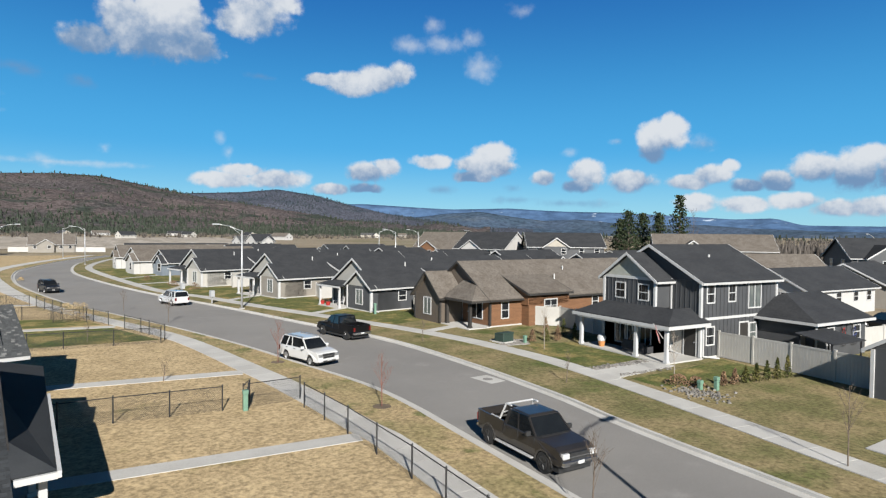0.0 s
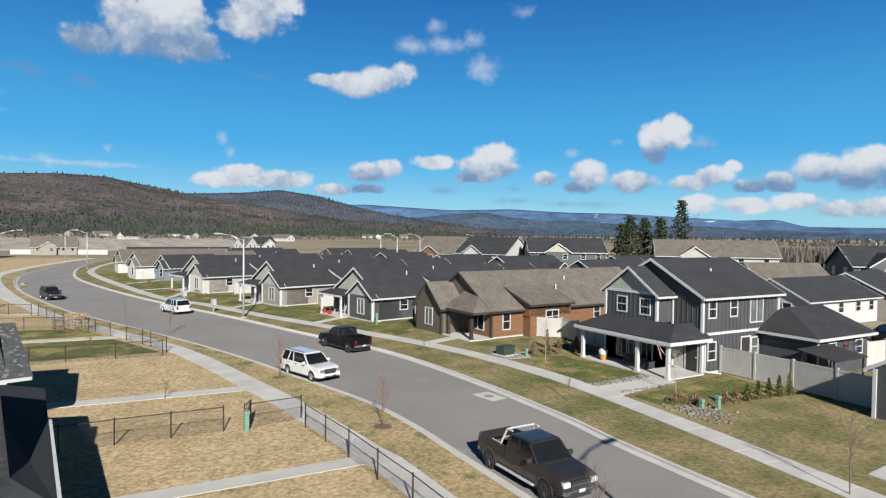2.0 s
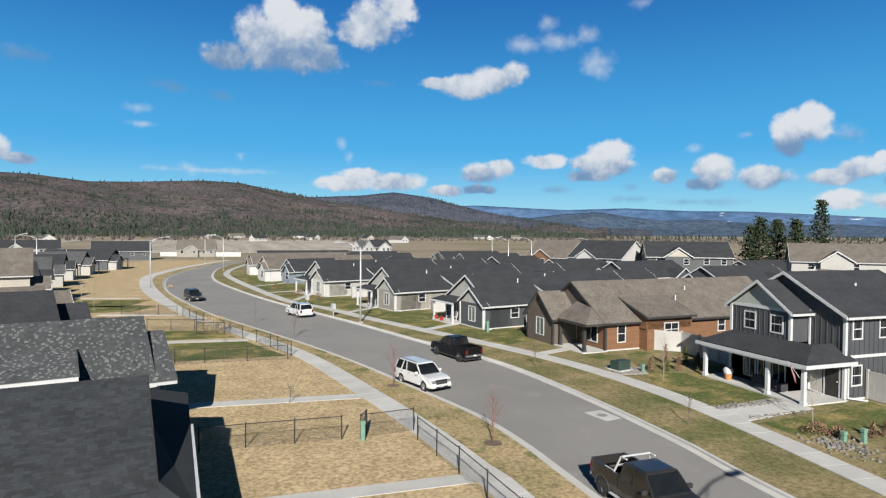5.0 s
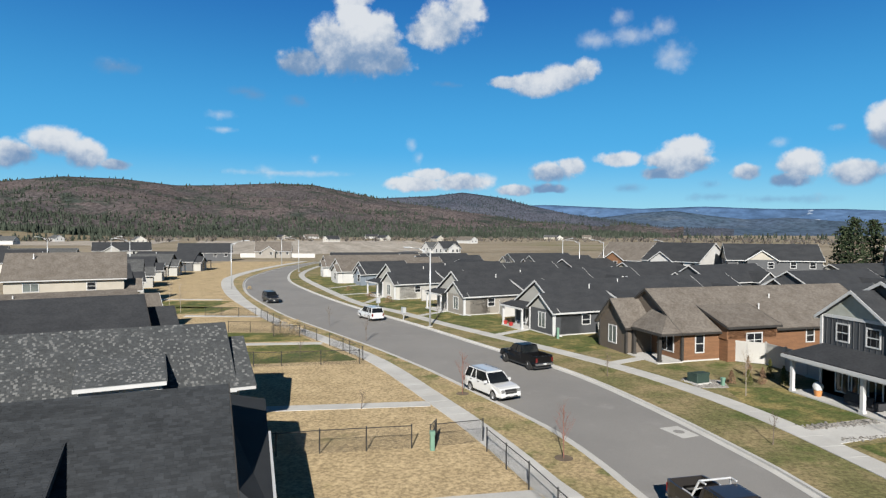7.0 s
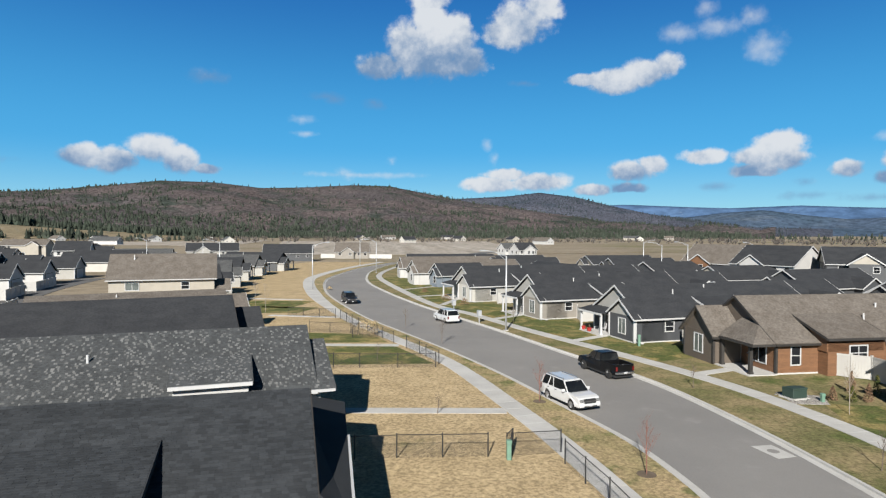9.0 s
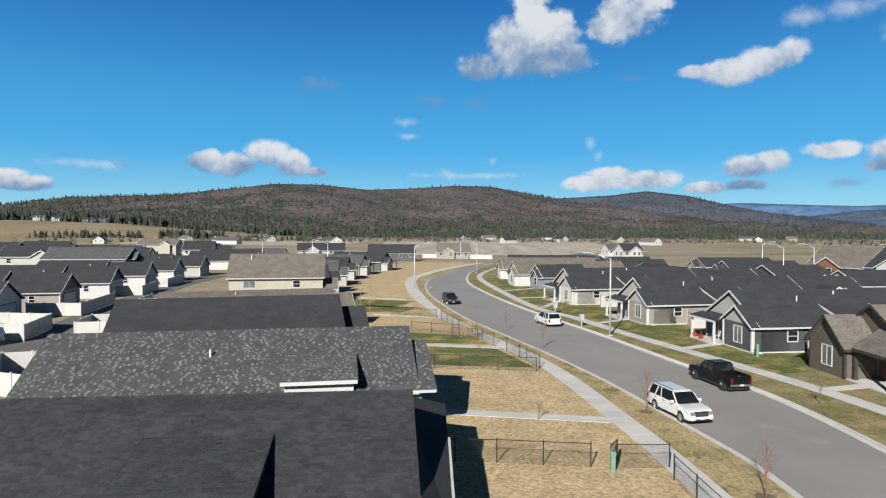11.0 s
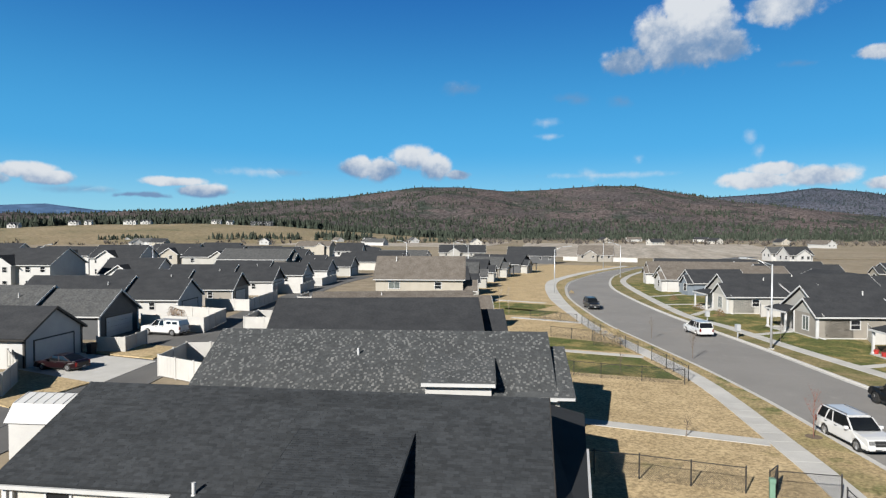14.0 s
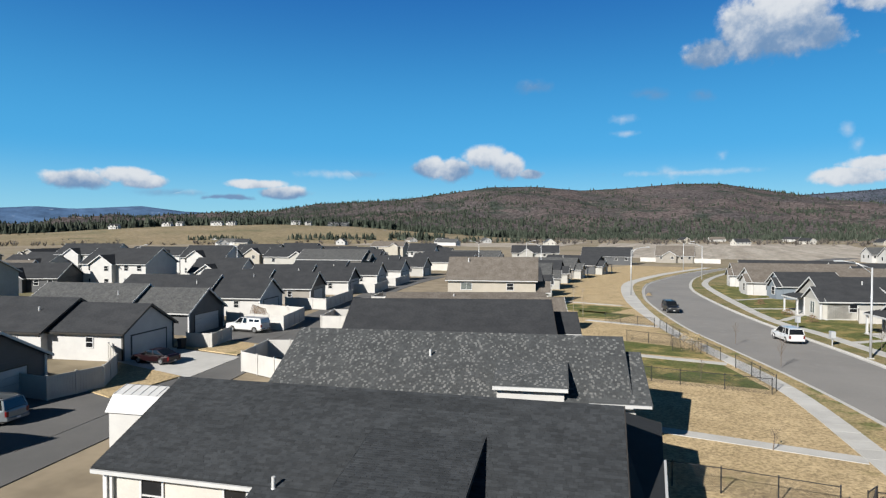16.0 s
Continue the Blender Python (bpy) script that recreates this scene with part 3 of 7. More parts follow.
SKYLINE = [(-75, 0.17), (-64, 0.47), (-58.5, 0.77), (-55.5, 1.17), (-46.2, 1.52), (-40, 2.02), (-36, 2.72), (-28.7, 3.12), (-23.3, 3.82), (-19.6, 4.35), (-15.4, 4.33),
           (-11.3, 3.95), (-7.8, 4.05), (-3.1, 4.37), (0.4, 4.29), (3.6, 3.62), (7.2, 2.92), (11.3, 2.32), (15, 1.72), (20, 1.07), (25, 0.52), (30, 0.15), (34, 0.15)]
BACKLINE = [(-6, 2.2), (0, 2.8), (3.6, 3.05), (7.2, 3.18), (11.3, 3.42), (14.3, 3.74), (17.8, 3.22), (20.9, 2.42), (24.0, 1.72), (28.0, 1.05), (33.0, 0.5), (38, 0.1)]
MIDLINE = [(14, 1.4), (20, 2.0), (22.5, 2.05), (24.5, 1.55), (27.0, 1.35), (30.0, 1.75), (33.0, 1.95), (36.0, 1.5), (39.0, 1.15), (42.0, 1.3), (45.0, 1.0), (48.5, 0.8), (53.0, 0.85), (56.0, 0.6), (62.0, 0.35), (80, 0.2)]
FARLINE = [(-80, 1.6), (-60.3, 1.97), (-58.1, 2.15), (-55.5, 1.99), (-50.6, 2.32), (-47.1, 1.89), (-30, 1.5), (0, 1.7), (21.9, 2.55), (25.1, 2.39), (30.4, 2.14), (35.7, 2.29), (40.9, 2.01),
           (45.9, 1.92), (50.7, 1.63), (55.2, 1.34), (58.2, 1.43), (60.2, 0.85), (63.3, 0.80), (80, 0.7)]
HILLS = ridge("hill_range", SKYLINE, 1300, 2600, HILL, "long low hills under brown and dark green forest", 3.1, 17)
BACK = ridge("back_hill", BACKLINE, 2350, 3150, BACK_HILL, "wooded hill tinted blue for haze behind the nearer range", 5.4, 14, 160, 22)
ridge("wooded_mountains", MIDLINE, 2900, 3500, MID_HILL, "wooded mountains coloured blue-grey for haze", 2.2, 12, 200, 18)
ridge("distant_mountains", FARLINE, 3520, 3950, FAR_HILL, "far mountain range coloured blue for haze, with traces of snow", 7.7, 8, 240, 14)


def cones(name, spots, mat, label, category="trees", sides=5):
    """Many small conifers as one mesh: place, height, half width."""
    verts, faces = [], []
    for x, y, z, h, r in spots:
        for lo, hi, rr in ((0.08, 0.62, 1.0), (0.42, 1.0, 0.66)):
            b = len(verts)
            turn = random.random() * 6.28
            for k in range(sides):
                a = turn + 2 * math.pi * k / sides
                q = r * rr * random.uniform(0.75, 1.15)
                verts.append((x + q * math.cos(a), y + q * math.sin(a), z + h * lo))
            verts.append((x, y, z + h * hi))
            faces += [(b + k, b + (k + 1) % sides, b + sides) for k in range(sides)]
    me = bpy.data.meshes.new(name)
    me.from_pydata(verts, [], faces)
    me.materials.append(mat)
    return tagged(new(name, me), label, category, kind="stuff")


def blobs(name, spots, mat, label, category="trees"):
    """Leafless crowns and scrub far off: sprays of thin upright slivers."""
    verts, faces = [], []
    for x, y, z, h, r in spots:
        for _ in range(11):
            b = len(verts)
            a, q = random.random() * 6.28, r * random.uniform(0.2, 1.0)
            wd = 0.022 * h * random.uniform(0.6, 1.3)
            tx, ty = x + q * math.cos(a), y + q * math.sin(a)
            top = z + h * random.uniform(0.6, 1.0)
            verts += [(x - wd, y, z), (x + wd, y, z), (tx + wd * 2, ty, (z + top) / 2), (tx, ty, top), (tx - wd * 2, ty, (z + top) / 2)]
            faces.append((b, b + 1, b + 2, b + 3, b + 4))
    me = bpy.data.meshes.new(name)
    me.from_pydata(verts, [], faces)
    me.materials.append(mat)
    return tagged(new(name, me), label, category, kind="stuff")


rnd = random.Random(5)


def wooded(hills, count, low_share, size, seed, dense=lambda a, f: 0.0):
    """Conifers on a range: in stands by a broad noise, thick where dense() says so, thinner on the bare slopes."""
    azs, els, near_r, far_r, hseed, rough = hills
    r = random.Random(seed)
    out = []
    while len(out) < count:
        i = r.randrange(6, len(azs) - 6)
        f = r.random() ** 1.7 * 0.5 if r.random() < low_share else 1 - r.random() ** 1.4 * 0.6
        a = radians(azs[i] + r.uniform(-0.2, 0.2))
        d = near_r + (far_r - near_r) * f
        x, y = d * math.sin(a), d * math.cos(a)
        stand = noise.fractal(Vector((x / 300, y / 300, 9.0)), 0.8, 2.0, 4)
        if r.random() > max(0.10 + 1.3 * max(0.0, stand), dense(azs[i], f)):
            continue
        top = 10.5 + far_r * math.tan(radians(els[i]))
        h = r.uniform(*size)
        out.append((x, y, hill_height(f, top, x, y, hseed, rough) - 1.5, h, h * r.uniform(0.26, 0.36)))
    return out


crest = wooded(HILLS, 17000, 0.62, (6, 13), 51, lambda a, f: 1.0 if f < 0.26 or a < -27 else 0.9 if a < -19 and f < 0.6 else 0.0)
cones("hillside_conifers", crest, FOREST, "dark conifers in stands on the hills and along their crest")
cones("back_hill_conifers", wooded(BACK, 2600, 0.4, (7, 12), 52), HAZY_FOREST, "dark conifers tinted for haze on the farther hill", sides=4)
belt = []
for _ in range(6500):
    a = rnd.uniform(-66, 66)
    thick = 1.0 if a < 26 else 0.12
    if rnd.random() > thick:
        continue
    r = rnd.uniform(1040, 1420) if a > -28 else rnd.uniform(900, 1300)
    belt.append((r * math.sin(radians(a)), r * math.cos(radians(a)), 0.0, rnd.uniform(6, 13), rnd.uniform(2.0, 3.8)))
for _ in range(900):
    a = rnd.uniform(-64, -26)
    r = rnd.uniform(1250, 1600)
    belt.append((r * math.sin(radians(a)), r * math.cos(radians(a)), 4.0, rnd.uniform(12, 22), rnd.uniform(2.5, 4.5)))
cones("conifer_belt", belt, FOREST, "belt of dark conifers at the foot of the hills")
bare = []
for _ in range(2200):
    a = rnd.uniform(-66, 70)
    r = rnd.uniform(640, 1080)
    if rnd.random() < 0.55 and noise.noise(Vector((a * 0.3, r / 90, 2.0))) < 0.05:
        continue
    bare.append((r * math.sin(radians(a)), r * math.cos(radians(a)), 0, rnd.uniform(2.5, 7), rnd.uniform(2, 4)))
for _ in range(420):
    a = rnd.uniform(52, 72)
    r = rnd.uniform(150, 330)
    bare.append((r * math.sin(radians(a)), r * math.cos(radians(a)), 0, rnd.uniform(4, 8), rnd.uniform(1.5, 3)))
blobs("leafless_thickets", bare, BARE_WOOD, "grey-brown leafless trees and brush across the plain")
# fields beyond the houses
FAR = [((-60, 300), (75, 300), (120, 720), (-120, 720), STUBBLE, "pale stubble field in long rows"), ((80, 310), (420, 420), (520, 780), (130, 730), FIELD, "brown ploughed field"),
       ((-330, 520), (-120, 480), (-150, 800), (-480, 820), STUBBLE, "pale tan hay field")]
for a, b, c, d, mat, lab in FAR:
    flat("field", [a, b, c, d], 0.25, mat, lab, "field")


def knoll_height(azimuth, r):
    """The grassy rise: its height by azimuth in degrees, and by distance from its foot."""
    top = float(np.interp(azimuth, [-74, -66, -58, -49, -40, -33, -27, -20, -13], [0, 5, 12, 22, 26, 23, 15, 6, 0]))
    f = min(1.0, max(0.0, (r - 690) / 330))
    p = Vector((r * math.sin(radians(azimuth)) / 70, r * math.cos(radians(azimuth)) / 70, 0))
    return top * math.sin(math.pi * 0.5 * f) ** 1.3 + 0.9 * noise.noise(p) * min(1.0, f * 4)


def knoll():
    """The bare grassy rise in front of the woods."""
    verts, faces = [], []
    n, m = 90, 20
    for i in range(n):
        for k in range(m):
            a = -74 + 61 * i / (n - 1)
            r = 690 + 600 * k / (m - 1)
            verts.append((r * math.sin(radians(a)), r * math.cos(radians(a)), knoll_height(a, r) if k else -1))
    for i in range(n - 1):
        for k in range(m - 1):
            faces.append((i * m + k, (i + 1) * m + k, (i + 1) * m + k + 1, i * m + k + 1))
    me = bpy.data.meshes.new("grassy_rise")
    me.from_pydata(verts, [], faces)
    me.materials.append(RISE)
    for p in me.polygons:
        p.use_smooth = True
        if p.normal.z < 0:
            p.flip()
    tagged(new("grassy_rise", me), "bare tan grassy rise before the woods", "hill", kind="structure")
    # groves on the rise and the dark wood along its top
    r = random.Random(61)
    spots = []
    for a0, a1, d0, d1, count, h0, h1 in ((-38.5, -30.5, 740, 770, 90, 5, 9), (-47, -42.5, 745, 775, 60, 3, 6), (-29.5, -24, 735, 800, 70, 6, 13), (-23, -16, 720, 800, 60, 4, 9),
                                          (-66, -28, 1035, 1290, 2600, 9, 18), (-28, -14, 960, 1290, 700, 7, 15), (-50, -30, 960, 1030, 26, 4, 8)):
        for _ in range(count):
            a, d = r.uniform(a0, a1), r.uniform(d0, d1)
            h = r.uniform(h0, h1)
            spots.append((d * math.sin(radians(a)), d * math.cos(radians(a)), knoll_height(a, d) - 0.5, h, h * r.uniform(0.24, 0.36)))
    cones("rise_conifers", spots, FOREST, "dark conifers in groves on the grassy rise and along its top")


knoll()

# ---------------------------------------------------------------- houses


def window(house, at, facing, wide, high, pale=False, sash="double", trim=None):
    """A framed window. at: its middle on the wall's face; facing: the way it looks, '-x', '+x', '-y' or '+y'."""
    x, y, z = at
    s = -1 if facing[0] == "-" else 1
    turn = {"-y": 0, "+y": 180, "-x": -90, "+x": 90}[facing]
    m = Matrix.Translation(at) @ pose(0, 0, 0, 0, 0, turn)
    f = 0.09
    a, b = wide / 2, high / 2
    bm = bmesh.new()
    outer, inner = [(-a - f, -b - f), (a + f, -b - f), (a + f, b + f), (-a - f, b + f)], [(-a, -b), (a, -b), (a, b), (-a, b)]
    of, inf = [bm.verts.new((p[0], -0.05, p[1])) for p in outer], [bm.verts.new((p[0], -0.05, p[1])) for p in inner]
    ob, inb = [bm.verts.new((p[0], 0.02, p[1])) for p in outer], [bm.verts.new((p[0], 0.02, p[1])) for p in inner]
    for k in range(4):
        n = (k + 1) % 4
        bm.faces.new((of[k], of[n], inf[n], inf[k])), bm.faces.new((ob[k], ob[n], inb[n], inb[k]))
        bm.faces.new((of[k], of[n], ob[n], ob[k])), bm.faces.new((inf[k], inf[n], inb[n], inb[k]))
    fr = part("window", bm, trim or TRIM, house)
    fr.matrix_basis = m
    bars = {"double": [(-a, a, -0.04, 0.0, -0.03, 0.03)], "slider": [(-0.03, 0.03, -0.04, 0.0, -b, b)], "grid": [(-0.03, 0.03, -0.04, 0.0, -b, b), (-a, -0.03, -0.04, 0.0, 0.1, 0.16), (0.03, a, -0.04, 0.0, 0.1, 0.16)]}.get(sash, [])
    for row in bars:
        part("mullion", boxes(row), trim or TRIM, fr)
    halves = {"double": [(-a, a, -b, -0.03), (-a, a, 0.03, b)], "slider": [(-a, -0.03, -b, b), (0.03, a, -b, b)]}.get(sash, [(-a, a, -b, b)])
    for x0, x1, z0, z1 in halves:
        part("pane", boxes((x0, x1, -0.012, 0.015, z0, z1)), GLASS_PALE if pale else GLASS, fr)
    return fr


def door(house, at, facing, wide=0.95, high=2.05, mat=None):
    turn = {"-y": 0, "+y": 180, "-x": -90, "+x": 90}[facing]
    m = Matrix.Translation(at) @ pose(0, 0, 0, 0, 0, turn)
    d = part("door", boxes((-wide / 2, wide / 2, -0.03, 0.02, 0, high)), mat or DARKTRIM, house)
    d.matrix_basis = m
    part("door_frame", boxes((-wide / 2 - 0.1, -wide / 2, -0.05, 0.02, 0, high + 0.1), (wide / 2, wide / 2 + 0.1, -0.05, 0.02, 0, high + 0.1), (-wide / 2, wide / 2, -0.05, 0.02, high, high + 0.1)), TRIM, d)
    part("handle", boxes((wide / 2 - 0.12, wide / 2 - 0.06, -0.09, -0.03, 0.95, 1.02)), GALV, d)
    return d


def garage_door(house, at, facing, wide=4.9, high=2.2, mat=None, trim=None):
    turn = {"-y": 0, "+y": 180, "-x": -90, "+x": 90}[facing]
    bm = bmesh.new()
    rows = 4
    for k in range(rows):
        z0 = high * k / rows
        box(bm, -wide / 2, wide / 2, -0.03, 0.03, z0 + 0.012, z0 + high / rows - 0.012)
    d = part("garage_door", bm, mat or WHITE, house)
    d.matrix_basis = Matrix.Translation(at) @ pose(0, 0, 0, 0, 0, turn)
    part("door_frame", boxes((-wide / 2 - 0.13, -wide / 2, -0.05, 0.03, 0, high + 0.13), (wide / 2, wide / 2 + 0.13, -0.05, 0.03, 0, high + 0.13), (-wide / 2, wide / 2, -0.05, 0.03, high, high + 0.13)), trim or DARKTRIM, d)
    return d


def gable(house, u0, u1, v0, v1, ze, zr, wall, roof, trim=None, gmat=None, axis="u", over=0.4, rake=0.35, z0=0.0, ends=(True, True), vr=None, rakes=None):
    """A gabled block: ridge along u (or v), walls from z0, eaves at ze, ridge at zr; over: the eaves' and rake the gables' overhang."""
    trim = trim or TRIM
    gmat = gmat or wall
    swap = axis == "v"

    def P(u, v, z):
        return (v, u, z) if swap else (u, v, z)
    if swap:
        u0, u1, v0, v1 = v0, v1, u0, u1
    vr = (v0 + v1) / 2 if vr is None else vr
    bm = bmesh.new()
    hexa(bm, [P(u0, v0, z0), P(u1, v0, z0), P(u1, v1, z0), P(u0, v1, z0), P(u0, v0, ze), P(u1, v0, ze), P(u1, v1, ze), P(u0, v1, ze)])
    part("wall", bm, wall, house)
    for on, u in zip(ends, (u0 + 0.02, u1 - 0.02)):
        bm = bmesh.new()
        t = 0.12 if u == u0 + 0.02 else -0.12
        tri = [P(u, v0, ze + 0.004), P(u, v1, ze + 0.004), P(u, vr, zr)]
        tri2 = [P(u + t, v0, ze + 0.004), P(u + t, v1, ze + 0.004), P(u + t, vr, zr)]
        a, b = [bm.verts.new(p) for p in tri], [bm.verts.new(p) for p in tri2]
        bm.faces.new(a), bm.faces.new(b)
        for i in range(3):
            j = (i + 1) % 3
            bm.faces.new((a[i], a[j], b[j], b[i]))
        part("gable", bm, gmat, house)
    a0, a1 = u0 - rake * ends[0], u1 + rake * ends[1]
    T = 0.16
    for ve, name in ((v0, "roof_slope"), (v1, "roof_slope")):
        s = (zr - ze) / abs(vr - ve)
        d = -1 if ve < vr else 1
        vo, zo = ve + d * over, ze - s * over
        lift = 0.14
        bm = bmesh.new()
        slab(bm, [P(a0, vr, zr + lift), P(a1, vr, zr + lift), P(a1, vo, zo + lift), P(a0, vo, zo + lift)], T)
        part(name, bm, roof, house)
        bm = bmesh.new()
        hexa(bm, [P(a0, vo + d * 0.002, zo + lift - 0.20), P(a1, vo + d * 0.002, zo + lift - 0.20), P(a1, vo + d * 0.08, zo + lift - 0.20), P(a0, vo + d * 0.08, zo + lift - 0.20),
                  P(a0, vo + d * 0.002, zo + lift - 0.05), P(a1, vo + d * 0.002, zo + lift - 0.05), P(a1, vo + d * 0.10, zo + lift - 0.05), P(a0, vo + d * 0.10, zo + lift - 0.05)])
        part("gutter", bm, trim, house)
        for on, u, out in ((ends[0], a0, -1), (ends[1], a1, 1)):
            if on:
                bm = bmesh.new()
                x0, x1 = u + out * 0.003, u + out * 0.045
                hexa(bm, [P(x0, vr, zr + lift - 0.20), P(x1, vr, zr + lift - 0.20), P(x1, vo, zo + lift - 0.20), P(x0, vo, zo + lift - 0.20),
                          P(x0, vr, zr + lift + 0.012), P(x1, vr, zr + lift + 0.012), P(x1, vo, zo + lift + 0.012), P(x0, vo, zo + lift + 0.012)])
                part("rake_board", bm, rakes or trim, house)
    return vr


def shed_dormer(house, u0, u1, v_top, z_top, v_low, z_low, wall, roof, trim=None, eave=0.3, rakes=None):
    """A shallow roof laid over a main slope: it leaves the slope at (v_top, z_top) and ends at (v_low, z_low); its cheeks stand on the slope."""
    trim = trim or TRIM
    d = 1 if v_low > v_top else -1
    s = (z_low - z_top) / abs(v_low - v_top)
    bm = bmesh.new()
    vo, zo = v_low + d * eave, z_low + s * eave
    slab(bm, [(u0 - 0.2, v_top, z_top), (u1 + 0.2, v_top, z_top), (u1 + 0.2, vo, zo), (u0 - 0.2, vo, zo)], 0.12)
    part("roof_slope", bm, roof, house)
    bm = bmesh.new()
    hexa(bm, [(u0, v_top, z_top - 2.6), (u1, v_top, z_top - 2.6), (u1, v_low, z_top - 2.6), (u0, v_low, z_top - 2.6), (u0, v_top, z_top - 0.14), (u1, v_top, z_top - 0.14), (u1, v_low, z_low - 0.14), (u0, v_low, z_low - 0.14)])
    part("wall", bm, wall, house)
    bm = bmesh.new()
    y0, y1 = sorted((vo + d * 0.003, vo + d * 0.12))
    box(bm, u0 - 0.2, u1 + 0.2, y0, y1, zo - 0.22, zo - 0.04)
    part("gutter", bm, trim, house)
    for u in (u0 - 0.245, u1 + 0.205):
        bm = bmesh.new()
        hexa(bm, [(u, v_top, z_top - 0.2), (u + 0.04, v_top, z_top - 0.2), (u + 0.04, vo, zo - 0.2), (u, vo, zo - 0.2), (u, v_top, z_top + 0.01), (u + 0.04, v_top, z_top + 0.01), (u + 0.04, vo, zo + 0.01), (u, vo, zo + 0.01)])
        part("rake_board", bm, rakes or trim, house)


def vent(house, u, v, z, h=0.55):
    bm = bmesh.new()
    rod(bm, (u, v, z - 0.3), (u, v, z + h), 0.07, n=10)
    rod(bm, (u, v, z - 0.15), (u, v, z + 0.05), 0.16, 0.08, n=10)
    part("vent_pipe", bm, TRIM, house, "white plastic vent pipe")


def corner_board(house, u, v, z0, z1, mat=None, s=0.09):
    part("corner_board", boxes((u - s, u + s, v - s, v + s, z0, z1)), mat or TRIM, house)


def downpipe(house, u, v, z1, way=(0, -1), mat=None):
    bm = boxes((u - 0.05, u + 0.05, v - 0.05, v + 0.05, 0.3, z1))
    x, y = u + way[0] * 1.1, v + way[1] * 1.1
    rod(bm, (u, v, 0.32), (x, y, 0.2), 0.06, n=6)
    part("downpipe", bm, mat or TRIM, house)


def porch_post(house, u, v, z0, z1, s=0.1, mat=None):
    part("porch_post", boxes((u - s, u + s, v - s, v + s, z0, z1), (u - s - 0.04, u + s + 0.04, v - s - 0.04, v + s + 0.04, z0, z0 + 0.15)), mat or TRIM, house)


def cottage(m, label, wall, roof, W=8.6, L=20.0, ze=2.75, zr=5.6, trim=None, gmat=None, front=None, shed=None, side=None, windows=(), vents=(), group="houses along the street", porch=True, name="house"):
    """A single-storey house whose gable looks at the street. Local frame: front at u = 0, u runs back, v across (v < 0: the side the camera sees)."""
    h = thing(name, label, "house", m, group)
    gable(h, 0, L, -W / 2, W / 2, ze, zr, wall, roof, trim, gmat)
    part("foundation", boxes((-0.03, L + 0.03, -W / 2 - 0.03, W / 2 + 0.03, -0.1, 0.28)), CONCRETE, h)
    s = (zr - ze) / (W / 2)
    if front:
        u, v0, v1, wall2, g2 = front
        gable(h, u, 2.0, v0, v1, ze, ze + s * (v1 - v0) / 2, wall2, roof, trim, g2, ends=(True, False))
    if shed:
        u0, u1, drop, run = shed
        vt = -W / 2 + W / 2 * drop
        zt = zr - s * abs(vt) + 0.12
        shed_dormer(h, u0, u1, vt, zt, -W / 2 - run, zt - 0.16 * abs(-W / 2 - run - vt) * 1.0, wall, roof, trim)
    for facing, u, z, wd, hg, sash, pale in windows:
        at = {"-y": (u, -W / 2 - 0.005, z), "-x": (-0.005 if not front or not front[1] <= u <= front[2] else front[0] - 0.005, u, z)}[facing]
        window(h, at, facing, wd, hg, pale, sash, trim if trim is DARKTRIM else None)
    for u, f in vents:
        vent(h, u, -W / 2 * f, zr - s * W / 2 * f)
    for u, v in ((0, -W / 2), (0, W / 2), (L, -W / 2)):
        corner_board(h, u, v, 0.28, ze - 0.05, trim)
    return h


G = "houses along the street"


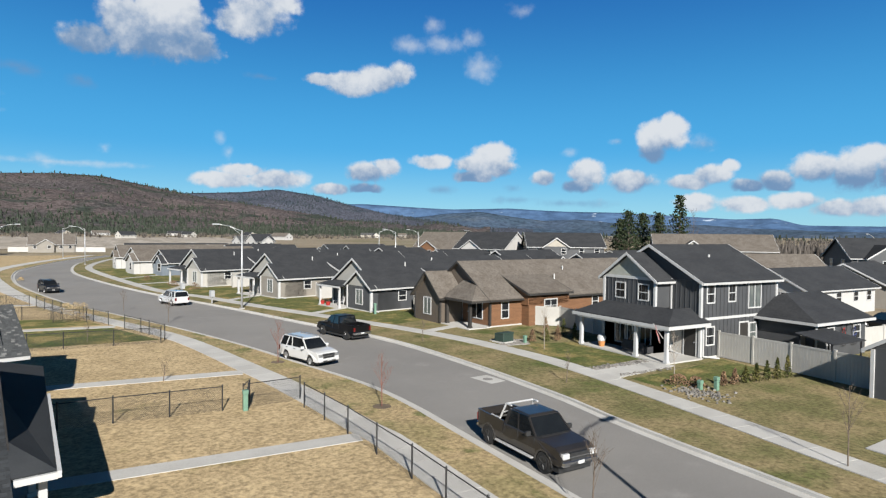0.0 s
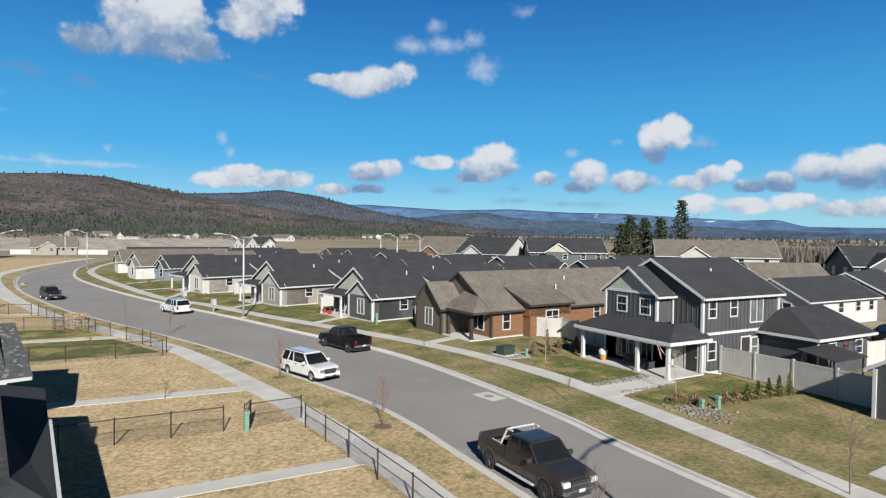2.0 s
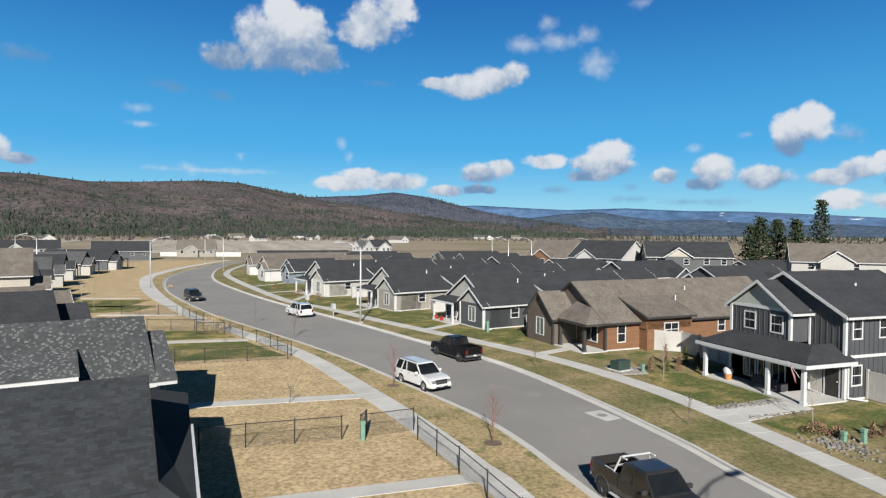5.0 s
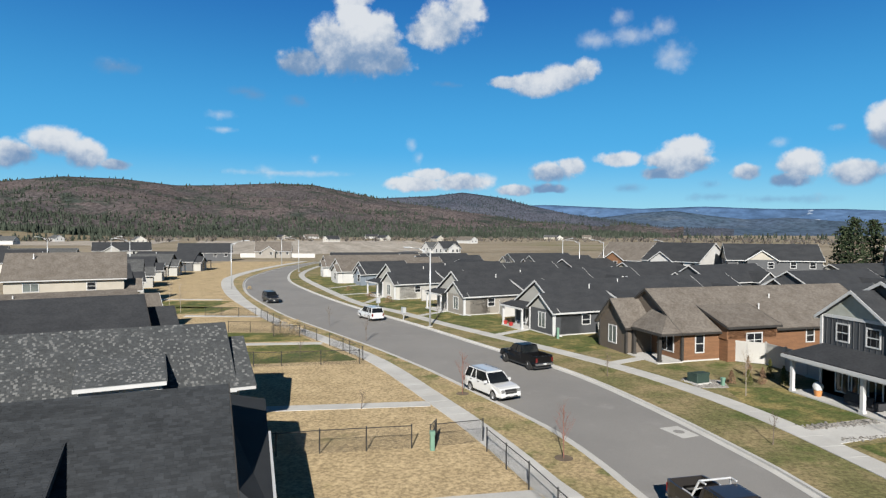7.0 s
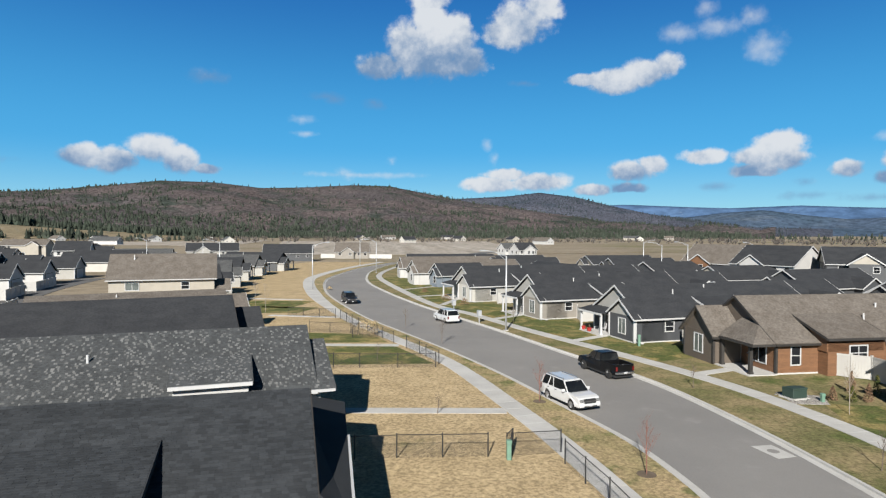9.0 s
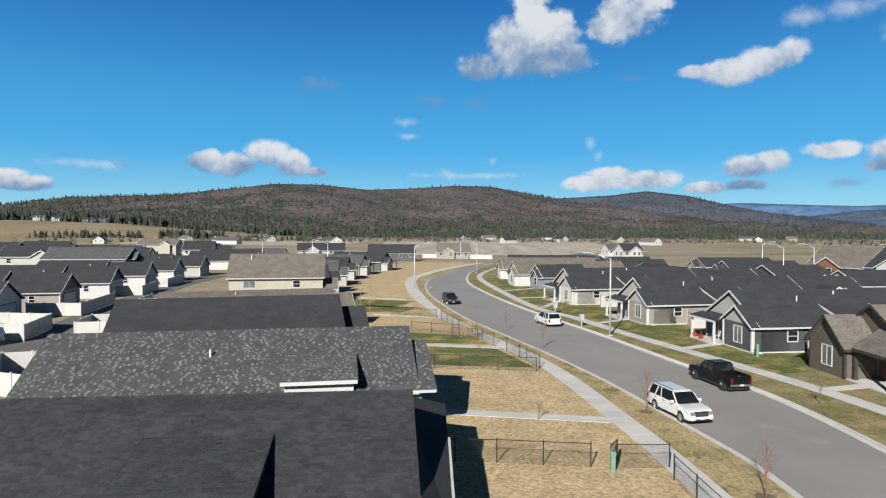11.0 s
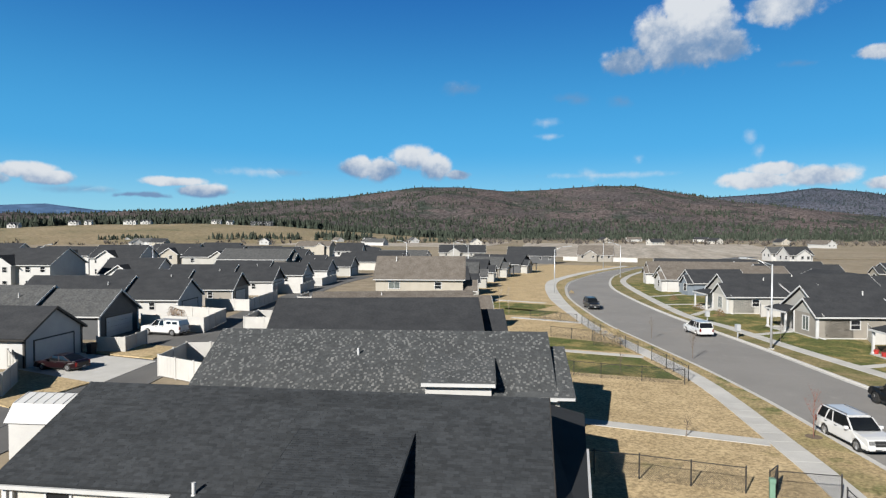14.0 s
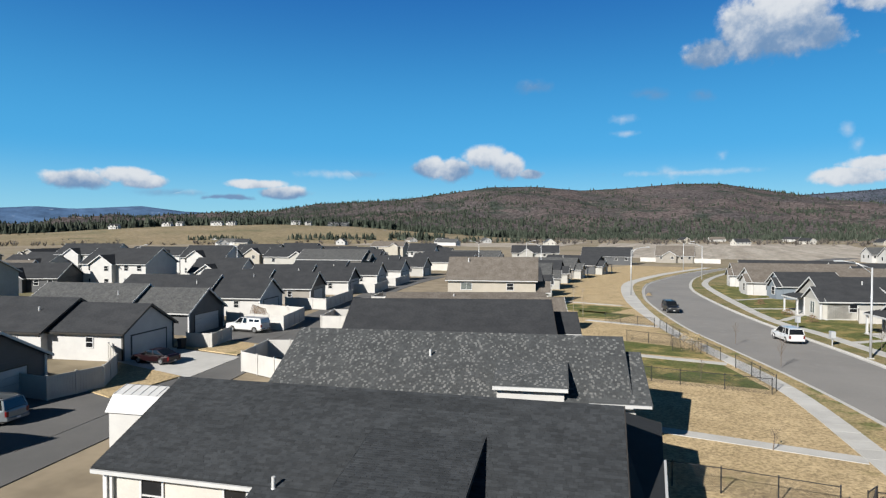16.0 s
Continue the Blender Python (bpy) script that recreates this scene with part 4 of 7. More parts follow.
def right_houses():
    # two-storey charcoal house, fronts at x = 33 to 36
    h = thing("house", "two-storey charcoal board-and-batten house with white trim and a covered porch", "house", pose(35.6, 27.0, 0), G)
    L, W = 8.5, 8.6
    gable(h, 0.0, L, 0, W, 5.45, 7.75, CHARCOAL, DARK_ROOF, over=0.35, rake=0.3)
    gable(h, -1.6, 3.0, 2.5, 7.4, 5.45, 7.15, CHARCOAL, DARK_ROOF, gmat=SAGE, over=0.35, rake=0.3, ends=(True, False))
    part("foundation", boxes((-0.03, L + 8, -0.03, W + 0.03, -0.1, 0.25)), CONCRETE, h)
    # lower garage wing at the back
    part("wing_wall", boxes((6.4, 13.0, -4.0, 3.0, 0, 2.9)), CHARCOAL, h)
    bm = bmesh.new()
    e, k, zr = 2.78, 8.9, 4.35
    slab(bm, [(6.0, -4.4, e), (13.4, -4.4, e), (13.4, -0.5, zr), (k, -0.5, zr)], 0.14)
    slab(bm, [(13.4, 3.4, e), (6.0, 3.4, e), (k, -0.5, zr), (13.4, -0.5, zr)], 0.14)
    slab(bm, [(6.0, 3.4, e), (6.0, -4.4, e), (k, -0.5, zr)], 0.14)
    part("wing_roof", bm, DARK_ROOF, h)
    bm = bmesh.new()
    hexa(bm, [(12.9, -4.0, 2.8), (13.0, -4.0, 2.8), (13.0, 3.0, 2.8), (12.9, 3.0, 2.8), (12.9, -0.6, 4.25), (13.0, -0.6, 4.25), (13.0, -0.4, 4.25), (12.9, -0.4, 4.25)])
    part("wing_gable", bm, CHARCOAL, h)
    part("wing_gutter", boxes((6.0, 13.4, -4.52, -4.402, e - 0.2, e - 0.02), (5.88, 5.998, -4.52, 3.4, e - 0.2, e - 0.02)), TRIM, h)
    # battens
    bat = finish(boxes((-0.022, 0.022, -0.022, 0.022, 0, 5.2)), "batten", CHARCOAL)
    for k in range(1, 20):
        piece("batten", bat, h, Matrix.Translation((k * 0.41, -0.012, 0.28)))
    bat2 = finish(boxes((-0.022, 0.022, -0.022, 0.022, 0, 2.4)), "batten", CHARCOAL)
    for k in range(1, 12):
        piece("batten", bat2, h, Matrix.Translation((-1.612, 2.5 + k * 0.41, 3.1)))
    for k in range(1, 6):
        piece("batten", bat2, h, Matrix.Translation((-0.012, k * 0.41, 3.1)))
    for u, v, a, b in ((0, 0, 0.25, 5.5), (-1.6, 2.5, 3.2, 5.5), (-1.6, 7.4, 0.25, 5.5), (L, 0, 3, 5.5)):
        corner_board(h, u, v, a, b)
    part("belt_board", boxes((0.1, L, -0.05, 0.0, 2.75, 2.93)), TRIM, h)
    part("frieze_board", boxes((-1.66, -1.6, 2.5, 7.4, 5.34, 5.54)), TRIM, h)
    for v in (3.55, 5.75):
        window(h, (-1.605, v, 4.45), "-x", 0.85, 1.05, sash="double")
    for u, wd, hg in ((1.0, 0.7, 1.15), (3.3, 0.7, 1.15), (5.9, 1.35, 1.75)):
        window(h, (u, -0.005, 4.55 if wd < 1 else 4.3), "-y", wd, hg, wd > 1, "double" if wd < 1 else "slider")
    window(h, (1.0, -0.005, 1.65), "-y", 0.75, 1.15)
    door(h, (4.7, -0.005, 0.3), "-y")
    window(h, (5.75, -0.005, 1.6), "-y", 0.7, 1.3, True)
    window(h, (8.4, -4.005, 1.7), "-y", 0.75, 1.1)
    window(h, (11.8, -4.005, 1.8), "-y", 0.8, 0.9)
    downpipe(h, 6.5, -4.1, 2.6)
    # porch
    part("porch_slab", boxes((-3.6, 0, -0.2, 8.0, -0.05, 0.22)), CONCRETE, h)
    bm = bmesh.new()
    e, zt, zl = -3.75, 3.55, 2.72
    slab(bm, [(-1.62, 0.9, zt), (-1.62, 7.2, zt), (e, 8.4, zl), (e, -0.5, zl)], 0.12)
    slab(bm, [(-1.62, 0.9, zt), (e, -0.5, zl), (0.3, -0.5, zl), (0.3, 0.9, zt)], 0.12)
    slab(bm, [(-1.62, 7.2, zt), (-0.2, 7.2, zt), (-0.2, 8.4, zl), (e, 8.4, zl)], 0.12)
    part("porch_roof", bm, DARK_ROOF, h)
    part("porch_wall", boxes((-1.6, 0, 2.5, 7.4, 0.22, 3.4)), CHARCOAL, h)
    part("gutter", boxes((e - 0.12, e - 0.002, -0.62, 8.5, zl - 0.28, zl - 0.06), (e, 0.3, -0.62, -0.502, zl - 0.28, zl - 0.06)), TRIM, h)
    part("porch_beam", boxes((e + 0.2, e + 0.42, -0.3, 8.2, zl - 0.42, zl - 0.14)), TRIM, h)
    for v in (-0.1, 2.5, 7.9):
        porch_post(h, e + 0.32, v, 0.22, zl - 0.4, 0.11)
    for v in (3.3, 4.5, 5.7):
        window(h, (-1.605, v, 1.55), "-x", 0.9, 1.9, sash="slider")
    door(h, (-0.005, 0.8, 0.24), "-x", 0.95, 2.1)
    part("entry_panel", boxes((-0.03, 0.0, 1.5, 2.4, 0.24, 2.5)), CREAM, h)
    downpipe(h, 0.15, -0.12, 2.7, (0.9, -0.5))
    vent(h, 4.2, 2.6, 6.6)
    downpipe(h, -0.1, 2.38, 5.5)
    # brown house
    h = thing("house", "single-storey cedar and taupe house with a weathered brown shingle roof", "house", pose(30.4, 44.8, 0, 0, 0, 4), G)
    W, L, ze, zr = 9.6, 22.0, 2.75, 5.75
    gable(h, 0, L, 0, W, ze, zr, BROWN, BROWN_ROOF, DARKTRIM, TAUPE_DARK, over=0.4, rake=0.35)
    gable(h, -2.6, 3, 4.2, 8.6, ze, ze + 2.0, TAUPE_DARK, BROWN_ROOF, DARKTRIM, TAUPE_DARK, ends=(True, False))
    part("foundation", boxes((-0.03, L, -0.03, W + 0.03, -0.1, 0.25)), CONCRETE, h)
    bm = bmesh.new()
    slab(bm, [(-2.3, -0.4, 2.64), (-2.3, 4.2, 2.64), (0.6, 4.2, 4.4525), (0.6, 2.5, 4.4525)], 0.14)
    slab(bm, [(-2.3, -0.4, 2.64), (-0.4, -0.4, 2.64), (-0.4, 1.5, 3.8275)], 0.14)
    part("porch_roof", bm, BROWN_ROOF, h)
    part("gutter", boxes((-2.42, -2.302, -0.5, 4.2, 2.44, 2.60), (-2.3, -0.41, -0.5, -0.402, 2.44, 2.60)), DARKTRIM, h)
    part("porch_slab", boxes((-2.5, -0.02, -0.2, 4.2, -0.05, 0.2)), CONCRETE, h)
    porch_post(h, -2.0, 0.3, 0.2, 2.5, 0.13, DARKTRIM)
    porch_post(h, -2.0, 3.9, 0.2, 2.5, 0.13, DARKTRIM)
    window(h, (-2.605, 6.4, 1.6), "-x", 1.2, 1.5, True, "slider")
    window(h, (-0.005, 2.0, 1.5), "-x", 1.7, 1.4, False, "slider")
    door(h, (-0.005, 3.7, 0.22), "-x", mat=BROWN)
    window(h, (1.7, -0.005, 1.6), "-y", 0.75, 1.4)
    shed_dormer(h, 3.6, 8.8, 2.9, 4.62, -1.0, 3.25, BROWN, BROWN_ROOF, DARKTRIM)
    window(h, (6.4, -1.005, 1.75), "-y", 1.5, 1.35, sash="grid")
    part("bump_out", boxes((3.7, 8.7, -1.0, 0.0, 0, 3.1)), BROWN, h)
    window(h, (13.5, -0.005, 1.8), "-y", 0.8, 1.1)
    vent(h, 12.0, 3.2, 4.7)
    vent(h, 9.6, 1.9, 4.0)
    for u, v in ((0, 0), (-2.6, 4.2), (-2.6, 8.6)):
        corner_board(h, u, v, 0.25, ze, DARKTRIM)
    # the cottages after it: place, turn, colours
    rows = [
        ((25.6, 58.8), 11, CHARCOAL, CHARCOAL, DARK_ROOF, GREYWALL, "single-storey charcoal cottage with white trim and a front gable porch"),
        ((20.3, 75.6), 15, TAUPE, TAUPE, DARK_ROOF, GREYWALL, "single-storey taupe cottage with white trim and a dark roof"),
        ((14.0, 95.4), 17, GREYWALL, CREAM, DARK_ROOF, GREYWALL, "single-storey pale grey cottage with a dark shingle roof")]
    for (x, y), turn, wall, wall2, roof, g2, lab in rows:
        h = thing("house", lab, "house", pose(x, y, 0, 0, 0, turn), G)
        W, L, ze, zr = 9.2, 22.0, 2.75, 5.5
        gable(h, 0, L, 0, W, ze, zr, wall, roof, None, g2)
        gable(h, -0.9, 3, 0.0, 4.6, ze, ze + 1.55, wall2, roof, None, g2, ends=(True, False))
        part("foundation", boxes((-0.93, L, -0.03, W + 0.03, -0.1, 0.25)), CONCRETE, h)
        bm = bmesh.new()
        slab(bm, [(0.6, 4.6, 3.15), (0.6, W + 0.3, 3.15), (-1.9, W + 0.3, 2.6), (-1.9, 4.7, 2.6)], 0.12)
        part("porch_roof", bm, roof, h)
        part("gutter", boxes((-2.02, -1.902, 4.6, W + 0.3, 2.36, 2.55)), TRIM, h)
        part("porch_slab", boxes((-2.0, 0, 4.65, W, -0.05, 0.2)), CONCRETE, h)
        porch_post(h, -1.7, W, 0.2, 2.5)
        porch_post(h, -1.7, 5.0, 0.2, 2.5)
        door(h, (-0.005, 6.4, 0.22), "-x")
        window(h, (-0.905, 2.2, 1.6), "-x", 1.2, 1.5, True, "slider")
        window(h, (3.2, -0.005, 1.7), "-y", 0.95, 0.95)
        shed_dormer(h, 8.0, 13.0, 2.6, 4.42, -0.9, 3.2, wall, roof)
        part("bump_out", boxes((8.1, 12.9, -0.9, 0.0, 0, 3.0)), wall, h)
        window(h, (10.4, -0.905, 1.7), "-y", 1.7, 1.2, True, "slider")
        for u, v in ((-0.9, 0.0), (-0.9, 4.6), (0, W), (8.0, -0.9)):
            corner_board(h, u, v, 0.25, ze)
        downpipe(h, -0.8, -0.12, 2.6, (0.4, -0.6))
        vent(h, 10.5, 3.9, 5.0)
        vent(h, 5.8, 3.0, 4.6)
    tail = [((11.2, 121.5), 20, 6.5, 10, GREYBLUE, DARK_ROOF, 2.6, 4.7, "small blue-grey cottage with a dark roof"),
            ((6.8, 127.5), 14, 9.0, 24, WHITE, BROWN_ROOF, 2.7, 5.0, "white cottage with a brown shingle roof"),
            ((4.2, 146.5), 8, 9.0, 24, WHITE, BROWN_ROOF, 2.7, 5.0, "white cottage with a brown shingle roof"),
            ((5.8, 166.0), 0, 9.0, 24, GREYWALL, DARK_ROOF, 2.7, 5.0, "grey cottage with a dark roof")]
    for (x, y), turn, W, L, wall, roof, ze, zr, lab in tail:
        h = thing("house", lab, "house", pose(x, y, 0, 0, 0, turn), G)
        gable(h, 0, L, 0, W, ze, zr, wall, roof)
        gable(h, -1.0, 2, 0.5, W * 0.5, ze, ze + 1.2, wall, roof, ends=(True, False))
        window(h, (2.6, -0.005, 1.7), "-y", 0.95, 0.95)
        window(h, (-1.005, W * 0.27, 1.6), "-x", 1.1, 1.3)
        window(h, (7.5, -0.005, 1.7), "-y", 1.2, 1.0)


right_houses()


def left_houses():
    """Houses between the street and the alley; fronts look towards +x. Local u runs back from the front, v < 0 is then the far side."""
    global NEAR, SECOND, THIRD
    # near house
    NEAR = thing("house", "single-storey cream house with a charcoal shingle roof and white gutters", "house", pose(-3.25, 24.15, 0, 0, 0, 190), G)
    W, L, ze, zr = 9.6, 19.3, 2.85, 4.95
    # Charcoal gable and front panel: the front's deep shade put into their colour.
    gable(NEAR, 0, L, -W / 2, W / 2, ze, zr, CREAM, CHAR_SHINGLE, gmat=CHARCOAL, over=0.45, rake=0.25, rakes=DARKTRIM)
    part("front_siding", boxes((-0.04, 0.0, -W / 2, W / 2, 0.25, ze)), CHARCOAL, NEAR, "charcoal front siding, kept dark to stand for deep shade")
    sl = (zr - ze) / (W / 2)
    bm = bmesh.new()
    slab(bm, [(-0.25, 5.25, zr - sl * 5.25 + 0.136), (12.6, 5.25, zr - sl * 5.25 + 0.136), (12.6, 7.3, zr - sl * 7.3 + 0.136), (-0.25, 7.3, zr - sl * 7.3 + 0.136)], 0.14)
    part("lower_roof", bm, CHAR_SHINGLE, NEAR)
    part("side_wall", boxes((0, 12.3, 4.8, 6.8, 0, 1.95)), CREAM, NEAR)
    # wider front section towards the camera's side (v > 0)
    vent(NEAR, 11.8, 5.25, 2.75, 0.45)
    shed_dormer(NEAR, 5.0, 9.0, 2.2, 4.18, 7.4, 3.15, CHAR_SHINGLE, CHAR_SHINGLE, rakes=CHAR_SHINGLE)
    window(NEAR, (17.2, W / 2 + 0.005, 1.75), "+y", 0.9, 1.2)
    window(NEAR, (13.6, W / 2 + 0.005, 1.75), "+y", 0.9, 1.2)
    bm = bmesh.new()
    slab(bm, [(-0.045, -6.0, 3.30), (-0.045, 4.60, 3.085), (-1.22, 6.2, 2.38), (-2.25, -6.0, 2.76)], 0.12)
    slab(bm, [(-0.045, 4.60, 3.085), (-0.045, 6.2, 2.38), (-1.22, 6.2, 2.38)], 0.12)
    part("porch_roof", bm, CHAR_SHINGLE, NEAR)
    part("gutter", boxes((-1.24, -0.3, 6.202, 6.30, 2.16, 2.33)), TRIM, NEAR)
    bm = bmesh.new()
    hexa(bm, [(-1.225, 6.3, 2.18), (-1.325, 6.3, 2.18), (-1.98, -1.5, 2.42), (-1.88, -1.5, 2.42), (-1.225, 6.3, 2.36), (-1.325, 6.3, 2.36), (-1.98, -1.5, 2.60), (-1.88, -1.5, 2.60)])
    part("gutter", bm, TRIM, NEAR)
    part("porch_slab", boxes((-1.2, 0, -5.0, 5.4, -0.05, 0.2)), CONCRETE, NEAR)
    porch_post(NEAR, -1.0, 5.4, 0.2, 2.35)
    porch_post(NEAR, -1.1, 1.8, 0.2, 2.42)
    porch_post(NEAR, -1.9, -5.6, 0.1, 2.65)
    part("foundation", boxes((-0.03, L, -W / 2 - 0.03, W / 2 + 0.03, -0.1, 0.25)), CONCRETE, NEAR)
    for u in (0, L):
        corner_board(NEAR, u, W / 2, 0.25, ze - 0.1)
    downpipe(NEAR, L - 0.35, W / 2 + 0.1, ze - 0.2)
    # speckled grey roof
    SECOND = thing("house", "single-storey house with a mottled grey and white shingle roof", "house", pose(-5.2, 38.0, 0, 0, 0, 194), G)
    gable(SECOND, 0, L, -W / 2, W / 2, ze, 5.35, GREYWALL, GREY_SHINGLE, over=0.45, rake=0.25, rakes=GREY_SHINGLE)
    gable(SECOND, -0.45, 2.0, -3.6, 4.8, ze, 4.55, GREYWALL, GREY_SHINGLE, over=0.45, rake=0.75, ends=(True, False), rakes=GREY_SHINGLE)
    shed_dormer(SECOND, 3.3, 6.9, 2.4, 4.32, 5.3, 3.65, WHITE, GREY_SHINGLE, rakes=GREY_SHINGLE)
    vent(SECOND, 11.2, 2.2, 4.2, 0.55)
    # charcoal roof beyond
    THIRD = thing("house", "single-storey house with a charcoal shingle roof", "house", pose(-14.6, 58.0, 0, 0, 0, 200), G)
    gable(THIRD, 0, 19.0, -W / 2, W / 2, ze, 5.2, GREYBLUE, DARK_ROOF, over=0.45, rake=0.25, rakes=DARKTRIM)
    gable(THIRD, -2.4, 2.0, -2.8, 2.4, ze - 0.3, 4.0, GREYWALL, DARK_ROOF, ends=(True, False), rakes=DARKTRIM)
    window(THIRD, (16.0, W / 2 + 0.005, 1.75), "+y", 0.9, 1.2)
    more = [((-19.5, 74.0), 203, 19, TAUPE, BROWN_ROOF, 4.3, "low house with a brown roof"), ((-26.8, 97.5), 195, 14, TAN_WALL, BROWN_ROOF, 7.7, "tan house with a weathered brown shingle roof"),
            ((-30.5, 113.0), 200, 16, GREYWALL, DARK_ROOF, 5.2, "grey house with a charcoal roof and front porch"), ((-32.0, 128.0), 192, 16, CHARCOAL, GREY_ROOF, 5.3, "charcoal house with a grey roof"),
            ((-33.5, 144.0), 186, 16, CHARCOAL, DARK_ROOF, 5.2, "charcoal house with a dark roof"), ((-33.0, 160.0), 178, 16, TAUPE, GREY_ROOF, 5.2, "taupe house with a grey roof"),
            ((-30.0, 178.0), 170, 16, CHARCOAL, DARK_ROOF, 5.2, "charcoal house with a dark roof")]
    for (x, y), turn, L2, wall, roof, zr, lab in more:
        h = thing("house", lab, "house", pose(x, y, 0, 0, 0, turn), G)
        gable(h, 0, L2, -4.6, 4.6, 4.5 if wall is TAN_WALL else 2.8, zr, wall, roof, over=0.45, rakes=roof)
        gable(h, -2.0, 2.0, 0.2, 4.2, 2.6, 3.9, GREYWALL, roof, ends=(True, False))
        zw = 3.3 if wall is TAN_WALL else 1.75
        window(h, (L2 - 3.0, 4.605, zw), "+y", 1.7, 1.0, True, "slider")
        window(h, (4.0, 4.605, zw), "+y", 1.0, 1.0)
        window(h, (-2.005, 2.0, 1.6), "-x", 1.2, 1.3)
        porch_post(h, -1.9, -0.2, 0.1, 2.6)
        vent(h, 11.0, 1.2, zr - 0.5)
        part("porch_roof", boxes((-2.1, 0.0, -4.4, 0.0, 2.6, 2.75)), roof, h)
        porch_post(h, -1.9, -4.2, 0.1, 2.6)


left_houses()


def back_row():
    """Houses beyond the alley, garages looking at it (local front u = 0 towards +x)."""
    rows = [((-37.4, 13.2), 196, 8.0, 20, CHARCOAL, DARK_ROOF, CHARCOAL, 5.3, "charcoal house with a garage door on the alley"),
            ((-44.6, 25.2), 196, 8.4, 20, CHARCOAL, DARK_ROOF, CHARCOAL, 5.1, "charcoal house with a garage door on the alley"),
            ((-49.9, 41.9), 193, 7.2, 25, WHITE, DARK_ROOF, WHITE, 5.0, "white house with dark roof and a wide garage on the alley"),
            ((-55.8, 55.0), 193, 7.2, 22, CHARCOAL, GREY_ROOF, CHARCOAL, 5.2, "charcoal house with a mottled grey roof and white garage door"),
            ((-59.5, 71.0), 196, 7.6, 22, WHITE, DARK_ROOF, WHITE, 5.2, "white house with a dark roof behind a vinyl fence"),
            ((-62.0, 86.0), 198, 8.0, 20, TAUPE, DARK_ROOF, TAUPE_DARK, 5.2, "taupe house with a dark roof behind a vinyl fence"),
            ((-65.0, 102.0), 197, 8.0, 20, WHITE, DARK_ROOF, CHARCOAL, 5.2, "white house with a dark roof"),
            ((-68.5, 119.0), 195, 8.0, 20, WHITE, DARK_ROOF, WHITE, 5.2, "white house with a dark roof"),
            ((-71.0, 135.0), 192, 8.0, 20, WHITE, DARK_ROOF, WHITE, 5.2, "white house with a dark roof"),
            ((-73.0, 152.0), 190, 8.0, 20, GREYWALL, DARK_ROOF, GREYWALL, 5.2, "grey house with a dark roof")]
    for (x, y), turn, W, L, wall, roof, g, zr, lab in rows:
        h = thing("house", lab, "house", pose(x, y, 0, 0, 0, turn), "houses along the alley")
        dark = DARKTRIM if wall in (WHITE,) and y < 50 else None
        gable(h, 0, 8, -W / 2, W / 2, 2.75, zr - 0.15, wall, roof, dark, g)
        gable(h, 8.01, L, -W / 2 - 0.8, W / 2 + 0.8, 2.75, zr + 0.25, wall, roof, dark, g)
        garage_door(h, (-0.02, 0, 0.05), "-x", 4.9, 2.15, WHITE)
        window(h, (3.5, W / 2 + 0.005, 1.7), "+y", 0.7, 0.9)
        window(h, (11.0, W / 2 + 0.805, 1.7), "+y", 0.7, 0.9)
        vent(h, 10.5, 2.0, zr - 0.9)
        corner_board(h, 0, W / 2, 0.1, 2.7, dark or TRIM)
        corner_board(h, 0, -W / 2, 0.1, 2.7, dark or TRIM)


back_row()


